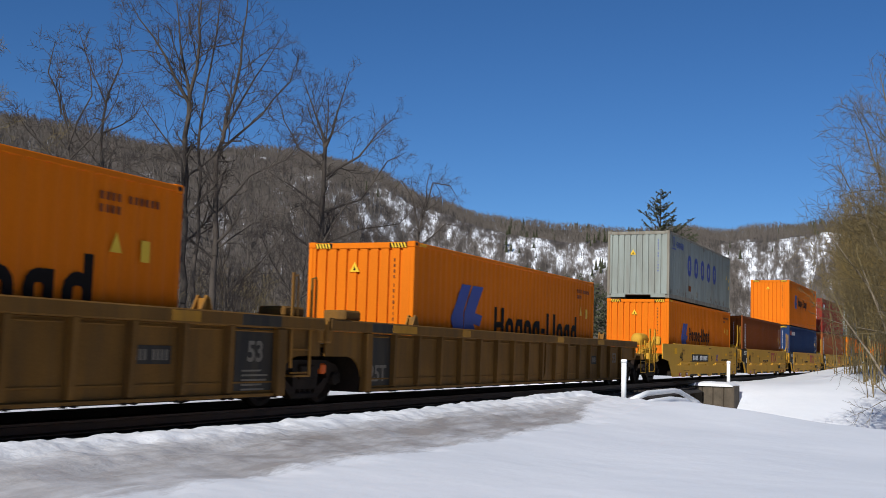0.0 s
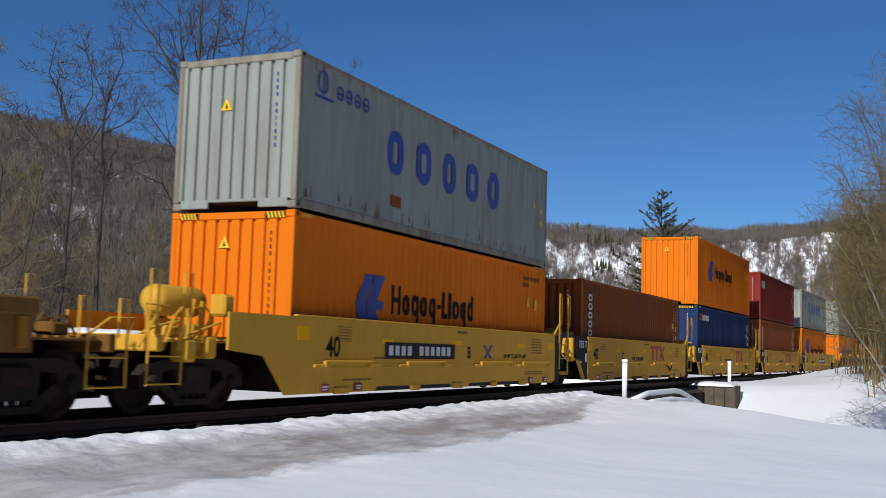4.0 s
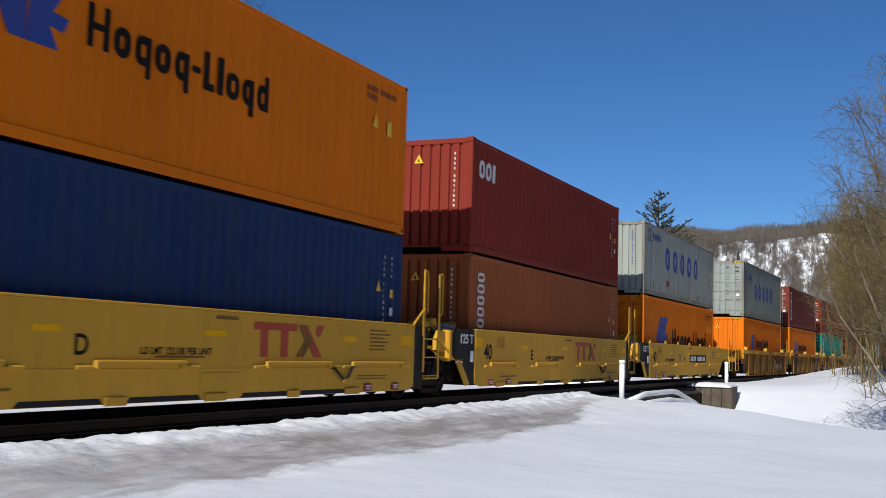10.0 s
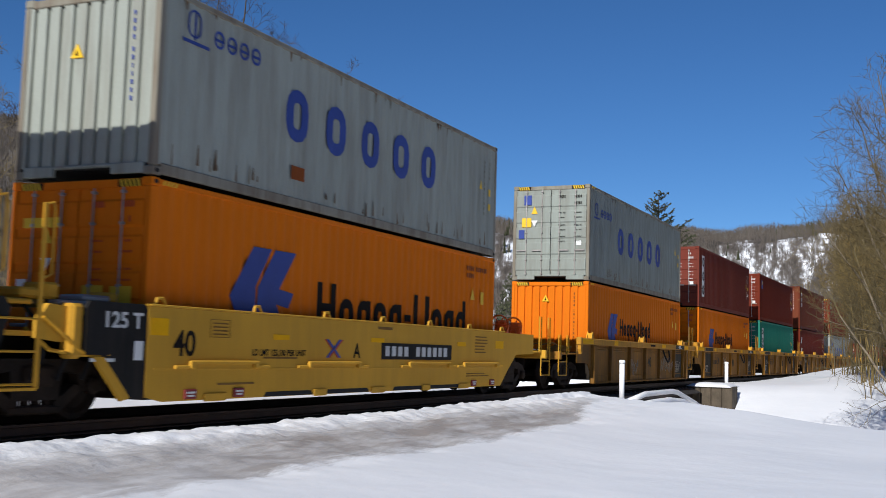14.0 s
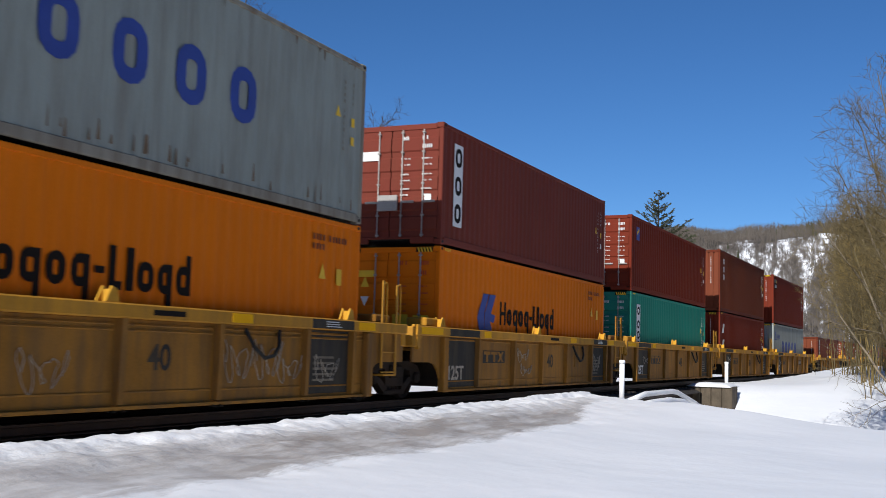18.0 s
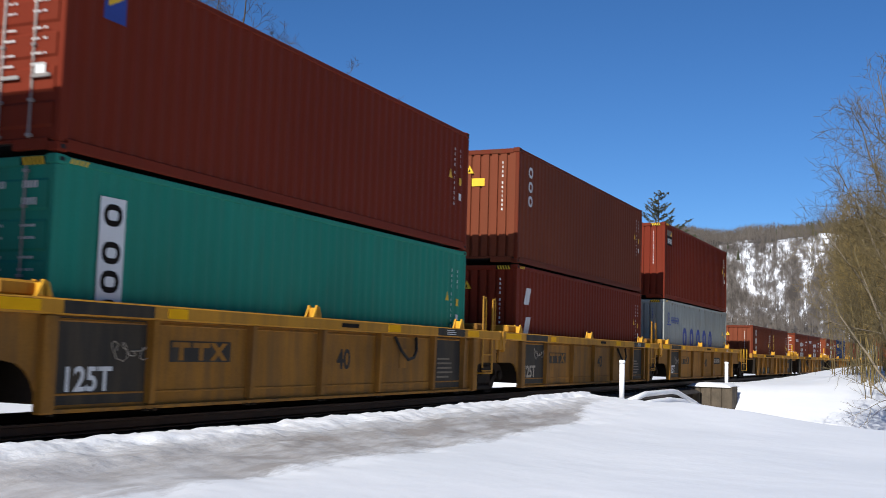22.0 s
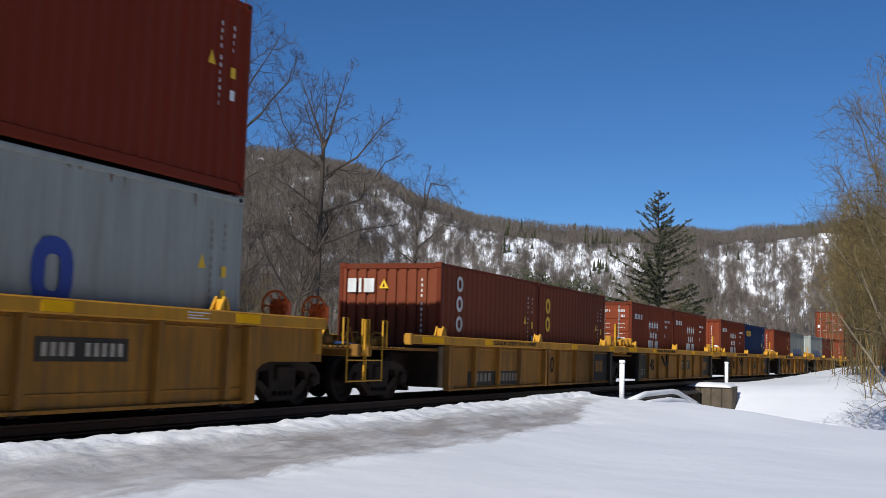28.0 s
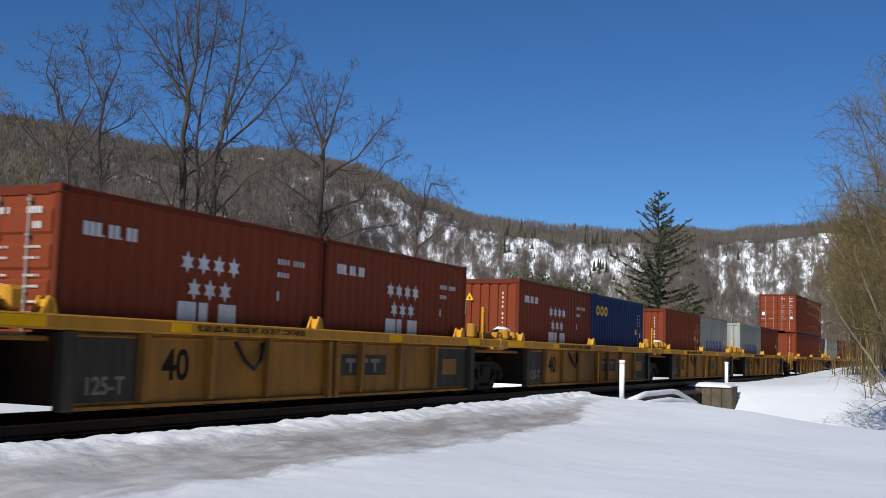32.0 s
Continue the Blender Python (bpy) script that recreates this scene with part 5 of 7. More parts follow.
def hapag(label, seed, big=False, doors=False):
    c = container(label, LONG, HIGH, ORANGE, doors, True, seed=seed)
    if big:
        wing_logo(c, -4.25, 1.0, 1.75, 1.2)
        wing_name(c, -1.8, 4.45, 0.98, 0.82)
    else:
        wing_logo(c, -4.0, 1.16, 1.1, 0.88)
        wing_name(c, -2.62, 1.32, 1.36, 0.55)
    if doors:
        door_marks(c, LONG, HIGH, MARKRED, seed)
        x = -LONG / 2 - 0.026
        part("name_panel", Shape().box(x - 0.004, x, 0.3, 0.95, 2.24, 2.38, 0.001), WARN, c, "yellow-green name strip")
        part("sticker", Shape().box(x - 0.004, x, -0.52, -0.16, 1.05, 1.45, 0.001), WARN, c, "yellow door placard")
        part("sticker", Shape().box(x - 0.004, x, -1.0, -0.64, 1.02, 1.44, 0.001), WARN, c, "yellow door placard")
    else:
        warning(c, LONG, HIGH)
        end_codes(c, LONG, HIGH, MARKBROWN, n=13)
    s = Shape()
    for z, n in ((2.5, 11), (2.34, 4)):
        for i in range(n):
            if i != 4:
                s.box(4.5 + i * 0.105, 4.56 + i * 0.105, SIDE - 0.004, SIDE, z, z + 0.1, 0.001)
    tagged(part("number_lettering", s, MARKBROWN, c), kind="stuff")
    part("sticker", Shape().prism([(4.72, 1.86), (4.94, 1.86), (4.83, 2.12)], "y", SIDE - 0.004, SIDE), WARN, c, "yellow warning triangle")
    for x, w, z, h in ((5.3, 0.17, 1.78, 0.28),):
        part("sticker", Shape().box(x, x + w, SIDE - 0.004, SIDE, z, z + h, 0.001), WARN, c, "yellow sticker")
    return c


def cosco(label, seed, height=LOW, doors=False, paint=GREY):
    c = container(label, LONG, height, paint, doors, height > 2.7, seed=seed)
    five_rings(c)
    r = random.Random(seed * 7)
    s = Shape()
    for i in range(46):
        x, low = r.uniform(-5.8, 5.8), i % 3
        w, h = r.uniform(0.012, 0.04), r.uniform(0.06, 0.3) * (1.0 if low else 0.6)
        z = 0.17 + r.uniform(0, 0.12) if low else height - 0.1
        if low:
            s.prism([(x - w, z), (x + w, z), (x + w * 0.3, z + h), (x - w * 0.2, z + h)], "y", SIDE - 0.003, SIDE)
        else:
            s.prism([(x - w * 0.2, z - h), (x + w * 0.3, z - h), (x + w, z), (x - w, z)], "y", SIDE - 0.003, SIDE)
    tagged(part("rust_stain", s, RUSTMARK, c, "thin brown rust runs"), kind="stuff")
    if doors:
        door_marks(c, LONG, height, MARKBLACK, seed, MARKBLUE)
        x = -LONG / 2 - 0.026
        part("sticker", Shape().box(x - 0.004, x, 0.62, 0.92, 1.62, 1.9, 0.001), WARN, c, "yellow placard")
        part("sticker", Shape().box(x - 0.004, x, 0.62, 0.86, 2.3, 2.6, 0.001), MARKBLUE, c, "dark blue square badge")
    else:
        warning(c, LONG, height, 0.2, height * 0.68)
        end_codes(c, LONG, height, MARKBLUE)
        part("rust_patch", Shape().box(-2.75, -2.35, SIDE - 0.003, SIDE, 0.46, 0.68, 0.001), BROWN, c, "rusty brown patch")
    side_codes(c, LONG, height, MARKGREY, seed)
    return c


def plain_box(label, seed, paint, length=LONG, height=LOW, doors=False, hazard=False, codes=True):
    c = container(label, length, height, paint, doors, hazard, seed=seed)
    if doors:
        door_marks(c, length, height, MARKWHITE, seed)
    else:
        end_codes(c, length, height, MARKWHITE)
        warning(c, length, height)
    if codes:
        side_codes(c, length, height, MARKWHITE, seed)
    return c


def end_name(c, length, y0, y1, z0, z1, n, stroke=0.07):
    """Plain white blocks on the front end."""
    w = (y0 - y1) / n
    for i in range(n):
        a = -(y0 - i * w)
        s = ring(Shape(), a, a + w * 0.82, z0, z1, stroke, 0.0)
        s.v = [(-length / 2 - 0.028 + q[1], -q[0], q[2]) for q in s.v]
        part("name_shape", s, MARKWHITE, c, "white painted name shape")


def block_name(c, length, y0, y1, z0, z1):
    """Three bold plain white blocks on the front end."""
    x, w = -length / 2 - 0.028, y0 - y1
    for a, b, lean in ((0.0, 0.32, 0.0), (0.42, 0.52, 0.0), (0.62, 1.0, 0.0)):
        ya, yb = y0 - a * w, y0 - b * w
        part("name_shape", Shape().prism([(ya, z0), (yb, z0), (yb + lean, z1), (ya - lean, z1)], "x", x - 0.004, x), MARKWHITE, c, "white painted name shape")


# ---- well cars ----
WHEELSETS = []


def wheelset_mesh():
    def make(s):
        for k in (-1, 1):
            s.disc((0, k * 0.76, 0), "y", [(0.10, -0.09), (0.15, -0.075), (0.30, -0.03), (0.37, -0.05), (0.455, -0.05), (0.452, 0.02), (0.425, 0.07), (0.36, 0.07), (0.30, 0.03), (0.15, 0.075), (0.1, 0.09)] if k > 0 else
                   [(0.10, -0.09), (0.15, -0.075), (0.30, -0.03), (0.36, -0.07), (0.425, -0.07), (0.452, -0.02), (0.455, 0.05), (0.37, 0.05), (0.30, 0.03), (0.15, 0.075), (0.1, 0.09)], 24)
        s.tube([(0, -1.12, 0), (0, 1.12, 0)], 0.075, 10)
        for k in (-1, 1):
            for a in range(3):
                s.box(-0.02 + 0.06 * math.cos(a * 2.09), 0.02 + 0.06 * math.cos(a * 2.09), min(k * 1.12, k * 1.14), max(k * 1.12, k * 1.14),
                      -0.02 + 0.06 * math.sin(a * 2.09), 0.02 + 0.06 * math.sin(a * 2.09), 0.004)
    return shared_mesh(("wheelset",), make, WHEEL, False)


def bogie(car, x):
    """A two-axle truck under a car's end or under the joint of two units."""
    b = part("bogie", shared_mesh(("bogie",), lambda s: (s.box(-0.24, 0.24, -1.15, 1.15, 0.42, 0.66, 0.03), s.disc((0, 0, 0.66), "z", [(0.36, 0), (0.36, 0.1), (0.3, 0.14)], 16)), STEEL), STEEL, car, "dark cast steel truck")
    b.location = (x, 0, 0)

    def frame_side(k):
        def make(s):
            y0, y1 = sorted((k * 0.93, k * 1.09))
            s.prism([(-1.15, 0.50), (-0.98, 0.66), (-0.62, 0.74), (0.62, 0.74), (0.98, 0.66), (1.15, 0.50), (1.15, 0.34), (0.72, 0.36),
                     (0.66, 0.56), (0.40, 0.60), (0.36, 0.26), (-0.36, 0.26), (-0.40, 0.60), (-0.66, 0.56), (-0.72, 0.36), (-1.15, 0.34)], "y", y0, y1)
            s.prism([(-0.78, 0.40), (-0.62, 0.44), (-0.30, 0.24), (-0.30, 0.12), (-0.42, 0.14)], "y", y0, y1)
            s.prism([(0.78, 0.40), (0.62, 0.44), (0.30, 0.24), (0.30, 0.12), (0.42, 0.14)], "y", y0, y1)
            s.box(-0.42, 0.42, y0 - 0.01, y1 + 0.01, 0.10, 0.2, 0.02)
        return make
    for k in (-1, 1):
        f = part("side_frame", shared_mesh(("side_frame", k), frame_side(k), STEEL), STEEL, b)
        part("spring_nest", shared_mesh(("spring_nest", k), lambda s: [s.tube([(q, k * 1.0, 0.2), (q, k * 1.0, 0.44)], 0.055, 8) for q in (-0.24, -0.08, 0.08, 0.24)], WHEEL), WHEEL, b)
        for q in (-0.89, 0.89):
            part("bearing_cap", shared_mesh(("bearing_cap", k, q), lambda s: s.disc((q, k * 1.1, 0.42), "y", [(0.11, -0.06), (0.11, 0.04), (0.07, 0.07)] if k > 0 else [(0.07, -0.07), (0.11, -0.04), (0.11, 0.06)], 12), STEEL), STEEL, b)
    for q in (-0.36, 0.36):
        part("brake_beam", shared_mesh(("brake_beam", q), lambda s: (s.box(q - 0.06, q + 0.06, -0.78, 0.78, 0.3, 0.4, 0.01), s.prism([(-0.7, 0.3), (0.7, 0.3), (0.0, 0.16)], "x", q - 0.04, q + 0.04)), STEEL), STEEL, b, "dark brake beam")
    for q in (-0.89, 0.89):
        w = part("wheelset", wheelset_mesh(), WHEEL, b, "pair of worn steel wheels on an axle")
        w.location = (q, 0, 0.425)
        WHEELSETS.append(w)
    return b


def post_ladder(car, x, z0, z1, width, mat, y=-1.46, rungs=3, loop=True):
    """Two uprights with rungs; the uprights carry a hand loop on top."""
    for k, q in enumerate((x, x + width)):
        s = Shape()
        s.box(q - 0.035, q + 0.035, y - 0.012, y + 0.012, z0 + (0.0 if k else 0.12), z1 - (0.05 * k), 0.006)
        if loop:
            s.tube([(q + 0.02, y, z1 - 0.06), (q + 0.12, y, z1 - 0.03), (q + 0.14, y, z1 - 0.12), (q + 0.14, y, z1 - 0.85), (q + 0.03, y, z1 - 0.9)], 0.016, 5)
        part("handrail", s, mat, car, "upright yellow handrail")
    for i in range(rungs):
        z = z0 + 0.05 + i * 0.36
        part("rung", Shape().tube([(x, y, z), (x + width, y, z)], 0.015, 5), mat, car)
    part("step", Shape().box(x + (0.06 if rungs > 2 else 0), x + width, y - 0.02, y + 0.2, z0 - 0.02, z0 + 0.015, 0.005), mat, car)


def car_end(car, x, e, mat, drum=False, wheel=False, z=1.0, seed=1):
    """Platform, sill, coupler and gear past the well at a car's outer end; e is -1 in front and 1 behind."""
    r = random.Random(seed)

    def span(a, b):
        return sorted((x + e * a, x + e * b))
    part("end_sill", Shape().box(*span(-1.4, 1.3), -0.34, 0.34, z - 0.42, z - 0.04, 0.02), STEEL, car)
    stand = part("platform", Shape().box(*span(-0.3, 1.28), -1.28, 1.28, z - 0.03, z - 0.005, 0.004), mat, car, "slatted end platform")
    for i in range(9):
        part("slat", Shape().box(*span(-0.3 + i * 0.175, -0.2 + i * 0.175), -1.3, 1.3, z, z + 0.03, 0.004), mat, stand)
    part("end_beam", Shape().box(*span(1.3, 1.42), -1.42, 1.42, z - 0.16, z + 0.06, 0.02), mat, car)
    s = Shape().box(*span(1.3, 1.7), -0.09, 0.09, z - 0.32, z - 0.12, 0.03)
    s.box(*span(1.6, 1.82), -0.17, 0.13, z - 0.38, z - 0.08, 0.05)
    part("coupler", s, STEEL, car, "dark steel coupler")
    part("air_hose", Shape().tube([(x + e * 1.35, 0.3, z - 0.3), (x + e * 1.5, 0.32, z - 0.55), (x + e * 1.75, 0.2, z - 0.62)], 0.03, 6), DARKGAP, car, "black rubber air hose")
    bar = mat if mat is TAN else YELLOW
    for y in (-1.42, 1.42):
        for q in (0.92, 1.6):
            part("grab_iron", Shape().tube([(x + e * q, y, z - 0.6), (x + e * q, y, z + (0.9 if mat is TAN else 0.5)), (x + e * (q - 0.16), y, z + (0.9 if mat is TAN else 0.5)), (x + e * (q - 0.16), y, z + 0.02)], 0.015, 5), bar, car, "bent bar grab iron")
        for i in range(2):
            part("rung", Shape().tube([(x + e * 0.92, y, z - 0.58 + i * 0.36), (x + e * 1.6, y, z - 0.58 + i * 0.36)], 0.013, 5), bar, car)
    for i in range(5):
        q, y = x + e * r.uniform(-0.2, 1.2), r.uniform(-1.2, -0.2)
        part("brake_pipe", Shape().tube([(q, y, z + 0.03), (q + 0.05, y - 0.05, z + r.uniform(0.12, 0.3)), (q + e * r.uniform(0.2, 0.5), y, z + r.uniform(0.1, 0.35)), (q + e * 0.6, y + 0.1, z + 0.05)], 0.02, 5), mat, car)
    for q, w, h in ((0.15, 0.22, 0.2), (0.62, 0.3, 0.16)):
        part("valve_box", Shape().box(*span(q, q + w), -1.15, -0.85, z + 0.03, z + 0.03 + h, 0.03), mat, car)
    part("snow_patch", snow_lump([(min(span(0.2, 1.2)), -0.7), (max(span(0.2, 1.2)), -0.7), (max(span(0.2, 1.2)), 1.0), (min(span(0.2, 1.2)), 1.0)], z + 0.035, 0.08), CAP, car, "thin snow on the platform", True)
    if drum:
        part("air_reservoir", Shape().disc((x + e * 0.25, -0.72, z + 0.55), "x", [(0.10, -0.56), (0.19, -0.5), (0.22, -0.4), (0.22, 0.4), (0.19, 0.5), (0.10, 0.56)], 18), TAN, car, "tan air brake reservoir drum", True)
        for i in range(9):
            q, y = x + e * r.uniform(-0.2, 1.3), r.uniform(-1.4, -1.0)
            part("brake_pipe", Shape().tube([(q, y, z - 0.15), (q + 0.06, y, z + r.uniform(0.2, 0.5)), (q + e * r.uniform(-0.3, 0.4), y, z + r.uniform(0.2, 0.6)), (q + e * 0.3, y, z - 0.1)], 0.022, 5), YELLOW, car)
        for q, zz in ((-0.32, 0.35), (0.05, -0.25), (0.5, -0.3)):
            part("brake_valve", Shape().box(*span(q, q + 0.26), -1.36, -1.08, z + zz, z + zz + 0.32, 0.04), YELLOW, car, "boxy brake valve")
    if wheel:
        for q, y in ((-0.35, -0.75), (1.3, -0.5)):
            s, mid = Shape(), Vector((x + e * q, y, z + 0.64))
            rim = [mid + Vector((0, 0.24 * math.cos(a * math.pi / 9), 0.24 * math.sin(a * math.pi / 9))) for a in range(19)]
            s.tube(rim, 0.022, 6, caps=False)
            hoop = part("brake_wheel", s, ORANGEMARK, car, "orange-red hand brake wheel")
            for a in (0, 3, 6, 9, 12, 15):
                part("spoke", Shape().tube([mid + Vector((e * 0.05, 0, 0)), rim[a]], 0.015, 5), ORANGEMARK, hoop)
            part("brake_housing", Shape().disc((x + e * (q + 0.1), y, z + 0.56), "x", [(0.08, -0.06), (0.15, -0.04), (0.15, 0.06), (0.08, 0.09)], 12), ORANGEMARK, car, "orange hand brake housing")
            part("gear_case", Shape().box(*span(q + 0.06, q + 0.3), y - 0.16, y + 0.16, z + 0.36, z + 0.76, 0.05), ORANGEMARK, car, "orange hand brake gear case")
            part("brake_stand", Shape().box(*span(q + 0.05, q + 0.17), y - 0.1, y + 0.1, z + 0.03, z + 0.45, 0.02), STEEL, car)


def bulkheads(car, xa, xb, z0, mat):
    """Floor and end walls of the well, and the decks over the trucks."""
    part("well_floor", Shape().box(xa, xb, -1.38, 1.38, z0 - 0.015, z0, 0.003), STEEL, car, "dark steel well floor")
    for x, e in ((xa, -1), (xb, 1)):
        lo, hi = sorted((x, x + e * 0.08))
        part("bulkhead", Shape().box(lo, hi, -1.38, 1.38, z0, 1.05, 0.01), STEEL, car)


def deck(car, xa, xb, mat, z=1.0):
    part("end_deck", Shape().box(xa, xb, -1.25, 1.25, z, z + 0.06, 0.01), mat, car)
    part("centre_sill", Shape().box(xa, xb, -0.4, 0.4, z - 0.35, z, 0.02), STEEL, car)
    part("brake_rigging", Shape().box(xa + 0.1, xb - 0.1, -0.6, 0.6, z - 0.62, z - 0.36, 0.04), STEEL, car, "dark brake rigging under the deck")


def stencil_lines(car, mat, x, z, w, h, n, seed, y=-1.5):
    bars(car, mat, x, y, z, w, h, n, 1.5, seed=seed)


def tan_unit(label, letter, front, rear, plate, seed):
    car = thing("well_car_unit", label, "railcar", "well cars of the train")
    xa, xb, y = -6.35, 6.15, 1.5
    for k in (-1, 1):
        def sheet(s):
            pts = [(xa, 0.28), (-6.0, 0.21), (5.95, 0.21), (xb, 0.28), (xb, 1.42), (xa, 1.42)]
            if front == "end":
                pts = [(-6.6, 0.21), (5.95, 0.21), (xb, 0.28), (xb, 1.42), (-8.1, 1.42), (-8.1, 0.88), (-7.2, 0.80)]
            if rear == "end":
                pts = [(xa, 0.28), (-6.0, 0.21), (5.9, 0.21), (6.35, 0.55), (6.9, 0.92), (8.1, 0.95), (8.1, 1.42), (xa, 1.42)]
            s.prism(pts, "y", k * (y - 0.03), k * y)
        part("side_sheet", shared_mesh(("tan_sheet", k, front, rear), sheet, TAN), TAN, car)
        part("top_flange", shared_mesh(("tan_flange", k), lambda s: s.box(xa + 0.02, xb - 0.02, min(k * 1.43, k * 1.515), max(k * 1.43, k * 1.515), 1.424, 1.455), TAN), TAN, car)
        for a, b in ((-5.45, -3.95), (-2.45, -0.85), (1.15, 2.95), (3.75, 5.6)):
            def pipe(s):
                s.tube([(a - 0.35, k * 1.515, 0.655), (a, k * 1.515, 0.66), (a, k * 1.535, 0.72), (b, k * 1.535, 0.72), (b, k * 1.515, 0.66), (b + 0.35, k * 1.515, 0.655)], 0.028, 6)
                s.box(a - 0.06, a + 0.05, min(k * 1.5, k * 1.56), max(k * 1.5, k * 1.56), 0.63, 0.74, 0.015)
                s.box(b - 0.05, b + 0.06, min(k * 1.5, k * 1.56), max(k * 1.5, k * 1.56), 0.63, 0.74, 0.015)
            part("conduit", shared_mesh(("conduit", k, a), pipe, TAN), TAN, car)
        part("seam", shared_mesh(("seam", k), lambda s: s.box(-6.2, 6.0, min(k * 1.5, k * 1.506), max(k * 1.5, k * 1.506), 0.615, 0.64, 0.002), TAN), TAN, car)
        # flat dark trapezoids paint the shade in the lower side's cutouts
        for a, b in ((-3.7, -2.3), (-1.9, -0.4), (0.5, 1.8), (2.0, 3.6)):
            part("slot", shared_mesh(("slot", k, a), lambda s: s.prism([(a, 0.215), (b, 0.215), (b - 0.07, 0.285), (a + 0.07, 0.285)], "y", k * 1.5, k * 1.503), DARKGAP), DARKGAP, car, "dark patch painted as the shade in a lower cutout")
        for a in (-5.45, -4.35, 4.3, 5.35):
            part("jacking_plate", shared_mesh(("jack", k, a), lambda s: s.box(a - 0.13, a + 0.13, min(k * 1.5, k * 1.53), max(k * 1.5, k * 1.53), 0.23, 0.36, 0.01), MAROONSIGN), MAROONSIGN, car, "small maroon jacking plate")
            part("plate_lettering", shared_mesh(("jackbar", k, a), lambda s: (s.box(a - 0.09, a + 0.09, min(k * 1.53, k * 1.534), max(k * 1.53, k * 1.534), 0.305, 0.33, 0.001), s.box(a - 0.07, a + 0.07, min(k * 1.53, k * 1.534), max(k * 1.53, k * 1.534), 0.262, 0.287, 0.001)), MARKWHITE), MARKWHITE, car)
    for x, w in ((-4.9, 0.5), (-2.1, 0.4), (-0.1, 0.5), (1.9, 0.35), (3.75, 0.5)):
        part("lower_tab", Shape().box(x - w / 2, x + w / 2, -1.53, -1.5, 0.19, 0.30, 0.012), TAN, car)
    if not plate:
        part("cable", Shape().tube([(2.95, -1.53, 0.66), (3.1, -1.545, 0.62), (3.28, -1.55, 0.5), (3.42, -1.55, 0.43), (3.55, -1.55, 0.5), (3.68, -1.545, 0.64), (3.8, -1.53, 0.68)], 0.026, 6), DARKGAP, car, "sagging black cable")
        part("shackle", Shape().box(3.36, 3.48, -1.575, -1.535, 0.39, 0.46, 0.012), TAN, car)
        part("access_panel", Shape().box(-0.45, 0.45, -1.508, -1.5, 0.32, 0.58, 0.004), TAN, car)
    bulkheads(car, -6.25, 6.25, 0.25, TAN)
    n = -1.502
    # lettering of the near side
    write("40", 0.46, MARKBLACK, car, -5.6 if front != "end" else -5.2, n, 0.95, "number")
    write(letter, 0.34, MARKBLACK, car, -2.72 if not plate else (0.48 if front == "end" else -0.9), n, 0.91, "letter")
    if plate:
        q = -1.82 if front == "end" else 1.55
        for a in (-6.1, -3.9, -1.9, 0.1, 2.1, 4.1, 6.0) if letter == "A" else ():
            part("guide_hook", Shape().tube([(a - 0.1, -1.47, 1.44), (a - 0.07, -1.47, 1.53), (a + 0.04, -1.47, 1.54), (a + 0.1, -1.47, 1.45)], 0.022, 6), TAN, car, "bent steel container guide hook")
        part("number_plate", Shape().box(q - 1.55, q + 1.55, n - 0.006, n, 0.78, 1.08, 0.002), BLACK, car, "black car number plate with white bars")
        s = Shape()
        for i, w in enumerate((0.2, 0.2, 0.2, 0.2, 0, 0.2, 0.2, 0.2, 0.2, 0.2, 0.2)):
            if w:
                s.box(q - 1.4 + i * 0.255, q - 1.4 + i * 0.255 + w * 0.8, n - 0.011, n - 0.006, 0.84, 1.02, 0.001)
        tagged(part("number_lettering", s, MARKWHITE, car), kind="stuff")
    else:
        s = Shape()
        s.box(0.78, 1.95, n - 0.005, n, 1.2, 1.31, 0.001)
        for a in (0.95, 1.50):
            s.box(a, a + 0.2, n - 0.005, n, 0.80, 1.2, 0.001)
        s.prism([(2.04, 1.31), (2.24, 1.31), (2.72, 0.80), (2.46, 0.80)], "y", n - 0.005, n)
        s.prism([(2.56, 1.31), (2.78, 1.31), (2.62, 1.12), (2.50, 1.17)], "y", n - 0.005, n)
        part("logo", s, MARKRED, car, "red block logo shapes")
        s = Shape()
        for a in (0.0, 0.13):
            s.prism([(1.98 + a, 1.29), (2.05 + a, 1.29), (2.28 + a, 1.06), (2.02 + a, 0.80), (1.94 + a, 0.80), (2.18 + a, 1.06)], "y", n - 0.009, n - 0.005)
        part("logo_stripe", s, TANINK, car, "thin dark chevron stripes")
    write("LD LMT 123,100 PER UNIT", 0.13, MARKBLACK, car, -0.95 if not plate else (3.25 if front == "end" else -3.3), n, 0.86, "load_limit")
    stencil_lines(car, TANINK, -0.85 if not plate else -3.2, 0.79, 1.1, 0.03, 1, seed, n)
    stencil_lines(car, TANINK, 0.2, 1.34, 0.7, 0.05, 1, seed + 1, n)
    stencil_lines(car, TANINK, 4.75, 1.12, 0.8, 0.36, 6, seed + 2, n)
    stencil_lines(car, TANINK, 4.6, 0.47, 1.4, 0.07, 2, seed + 3, n)
    stencil_lines(car, TANINK, -4.2, 0.42, 1.3, 0.03, 1, seed + 4, n)
    s = Shape()
    for q in ((-5.06, -4.6, 1.06, 1.068), (-5.06, -4.6, 1.30, 1.308), (-5.06, -5.052, 1.06, 1.3), (-4.608, -4.6, 1.06, 1.3)):
        s.box(q[0], q[1], n - 0.004, n, q[2], q[3], 0.0005)
    for i in range(4):
        s.box(-5.0, -4.65, n - 0.004, n, 1.095 + i * 0.05, 1.115 + i * 0.05, 0.001)
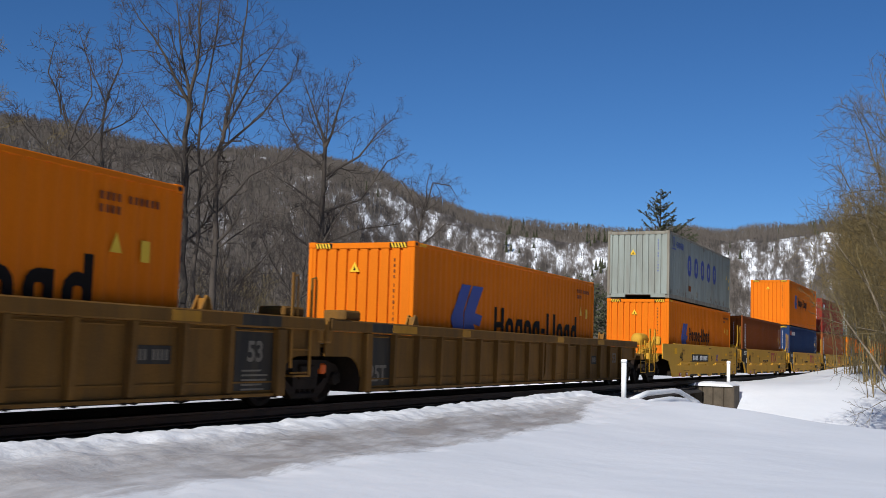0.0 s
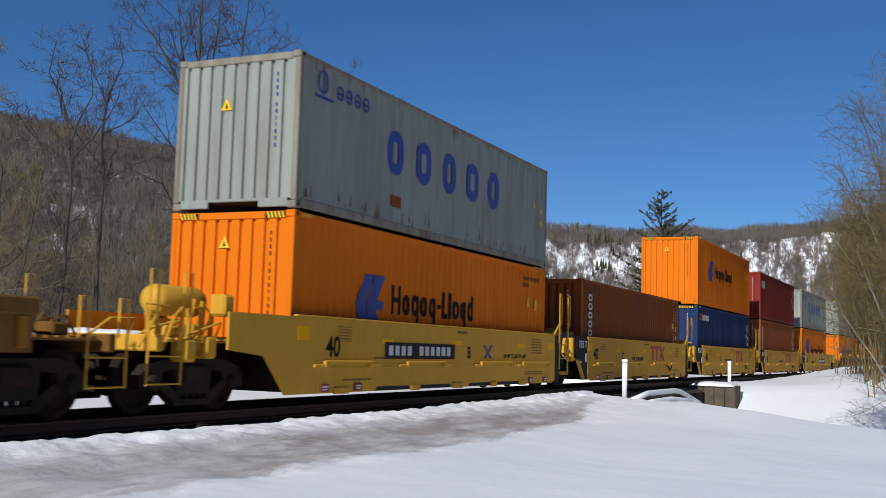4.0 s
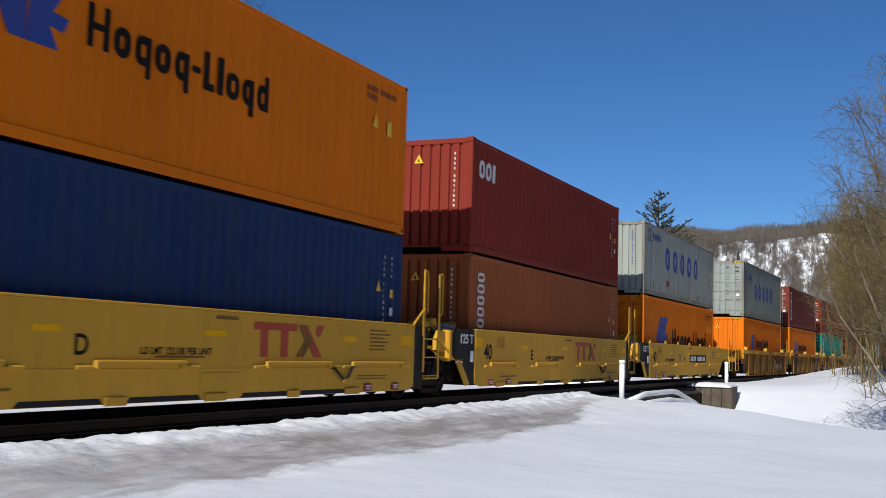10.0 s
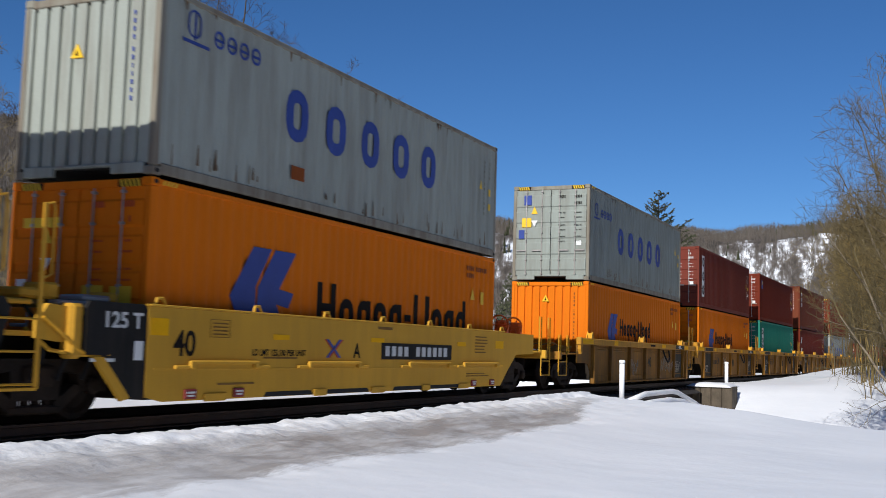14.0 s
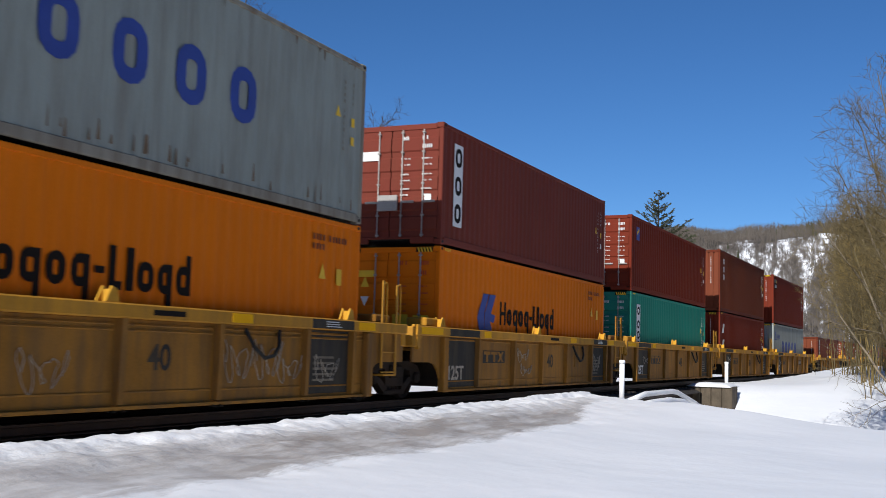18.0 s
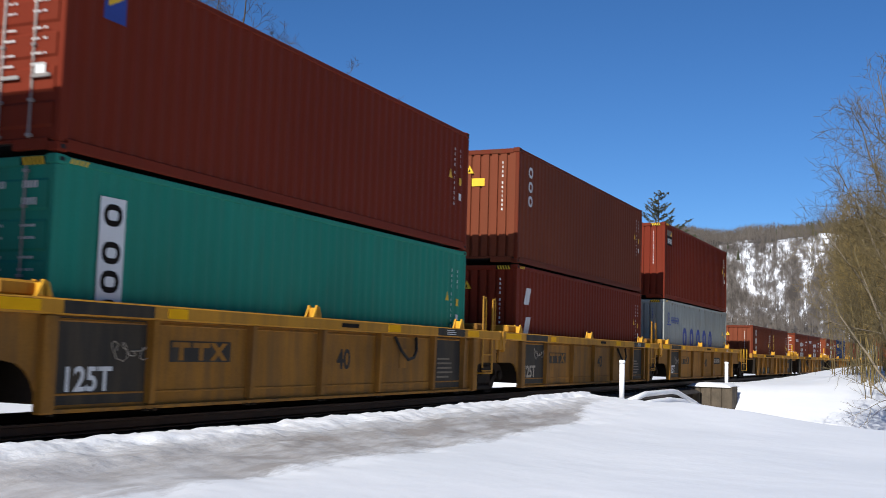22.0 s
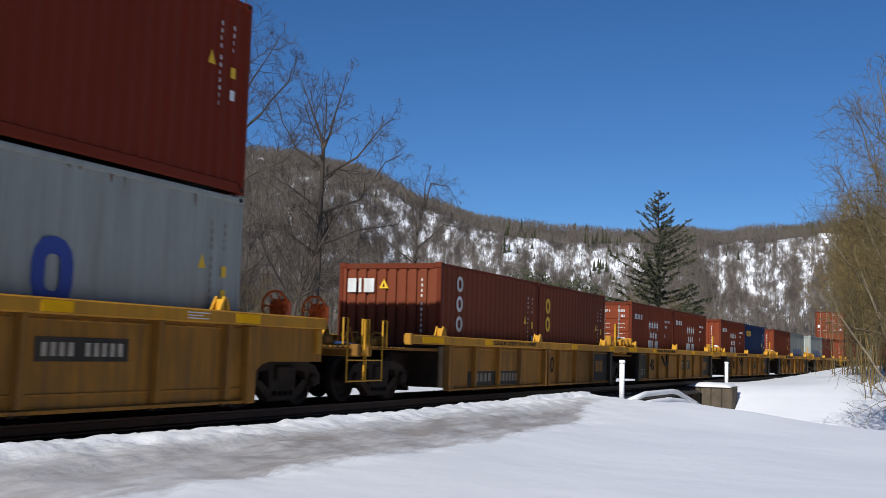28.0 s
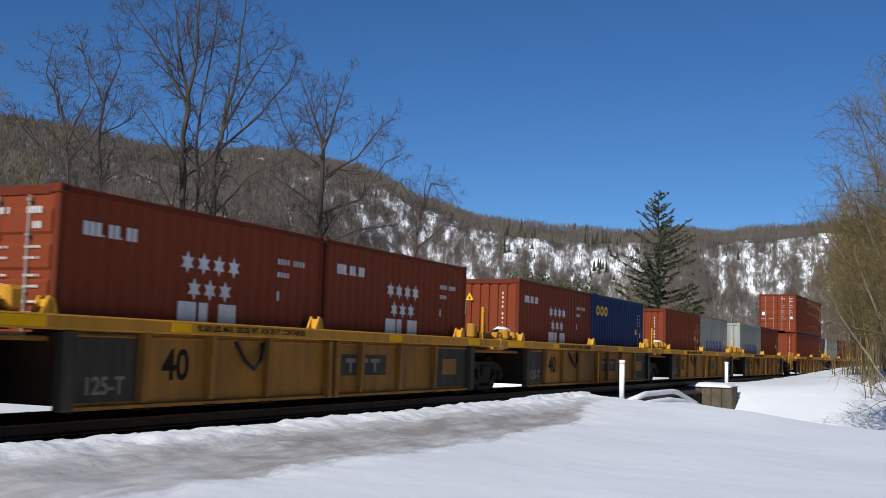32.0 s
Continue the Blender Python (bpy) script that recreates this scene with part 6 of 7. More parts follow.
    tagged(part("stencil_box", s, TANINK, car), kind="stuff")
    for a, b, z0, z1 in ((-6.3, -5.95, 1.06, 1.28), (-3.5, -3.05, 1.06, 1.14), (3.4, 3.85, 1.07, 1.16), (5.55, 6.05, 1.05, 1.22), (-0.4, 0.1, 1.08, 1.16)):
        part("reflector", Shape().box(a, b, n - 0.004, n, z0, z1, 0.001), REFLECT, car, "yellow reflective patch")
    if letter in "BA":
        s, q = Shape(), -0.87 if letter == "B" else -4.1
        for p0, p1 in (((q + 2.2, 0.80), (q + 2.62, 1.1)), ((q + 2.62, 0.80), (q + 2.2, 1.1))):
            s.prism([(p0[0] - 0.04, p0[1]), (p0[0] + 0.04, p0[1]), (p1[0] + 0.04, p1[1]), (p1[0] - 0.04, p1[1])], "y", n - 0.005, n)
        part("crossed_mark", s, MARKBLUE, car, "crossed red and blue route mark")
        s = Shape()
        for a, b in ((q + 2.2, q + 2.62), (q + 2.62, q + 2.2)):
            d = 0.075 if b > a else -0.075
            s.prism([(a + d - 0.025, 0.80), (a + d + 0.025, 0.80), (b + d + 0.025, 1.1), (b + d - 0.025, 1.1)], "y", n - 0.004, n)
        part("mark_stripe", s, MARKRED, car, "red stripes of the route mark")
    # ends
    if front == "joint":
        for k in (-1, 1):
            part("end_plate", shared_mesh(("end_plate", k), lambda s: s.prism([(-7.40, 1.36), (-7.34, 1.44), (-6.42, 1.44), (-6.36, 1.38), (-6.36, 0.26), (-6.7, 0.26), (-7.15, 0.80), (-7.40, 0.80)], "y", k * 1.40, k * 1.49), BLACK), BLACK, car, "black end plate with white figures")
            part("brace", shared_mesh(("brace", k), lambda s: s.prism([(-7.30, 0.78), (-7.12, 0.78), (-6.62, 0.28), (-6.78, 0.24)], "y", k * 1.45, k * 1.5), TAN), TAN, car)
        write("125 T", 0.27, MARKWHITE, car, -6.80, -1.493, 1.22, "capacity", 1.12)
        part("sticker", Shape().box(-6.58, -6.42, -1.496, -1.491, 0.74, 0.98, 0.001), STICKER, car, "white notice")
        stencil_lines(car, MARKWHITE, -7.1, 0.74, 0.5, 0.04, 1, seed, -1.491)
        deck(car, -7.7, -6.3, TAN)
        bogie(car, -7.75)
        s = Shape().box(-7.62, -7.42, -1.45, -1.25, 0.75, 1.4, 0.04)
        part("end_casting", s, YELLOW, car)
        part("lever_plate", Shape().prism([(-8.05, 0.98), (-7.65, 0.94), (-7.62, 1.36), (-7.9, 1.38), (-8.05, 1.2)], "y", -1.36, -1.28), TAN, car, "tan lever plate over the joint")
        part("lever", Shape().tube([(-8.0, -1.38, 1.22), (-7.75, -1.42, 1.05), (-7.5, -1.44, 0.86), (-7.35, -1.46, 0.8)], 0.022, 6), YELLOW, car, "yellow release lever")
        for q, w, h in ((-8.1, 0.3, 0.12), (-7.7, 0.22, 0.2), (-7.1, 0.5, 0.09), (-6.62, 0.16, 0.14)):
            part("valve_box", Shape().box(q, q + w, -1.1, -0.7, 1.44, 1.44 + h, 0.03), TAN if w < 0.4 else ROD, car)
        for q in (-8.0, -7.6, -7.2):
            part("air_hose", Shape().tube([(q, -1.0, 1.42), (q + 0.1, -1.15, 1.2), (q + 0.15, -1.25, 0.8), (q + 0.05, -1.2, 0.5)], 0.028, 6), DARKGAP, car, "black rubber air hose")
        part("hose", Shape().tube([(-8.0, -1.1, 1.1), (-7.8, -1.3, 0.85), (-7.5, -1.42, 0.8), (-7.0, -1.47, 0.8)], 0.025, 6), TAN, car)
        part("walkway", Shape().box(-7.6, -6.5, -1.2, 0.9, 1.38, 1.44, 0.02), ROD, car, "grey snow-dusted walkway plate")
    else:
        car_end(car, -8.1, -1, TAN, drum=True, seed=seed)
        bogie(car, -8.3)
        deck(car, -8.1, -6.3, TAN)
    if rear == "joint":
        for k in (-1, 1):
            part("end_plate", shared_mesh(("rear_plate", k), lambda s: s.prism([(6.15, 0.22), (6.6, 0.22), (6.75, 0.6), (6.95, 1.3), (6.85, 1.42), (6.15, 1.42)], "y", k * 1.36, k * 1.44), BLACK), BLACK, car, "black recessed end plate")
        deck(car, 6.3, 7.7, TAN)
        post_ladder(car, 6.64, 0.42, 2.55, 0.7, YELLOW)
        part("grab_iron", Shape().tube([(6.15, -1.46, 1.42), (6.2, -1.48, 1.50), (6.62, -1.48, 1.78)], 0.022, 5), YELLOW, car)
        part("walkway", Shape().box(6.35, 7.5, -1.2, 1.0, 1.36, 1.42, 0.02), TAN, car)
    else:
        car_end(car, 8.0, 1, TAN, wheel=True, seed=seed)
        bogie(car, 7.5)
        deck(car, 6.3, 8.1, TAN)
    return car


def rib_unit(label, style, front, rear, seed, number="40"):
    """A well unit with upright ribs on its sides and a heavy top chord."""
    r = random.Random(seed)
    car = thing("well_car_unit", label, "railcar", "well cars of the train")
    xa, xb, z0, z1, ztop, reach = {"rib40": (-6.3, 6.05, 0.16, 1.25, 1.44, 7.7), "rib20": (-6.1, 5.85, 0.175, 1.08, 1.26, 8.0), "brown": (-8.35, 8.25, 0.235, 1.22, 1.42, 9.7)}[style]
    body, chord = (BROWNCAR, BROWNCAR) if style == "brown" else (BUFF, CHORD)
    ribs = {"rib40": [-4.5, -2.3, -0.3, 1.7, 4.0, 5.5], "rib20": [-4.75, -3.35, -1.95, 0.95, 2.45, 4.0],
            "brown": [-7.32 + 1.02 * i for i in range(15)]}[style]
    dark = {"rib40": ([(-6.15, -4.57)] if front == "joint" else []) + ([(4.07, 5.43)] if rear == "joint" else []), "rib20": [(-6.0, -4.82)] if front == "joint" else [], "brown": [(-8.28, -7.36)] + ([(7.17, 8.18)] if rear == "joint" else [])}[style]
    if style == "rib20":
        dark.append((4.07, 5.78))
    fa = -reach if front == "joint" else (-7.7 if style == "rib40" else -8.05)
    fb = reach - 0.2 if rear == "joint" else (10.1 if style == "brown" else 8.15)
    for k in (-1, 1):
        lo, hi = sorted((k * 1.385, k * 1.41))
        part("side_sheet", shared_mesh(("rib_sheet", k, style), lambda s: s.box(xa, xb, lo, hi, z0, z1, 0.004), body), body, car)
        lo2, hi2 = sorted((k * 1.38, k * 1.525))
        part("top_chord", shared_mesh(("top_chord", k, style, fa, fb), lambda s: s.box(fa, fb, lo2, hi2, z1 + 0.002, ztop, 0.02), chord), chord, car)
        part("bottom_flange", shared_mesh(("bottom_flange", k, style), lambda s: s.box(xa, xb, min(k * 1.38, k * 1.47), max(k * 1.38, k * 1.47), z0 - 0.03, z0 + 0.02, 0.008), body), body, car)
        for x in ribs:
            part("rib", shared_mesh(("rib", k, style, x), lambda s: s.prism([(k * 1.41, z0 + 0.04), (k * 1.50, z0 + 0.04), (k * 1.52, z1), (k * 1.41, z1)], "x", x - 0.05, x + 0.05), body), body, car)
        for x in ((xa, xb) if style != "rib20" else (xa, -0.18, 0.06, xb)):
            coat = DARKPANEL if style == "rib20" and (x == xb or (x == xa and front == "joint")) else body
            part("post", shared_mesh(("post", k, style, x), lambda s: s.box(x - (0.11 if abs(x) > 1 else 0.06), x + (0.11 if abs(x) > 1 else 0.06), min(k * 1.38, k * 1.53), max(k * 1.38, k * 1.53), z0 - 0.03, z1, 0.02), coat), coat, car)
        xs = sorted(ribs + [xa, xb])
        for i in range(len(xs) - 1):
            a, b = xs[i] + 0.12, xs[i + 1] - 0.12
            lines = (z1 - 0.065, z1 - 0.135) if style == "rib40" and front == "end" else (z1 - 0.05,)
            part("stiffener", shared_mesh(("stiffener", k, style, i, len(lines)), lambda s: [s.tube([(a, k * 1.415, z), (b, k * 1.415, z)], 0.02, 5) for z in lines], body), body, car)
            if style != "rib20":
                part("crease", shared_mesh(("crease", k, style, i), lambda s: s.box(a - 0.03, b + 0.03, min(k * 1.41, k * 1.425), max(k * 1.41, k * 1.425), z0 + 0.17, z0 + 0.195, 0.004), body), body, car)
            for x in (a - 0.03, b + 0.03):
                part("tie_bolt", shared_mesh(("tie_bolt", k, style, x), lambda s: s.box(x - 0.03, x + 0.03, min(k * 1.43, k * 1.5), max(k * 1.43, k * 1.5), z0 - 0.055, z0 - 0.03, 0.006), STEEL), STEEL, car)
        if style == "brown":
            part("centre_post", shared_mesh(("centre_post", k), lambda s: s.prism([(1.16, z1), (1.44, z1), (1.44, z0 + 0.3), (1.6, z0 + 0.04), (1.0, z0 + 0.04), (1.16, z0 + 0.3)], "y", k * 1.41, k * 1.46), body), body, car, "flared centre post")
        for a, b in dark:
            part("lettering_panel", shared_mesh(("dark_panel", k, style, a), lambda s: s.box(a, b, min(k * 1.411, k * 1.417), max(k * 1.411, k * 1.417), z0 + 0.06, z1 - 0.01, 0.002), DARKPANEL), DARKPANEL, car, "dark grey lettering panel")
            if style == "rib20":
                continue
            part("chord_panel", shared_mesh(("chord_panel", k, style, a), lambda s: s.box(a, b, min(k * 1.525, k * 1.529), max(k * 1.525, k * 1.529), z1 + 0.02, ztop - 0.02, 0.002), DARKPANEL), DARKPANEL, car)
        # wheel arches past the well
        for e, xe, lim, how in ((-1, xa, fa, front), (1, xb, fb, rear)):
            if style == "rib20":
                continue
            m = abs(lim) - abs(xe)
            pts = [(e * (abs(xe) - 0.05), z0)] + [(e * (abs(xe) + 0.08 + min(0.5, m * 0.75) * (1 - math.cos(q))), z0 + 0.05 + 0.52 * math.sin(q)) for q in (0.0, 0.3, 0.6, 0.9, 1.2, 1.57)] + [(e * abs(lim), z0 + 0.57), (e * abs(lim), z1), (e * (abs(xe) - 0.05), z1)]
            part("wheel_arch", shared_mesh(("arch", k, style, e, lim), lambda s: s.prism(pts, "y", k * 1.39, k * 1.43), body), body, car)
        for x in ((-6.4, -0.5, 5.4) if style != "brown" else (-6.45, 6.4)):
            part("guide_bracket", shared_mesh(("bracket", k, style, x), lambda s: (s.prism([(x - 0.13, ztop), (x + 0.13, ztop), (x + 0.06, ztop + 0.17), (x - 0.02, ztop + 0.2)], "y", k * 1.30, k * 1.33), s.prism([(x - 0.13, ztop), (x + 0.13, ztop), (x + 0.06, ztop + 0.17), (x - 0.02, ztop + 0.2)], "y", k * 1.44, k * 1.47), s.box(x - 0.02, x + 0.05, min(k * 1.3, k * 1.47), max(k * 1.3, k * 1.47), ztop, ztop + 0.16, 0.01)), YELLOW if style != "brown" else BUFF), YELLOW if style != "brown" else BUFF, car, "upright container guide bracket")
    n = -1.527
    for a, b in ((-7.5, -6.5), (-4.3, -3.9), (1.9, 2.4), (5.6, 6.2)):
        part("reflector", Shape().box(a, b, n - 0.004, n, z1 + 0.03, ztop - 0.03, 0.001), REFLECT if style != "brown" else CHORD, car, "worn yellow chord patch")
    if style == "rib20":
        write("92,500 LBS. MAX. GROSS WT. FOR 20 FT. CONTAINER", 0.115, MARKBLACK, car, -2.4, n, (z1 + ztop) / 2, "load_limit")
    elif style == "rib40":
        stencil_lines(car, MARKBLACK, 0.6, (z1 + ztop) / 2, 0.8, 0.07, 1, seed, n)
        stencil_lines(car, MARKWHITE, 4.75, (z1 + ztop) / 2, 0.5, 0.09, 3, seed, n - 0.003)
    m = -1.418
    big = MARKGREY
    if style == "rib40":
        if front == "joint":
            write("125T", 0.40, MARKWHITE if seed % 2 else SCRAWL, car, -5.6, m, 0.50, "capacity")
        write(number, 0.46, DARKPANEL, car, 0.5, -1.413, 0.76, "number")
        if rear == "joint":
            stencil_lines(car, MARKGREY, 4.7, 0.62, 0.8, 0.4, 5, seed, m)
        if rear == "end":
            part("number_plate", Shape().box(1.95, 3.5, -1.416, -1.411, 0.72, 1.0, 0.002), DARKPANEL, car, "dark number plate with pale bars")
            s = Shape()
            for i in range(10):
                if i != 4:
                    s.box(2.05 + i * 0.14, 2.13 + i * 0.14, -1.421, -1.416, 0.78, 0.94, 0.001)
            tagged(part("number_lettering", s, SCRAWL, car), kind="stuff")
        else:
            part("cable", Shape().tube([(2.35, -1.44, 1.2), (2.5, -1.5, 0.95), (2.75, -1.53, 0.78), (3.0, -1.52, 0.82), (3.15, -1.5, 0.95), (3.25, -1.44, 1.2)], 0.03, 6), DARKGAP, car, "sagging black cable")
            part("bracket_plate", Shape().box(2.6, 2.9, -1.42, -1.41, 0.62, 0.98, 0.004), BUFF, car)
        if front == "joint":
            part("logo_panel", Shape().box(-4.1, -2.75, -1.414, -1.411, 0.72, 1.0, 0.002), DARKPANEL, car, "dark faded logo panel")
            s = Shape()
            for a in (-4.05, -3.62):
                s.box(a, a + 0.38, -1.419, -1.414, 0.91, 0.98, 0.001)
                s.box(a + 0.14, a + 0.24, -1.419, -1.414, 0.74, 0.91, 0.001)
            for a, b in ((-3.18, -2.9), (-2.9, -3.18)):
                s.prism([(a - 0.05, 0.74), (a + 0.06, 0.74), (b + 0.06, 0.98), (b - 0.05, 0.98)], "y", -1.419 - 0.002 * (a > b), -1.414)
            tagged(part("logo", s, BUFF, car), kind="stuff")
        spots = {11: ((1.85, 0.72, 0.5), (2.6, 0.74, 0.5), (3.2, 0.62, 0.34), (4.35, 0.6, 0.34), (-1.9, 0.6, 0.4)), 12: ((-1.95, 0.9, 0.2), (-1.7, 0.55, 0.14), (4.3, 0.75, 0.4)), 14: ((-5.3, 0.95, 0.12),)}
        for x0, base, tall in spots.get(seed, ((-5.2, 0.85, 0.14),)):
            path = []
            for q in range(46):
                a = q * 0.62
                path.append((x0 + 0.017 * q + 0.1 * math.cos(a) * r.uniform(0.6, 1.1), -1.424, base + tall * 0.5 * math.sin(a * 0.8) + 0.1 * math.sin(a) * r.uniform(0.4, 1.0)))
            part("paint_scrawl", Shape().tube(path, 0.007, 4), SCRAWL, car, "pale chalky paint scrawl")
    elif style == "rib20":
        part("notice_panel", Shape().box(4.5, 5.2, -1.421, -1.417, 0.48, 0.80, 0.001), BUFF, car, "faded orange notice panel")
        if front == "joint":
            write("125-T", 0.3, MARKGREY, car, -5.4, m, 0.42, "capacity")
        write("40", 0.56, MARKBLACK, car, -4.05 if front == "joint" else 0.45, -1.413, 0.66, "number")
        if front == "joint":
            part("number_plate", Shape().box(0.35, 2.0, -1.414, -1.411, 0.5, 0.86, 0.002), DARKPANEL, car, "dark faded logo panel")
            s = Shape()
            for a in (0.5, 0.95, 1.4):
                s.box(a, a + 0.34, -1.42, -1.414, 0.72, 0.79, 0.001)
                s.box(a + 0.13, a + 0.21, -1.42, -1.414, 0.55, 0.72, 0.001)
            part("logo", s, MARKGREY, car)
        else:
            part("number_plate", Shape().box(-5.0, -1.65, -1.414, -1.411, z0 + 0.05, 0.54, 0.002), DARKPANEL, car, "dark number plate with pale bars")
            s = Shape()
            for i in range(4):
                s.box(-4.55 + i * 0.24, -4.40 + i * 0.24, -1.42, -1.414, 0.31, 0.49, 0.001)
            tagged(part("number_lettering", s, MARKGREY, car), kind="stuff")
            s = Shape()
            for i in range(6):
                s.box(-3.15 + i * 0.2, -3.03 + i * 0.2, -1.42, -1.415, 0.31, 0.49, 0.001)
            tagged(part("number_lettering", s, MARKGREY, car), kind="stuff")
        if front == "joint":
            part("cable", Shape().tube([(-2.75, -1.44, 1.0), (-2.6, -1.5, 0.75), (-2.4, -1.53, 0.62), (-2.2, -1.5, 0.75), (-2.05, -1.44, 1.0)], 0.03, 6), DARKGAP, car, "sagging black cable")
    else:
        write("25T", 0.4, MARKGREY, car, -7.85, m, 0.5, "capacity")
        write("53", 0.42, MARKGREY, car, 7.68, m, 0.85, "number")
        if front == "joint":
            part("valve", Shape().box(-9.3, -9.12, -1.12, -0.96, 0.5, 0.68, 0.03), ORANGEMARK, car, "sunlit orange valve")
        if rear == "joint":
            stencil_lines(car, MARKGREY, 7.7, 0.45, 0.7, 0.3, 5, seed, m)
        part("number_plate", Shape().box(4.9, 5.75, -1.416, -1.411, 0.68, 0.92, 0.002), DARKPANEL, car, "dark number plate with pale bars")
        s = Shape()
        for i in range(9):
            if i != 4:
                s.box(4.95 + i * 0.085, 5.0 + i * 0.085, -1.422, -1.416, 0.73, 0.87, 0.001)
        tagged(part("number_lettering", s, MARKGREY, car), kind="stuff")
    bulkheads(car, xa, xb, {"rib40": 0.25, "rib20": 0.22, "brown": 0.2}[style], body)
    ladder = CHORD if style != "brown" else BUFF
    s = Shape().box(fa - 0.02, fa + 0.12, -1.54, -1.40, ztop - 0.2, ztop + 0.02, 0.02)
    if style == "rib40":
        s.prism([(fa + 0.02, ztop - 0.2), (fa + 0.26, ztop - 0.2), (fa + 0.15, ztop - 0.28), (fa + 0.17, ztop - 0.42), (fa + 0.09, ztop - 0.46), (fa + 0.02, ztop - 0.32)], "y", -1.52, -1.42)
    part("end_bracket", s, ladder if style != "brown" else body, car, "cast bracket at the chord's end")
    if front == "joint":
        deck(car, fa, xa, body, 0.95)
        bogie(car, -reach - (0.05 if style != "rib20" else -0.1))
        part("end_beam", Shape().box(fa - 0.1, fa + 0.1, -1.5, 1.5, 1.02, ztop - 0.02, 0.03), ladder, car)
        part("lock_box", Shape().box(fa + 0.75, fa + 1.3, -1.35, -0.9, ztop, ztop + 0.18, 0.03), CHORD if style == "rib40" else body, car, "worn yellow lock box")
        if style == "rib20":
            part("snow_patch", snow_lump([(fa + 0.78, -1.32), (fa + 1.26, -1.32), (fa + 1.26, -0.94), (fa + 0.78, -0.94)], ztop + 0.182, 0.12), CAP, car, "lump of old snow", True)
            for q in (0.1, 0.55, 1.0):
                part("guide_casting", Shape().box(fa + q, fa + q + 0.25, -1.45, -1.1, ztop, ztop + r.uniform(0.14, 0.3), 0.05), CHORD, car, "yellow guide casting")
    else:
        car_end(car, fa, -1, body, wheel=False, z=0.98, seed=seed)
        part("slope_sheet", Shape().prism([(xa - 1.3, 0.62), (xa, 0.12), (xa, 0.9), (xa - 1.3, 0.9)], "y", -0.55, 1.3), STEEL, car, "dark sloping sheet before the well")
        deck(car, fa, xa, body, 0.95)
        bogie(car, fa - (0.4 if style == "rib20" else 0.1))
    if rear == "joint":
        deck(car, xb, fb, body, 0.95)
        if style != "rib20":
            post_ladder(car, reach - 1.15, 0.5, 2.2 if style == "rib40" else 2.1, 0.55, ladder, y=-1.48, rungs=3)
        else:
            s = Shape()
            s.box(xb + 0.3, xb + 0.55, -1.4, -1.2, ztop, ztop + 0.32, 0.04)
            part("guide_casting", s, CHORD, car, "yellow guide casting")
            part("handrail", Shape().tube([(xb + 0.8, -1.4, ztop - 0.2), (xb + 0.8, -1.4, ztop + 0.7), (xb + 0.98, -1.4, ztop + 0.7), (xb + 0.98, -1.4, ztop + 0.1)], 0.025, 5), YELLOW, car)
        part("end_beam", Shape().box(fb - 0.1, fb + 0.1, -1.45, 1.45, 1.02, ztop - 0.04, 0.03), ladder, car)
        part("lock_box", Shape().box(fb - 0.9, fb - 0.3, -1.3, -0.8, ztop, ztop + 0.16, 0.03), body, car)
    else:
        part("end_post", Shape().box(fb - 0.24, fb - 0.1, -1.5, -1.4, 0.86, z1, 0.015), ladder, car, "yellow post under the chord's end")
        car_end(car, fb - 0.05, 1, body, wheel=style == "rib40", z=0.98, seed=seed)
        deck(car, xb, fb, body, 0.95)
        bogie(car, 10.2 if style == "brown" else 7.55)
    return car


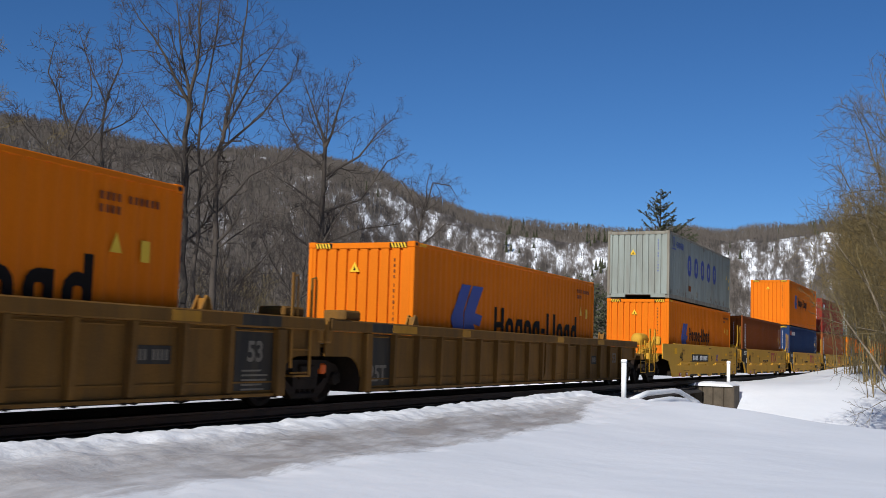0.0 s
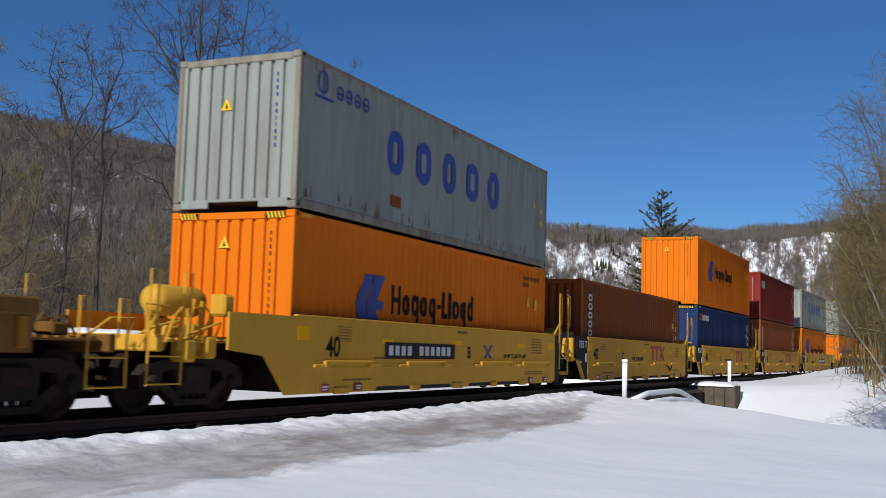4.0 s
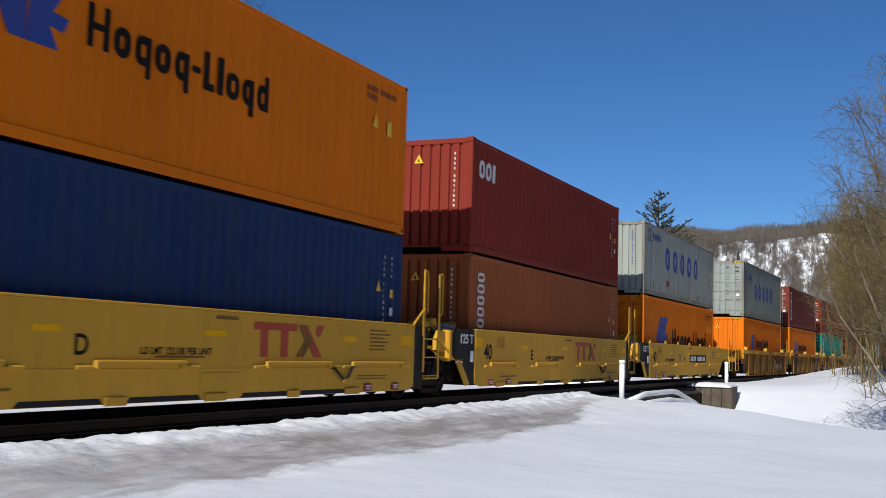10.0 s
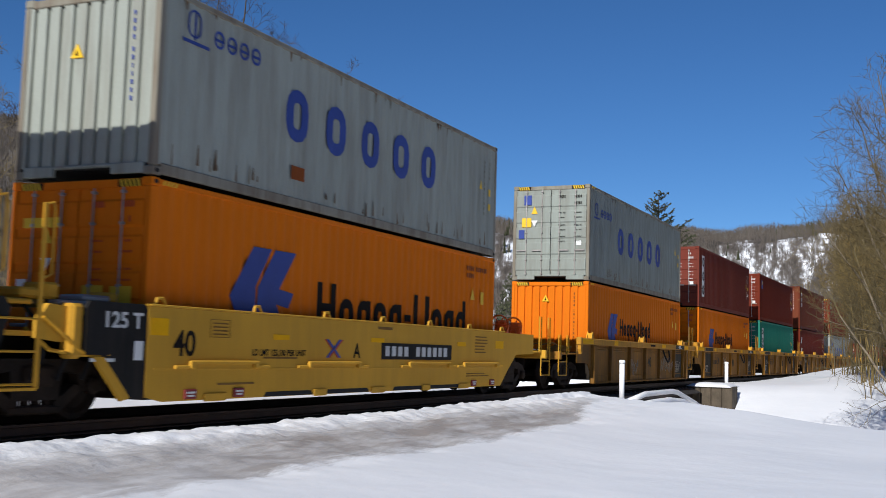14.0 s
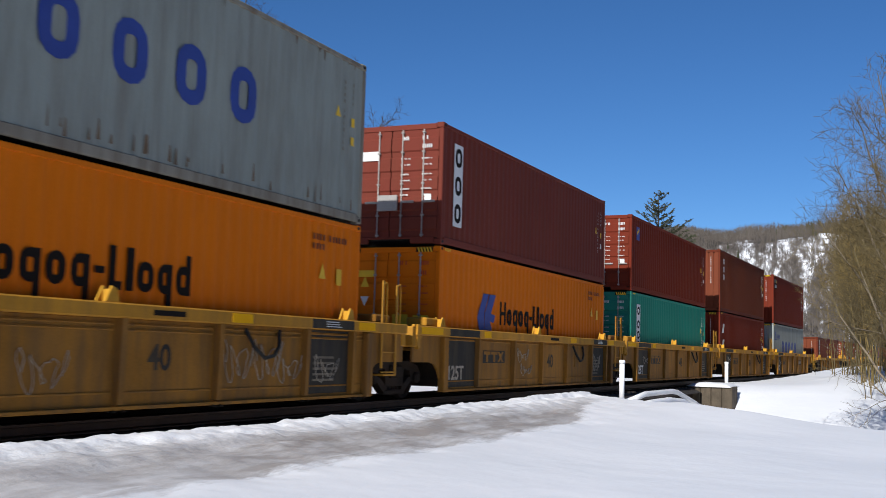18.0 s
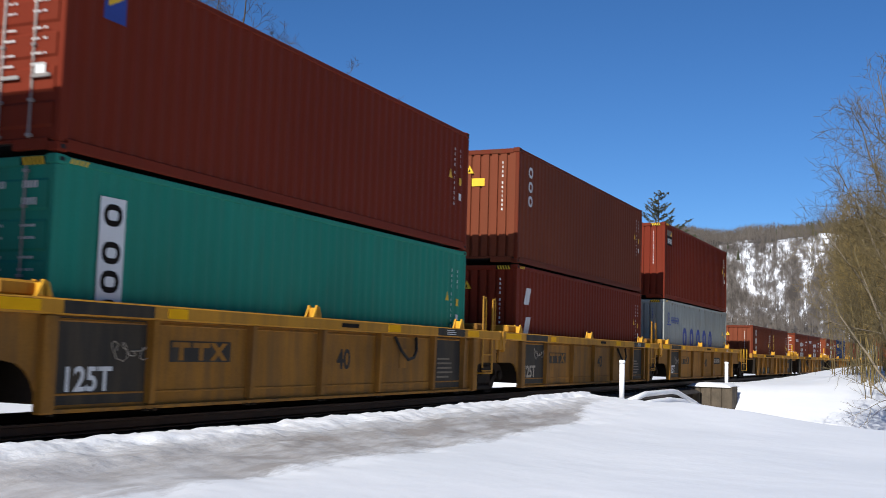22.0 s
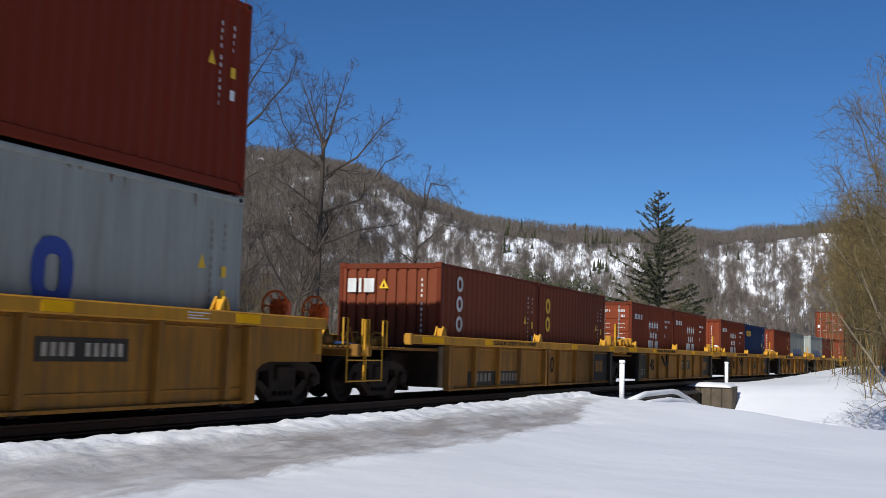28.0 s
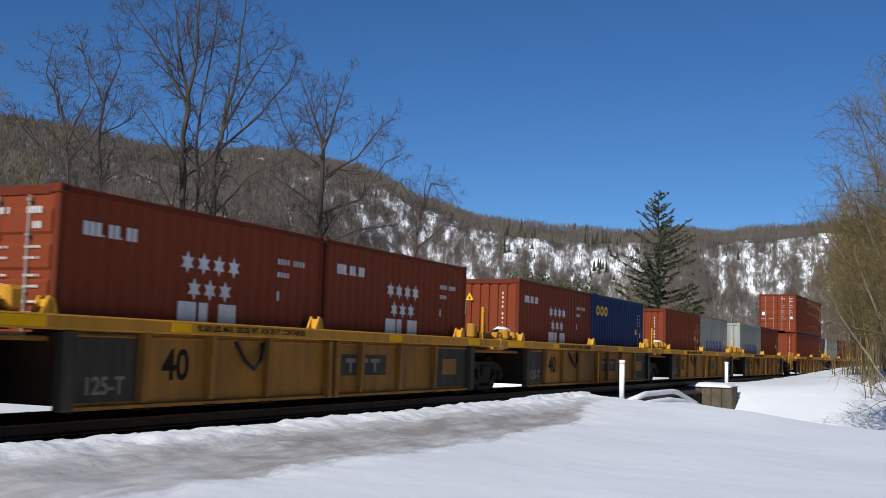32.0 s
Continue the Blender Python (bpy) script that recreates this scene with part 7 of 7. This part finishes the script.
# ---- the tree and thicket on the brook's bank ----
def bank_tree():
    """A tree whose foot stands just past the edge of the bank, with pale limbs slanting out over it."""
    rnd = random.Random(77)
    t = thing("bank_tree", "leafless tree with pale slanting limbs on the snowy bank", "tree")
    x, y = 33.5, -10.0
    t.location = (x, y, snow_height(x, y) - 0.2)
    limbs, twigs = Shape(), Shape()
    for radius, tip, first, reach, path in (
            (0.11, 0.03, 0.3, 2.6, [(0, 0, 0), (0.1, -0.1, 2.5), (0.2, -0.3, 6.0), (0.3, -0.3, 10.0), (0.3, -0.2, 13.5)]),
            (0.058, 0.010, 0.4, 1.5, [(0, 0, 2.4), (0.1, 0.45, 3.2), (0.2, 1.15, 4.2), (0.3, 1.9, 5.3), (0.4, 2.4, 6.3)]),
            (0.052, 0.010, 0.35, 1.5, [(0.05, -0.1, 2.4), (-0.2, 0.3, 3.8), (-0.2, 0.8, 5.2), (-0.3, 1.3, 6.6), (-0.3, 1.8, 8.0)]),
            (0.035, 0.009, 0.3, 1.4, [(0.05, 0.25, 2.6), (0.4, 0.9, 3.2), (0.6, 1.7, 4.2)]),
            (0.04, 0.009, 0.2, 1.6, [(0.1, -0.1, 3.2), (0.4, 0.4, 4.4), (0.3, 0.9, 5.8)]),
            (0.055, 0.010, 0.15, 2.2, [(0.15, -0.2, 4.4), (0.4, 0.5, 6.4), (0.2, 1.3, 8.4), (0.1, 2.0, 9.8)]),
            (0.055, 0.010, 0.15, 2.2, [(0.2, -0.3, 6.0), (0.4, 0.3, 8.0), (0.6, 1.1, 10.2), (0.5, 1.6, 11.6)]),
            (0.05, 0.010, 0.15, 2.2, [(0.25, -0.3, 8.0), (-0.2, 0.2, 10.0), (-0.3, 0.8, 12.4)]),
            (0.05, 0.010, 0.15, 2.2, [(0.2, -0.3, 5.0), (0.5, 0.2, 7.0), (0.6, 0.5, 9.5)]),
            (0.05, 0.010, 0.15, 2.0, [(0.15, -0.2, 4.0), (0.3, 0.8, 5.4), (0.2, 1.9, 7.2), (0.3, 2.5, 8.2)])):
        leader(rnd, twigs, limbs, path, radius, tip, first, reach, 2, 0.05, 0.24, 0.2)
    part("trunk", limbs.mesh("trunk", PALEBARK, True, False), PALEBARK, t, "slanting pale brown limbs")
    part("crown", twigs.mesh("crown", OLIVE, False, False), OLIVE, t, "fine bare twigs")


THIN[0] = 0.0055
bank_tree()
THIN[0] = 0.0075
for i, (bx, by, h, n, w) in enumerate(((56.0, -7.3, 8.2, 16, 1.1), (60.0, -7.0, 9.6, 16, 1.2), (58.0, -8.1, 10.0, 15, 1.3), (66.0, -7.7, 10.5, 15, 1.5), (56.0, -9.2, 11.5, 13, 1.5), (63.0, -9.6, 13.5, 13, 1.6), (53.0, -10.0, 13.5, 12, 1.5), (72.0, -8.2, 9.0, 14, 1.6), (78.0, -8.0, 10.0, 16, 1.6), (86.0, -8.4, 12.0, 16, 1.8), (70.0, -9.4, 12.0, 16, 1.6), (50.0, -8.9, 7.0, 18, 1.2), (52.0, -8.2, 6.4, 16, 1.0), (48.0, -9.5, 9.0, 16, 1.3))):
    thicket("thicket", "golden-brown bare thicket on the bank", bx, by, n, h, 90 + i, WILLOW if i % 3 else OLIVE, w, "thicket beside the line", 0.019, 1.9, 2, 0.0, 0.45 if i < 2 or i > 10 else 0.2)
THIN[0] = 0.004
for i, (bx, by, tall) in enumerate(((33.2, -8.75, 1.5), (34.5, -8.3, 1.2), (32.6, -8.9, 1.7), (35.6, -8.5, 1.4), (33.9, -9.2, 1.8))):
    thicket("dead_weeds", "dry bare weeds poking out of the snow", bx, by, 9, tall, 120 + i, TWIG, 0.6, "dry weeds in the snow", 0.008, 0.6, 1, 0.3)

# ---- the train ----
# Each row: the front corner of its containers at the start, and what stands there.
LIFT, GAP = 0.25, 0.03
TRAIN = []          # (thing, place along the track at the start, height)


def load(ob, middle, z):
    TRAIN.append((ob, middle, z))
    return ob


def stack(corner, lower, upper=None, lower_height=HIGH, floor=LIFT):
    load(lower, corner + LONG / 2, floor)
    if upper:
        load(upper, corner + LONG / 2, floor + lower_height + GAP)


def pair(corner, first, second, floor=0.22):
    load(first, corner + SHORT / 2, floor)
    load(second, corner + LONG - SHORT / 2, floor)


def car(ob, corner):
    load(ob, corner + LONG / 2, 0.0)


BROWN_LABEL = "grimy brown double-stack well car with upright side ribs"
TAN_LABEL = "tan smooth-sided well car with red logo shapes"
RIB_LABEL = "weathered yellow-brown well car with ribbed sides"
TWENTY_LABEL = "yellow-brown ribbed well car carrying two short containers"

# brown car
car(rib_unit(BROWN_LABEL, "brown", "joint", "joint", 1), -0.42)
stack(-0.42, hapag("orange container with big black shapes, low in a brown well", 1, True), floor=0.2)
car(rib_unit(BROWN_LABEL, "brown", "joint", "end", 2), 19.02)
stack(19.02, hapag("orange container with big blue wing logo, in a brown well", 2, True), floor=0.2)

# tan five-unit car
car(tan_unit("tan smooth-sided well car with a brake drum at its end", "B", "end", "joint", True, 3), 40.80)
stack(40.80, hapag("orange steel container in a tan well, under a grey container", 3), cosco("light grey steel container with five blue shapes, on an orange one", 4, paint=DULLGREY))
car(tan_unit(TAN_LABEL, "C", "joint", "joint", False, 5), 56.21)
c = plain_box("single red-brown steel container in a tan well", 5, BROWN, LONG, HIGH)
stack_marks(c, -5.44, 0.36, [2.48, 2.22, 1.96, 1.70, 1.44], 0.2, MARKWHITE, None, 0.06)
stack(56.21, c)
car(tan_unit(TAN_LABEL, "D", "joint", "joint", False, 6), 71.91)
c = plain_box("navy blue steel container in a tan well, under an orange one", 6, NAVY, LONG, HIGH, hazard="full")
shapes(c, MARKWHITE, [(-5.12 + i * 0.33, -4.85 + i * 0.33, 2.28, 2.54, 0.075, SIDE) for i in range(4)], "white rounded name shape")
shapes(c, MARKRED, [(-5.76 + i * 0.32, -5.48 + i * 0.32, 2.28, 2.58, 0.08, SIDE) for i in range(2)], "red name shape")
stack(71.91, c, hapag("orange steel container on top of a navy one", 7))
car(tan_unit(TAN_LABEL, "E", "joint", "joint", False, 8), 87.44)
c = plain_box("red-brown steel container in a tan well, under a red one", 8, RUSTBROWN, LONG, HIGH)
stack_marks(c, -5.6, 0.4, [2.5, 2.24, 1.98, 1.72, 1.46], 0.21, MARKWHITE, None, 0.065)
d = plain_box("faded red steel container on top of a brown one", 9, RED)
shapes(d, MARKWHITE, [(-5.68, -5.36, 1.72, 2.14, 0.1, SIDE, 0.06), (-5.3, -4.96, 1.72, 2.14, 0.1, SIDE, 0.06), (-4.88, -4.72, 1.72, 2.14, 0, SIDE, 0.06)], "white name shape")
stack(87.44, c, d)
car(tan_unit("tan smooth-sided well car with a black number plate", "A", "joint", "end", True, 10), 102.94)
stack(102.94, hapag("orange steel container with doors forward, under a grey one", 10, True, True), cosco("light grey steel container with scuffed end, on an orange one", 11))

# ribbed five-unit car
car(rib_unit(RIB_LABEL, "rib40", "end", "joint", 11), 122.66)
stack(122.66, hapag("orange steel container in a ribbed well, under a grey one", 12), cosco("tall light grey container with rust-streaked doors, on orange", 13, HIGH, True, DULLGREY))
car(rib_unit(RIB_LABEL, "rib40", "joint", "joint", 12), 138.30)
c = plain_box("red-brown container with doors forward, on an orange one", 15, PLUM, doors=True)
stack_marks(c, -5.42, 0.34, [2.16, 1.55, 0.95], 0.42, MARKBLACK, STICKER, 0.1)
part("name_panel", Shape().box(-LONG / 2 - 0.03, -LONG / 2 - 0.024, 0.28, 0.98, 1.82, 2.02, 0.001), STICKER, c, "white name panel")
part("lock_cover", Shape().box(-LONG / 2 - 0.07, -LONG / 2 - 0.03, -0.2, 0.26, 0.72, 1.06, 0.01), ROD, c, "grey lock cover plate")
stack(138.30, hapag("orange steel container with doors forward, under a brown one", 14, False, True), c)
car(rib_unit(RIB_LABEL, "rib40", "joint", "joint", 13), 153.69)
c = plain_box("teal steel container with doors forward, under a maroon one", 16, TEAL, LONG, HIGH, True, True)
stack_marks(c, -5.25, 0.34, [2.42, 1.95, 1.59, 1.23, 0.87], 0.28, MARKBLACK, STICKER, 0.075)
d = plain_box("maroon container with doors forward, on a teal one", 17, MAROON, doors=True)
part("badge", Shape().box(-5.45, -5.05, SIDE - 0.004, SIDE, 1.78, 2.24, 0.001), MARKBLUE, d, "small blue and yellow badge")
part("badge_mark", Shape().prism([(-5.38, 1.95), (-5.12, 2.1), (-5.12, 2.2), (-5.38, 2.06)], "y", SIDE - 0.008, SIDE - 0.004), WARN, d)
stack(153.69, c, d)
car(rib_unit(RIB_LABEL, "rib40", "joint", "joint", 14), 169.09)
c = plain_box("dark red container with two slanted white bars, under another", 18, MAROON, LONG, HIGH, hazard=True)
for z in (1.2, 1.93):
    part("logo", Shape().prism([(-5.54, z), (-5.2, z), (-5.02, z + 0.42), (-5.36, z + 0.42)], "y", SIDE - 0.004, SIDE), MARKWHITE, c, "slanted white bar")
d = plain_box("brick red container with white shapes, on a dark red one", 19, DUSKRED, LONG, HIGH)
stack_marks(d, -5.36, 0.3, [2.52, 2.15, 1.78], 0.28, MARKWHITE, None, 0.07)
end_name(d, LONG, 0.98, 0.42, 2.28, 2.52, 3, 0.06)
part("sticker", Shape().box(-LONG / 2 - 0.004, -LONG / 2, -0.3, 0.05, 1.95, 2.15, 0.001), WARN, d, "yellow placard")
stack(169.09, c, d)
car(rib_unit("weathered yellow-brown ribbed well car with orange brake wheels", "rib40", "joint", "end", 15), 184.62)
d = plain_box("tall maroon container with a white panel, on a grey one", 20, MAROON, LONG, HIGH, hazard=True)
part("name_panel", Shape().box(-5.7, -4.95, SIDE - 0.004, SIDE, 2.06, 2.42, 0.001), MARKBLACK, d, "dark name panel with a gold top")
part("panel_top", Shape().prism([(-5.7, 2.42), (-4.95, 2.42), (-4.95, 2.64), (-5.7, 2.64)], "y", SIDE - 0.004, SIDE), MARKGREY, d)
part("panel_corner", Shape().prism([(-5.3, 2.44), (-4.97, 2.44), (-4.97, 2.6), (-5.1, 2.52)], "y", SIDE - 0.008, SIDE - 0.004), WARN, d)
for i in range(4):
    part("panel_bars", ring(Shape(), -5.62 + i * 0.16, -5.5 + i * 0.16, 2.13, 2.33, 0.035, SIDE - 0.004), MARKWHITE, d)
stack(184.62, cosco("pale grey steel container in a ribbed well, under a maroon one", 21, HIGH, False, PALE), d)


# ribbed cars with short containers
def short_box(label, seed, paint, doors=False, marks=""):
    c = plain_box(label, seed, paint, SHORT, LOW, doors, codes=marks != "stars")
    near = -SHORT / 2
    if marks == "stars":
        seven_stars(c, near)
        block_name(c, SHORT, 1.0, 0.2, 1.66, 2.02)
    elif marks == "upright":
        stack_marks(c, near + 0.86, 0.32, [2.36, 1.93, 1.50], 0.34, MARKWHITE, None, 0.075)
        block_name(c, SHORT, 0.98, 0.34, 1.95, 2.25)
    elif marks == "gold":
        stack_marks(c, near + 0.56, 0.34, [2.2, 1.72], 0.4, WARN, None, 0.09)
    elif marks == "rings":
        shapes(c, MARKBLUE, [(near + 1.3 + i * 0.7, near + 1.75 + i * 0.7, 1.05, 1.55, 0.12, SIDE) for i in range(5)], "blue painted name shape")
    elif marks == "yellow":
        shapes(c, WARN, [(near + 0.5 + i * 0.42, near + 0.85 + i * 0.42, 1.95, 2.25, 0.09, SIDE) for i in range(3)], "yellow name shape")
    return c


car(rib_unit(TWENTY_LABEL, "rib20", "end", "joint", 16), 203.96)
pair(203.96, short_box("short brick red container with white name shapes", 30, DUSKRED, False, "upright"), short_box("short dark red container with gold name shapes", 31, DUSKRED, False, "gold"))
car(rib_unit(TWENTY_LABEL, "rib20", "joint", "joint", 17), 219.34)
pair(219.34, short_box("short red container with seven white stars and doors forward", 32, TEXRED, True, "stars"), short_box("short red container with seven white stars", 33, TEXRED, False, "stars"))
car(rib_unit(TWENTY_LABEL, "rib20", "joint", "joint", 18), 234.85)
pair(234.85, short_box("short red container with seven white stars", 34, TEXRED, False, "stars"), short_box("short navy blue container with yellow shapes", 35, NAVY, False, "yellow"))
car(rib_unit(TWENTY_LABEL, "rib20", "joint", "joint", 19), 250.4)
pair(250.4, short_box("short faded red container in a ribbed well", 36, TEXRED), short_box("short grey container with blue shapes", 37, GREY, False, "rings"))
car(rib_unit(TWENTY_LABEL, "rib20", "joint", "end", 20), 265.9)
pair(265.9, short_box("short pale grey container with blue shapes", 38, PALE, False, "rings"), short_box("short faded red container in a ribbed well", 39, TEXRED))
car(rib_unit(TWENTY_LABEL, "rib20", "end", "joint", 21), 285.5)
stack(285.5, plain_box("red steel container under another red one", 40, TEXRED, LONG, LOW), plain_box("red steel container with doors forward, stacked on another", 41, TEXRED, LONG, LOW, True), LOW, 0.22)
car(rib_unit(TWENTY_LABEL, "rib20", "joint", "joint", 22), 301.0)
pair(301.0, short_box("short dark grey container in a ribbed well", 42, GREY), short_box("short orange-red container in a ribbed well", 43, TEXRED))
car(rib_unit(TWENTY_LABEL, "rib20", "joint", "joint", 23), 316.5)
pair(316.5, short_box("short dark red container in a ribbed well", 44, MAROON), short_box("short brick red container in a ribbed well", 45, TEXRED))


def motions():
    """The train rolls past at a steady speed; its wheels turn while they are near."""
    for ob, start, z in TRAIN:
        rows = []
        for i in range(9):
            t = 4.0 * i
            x = start - SPEED * t
            rows.append((t, pose(x, track_y(x), z, 0, 0, track_turn(x))))
        walk(ob, rows)
    starts = {ob: start for ob, start, z in TRAIN}
    for w in WHEELSETS:
        start = starts[w.parent.parent] + w.parent.location.x
        t0, t1 = max(0.0, (start - 45) / SPEED), min(32.0, (start + 6) / SPEED)
        here = w.location.copy()
        rows = [(0.0, 0.0)]
        t = t0
        while t < t1:
            if t > rows[-1][0] + 0.04:
                rows.append((t, (t - t0) * SPEED / 0.455))
            t += 0.1
        if rows[-1][0] < 31.95:
            rows.append((32.0, rows[-1][1]))
        walk(w, [(t, Matrix.Translation(here) @ Matrix.Rotation(-a, 4, "Y")) for t, a in rows])


motions()
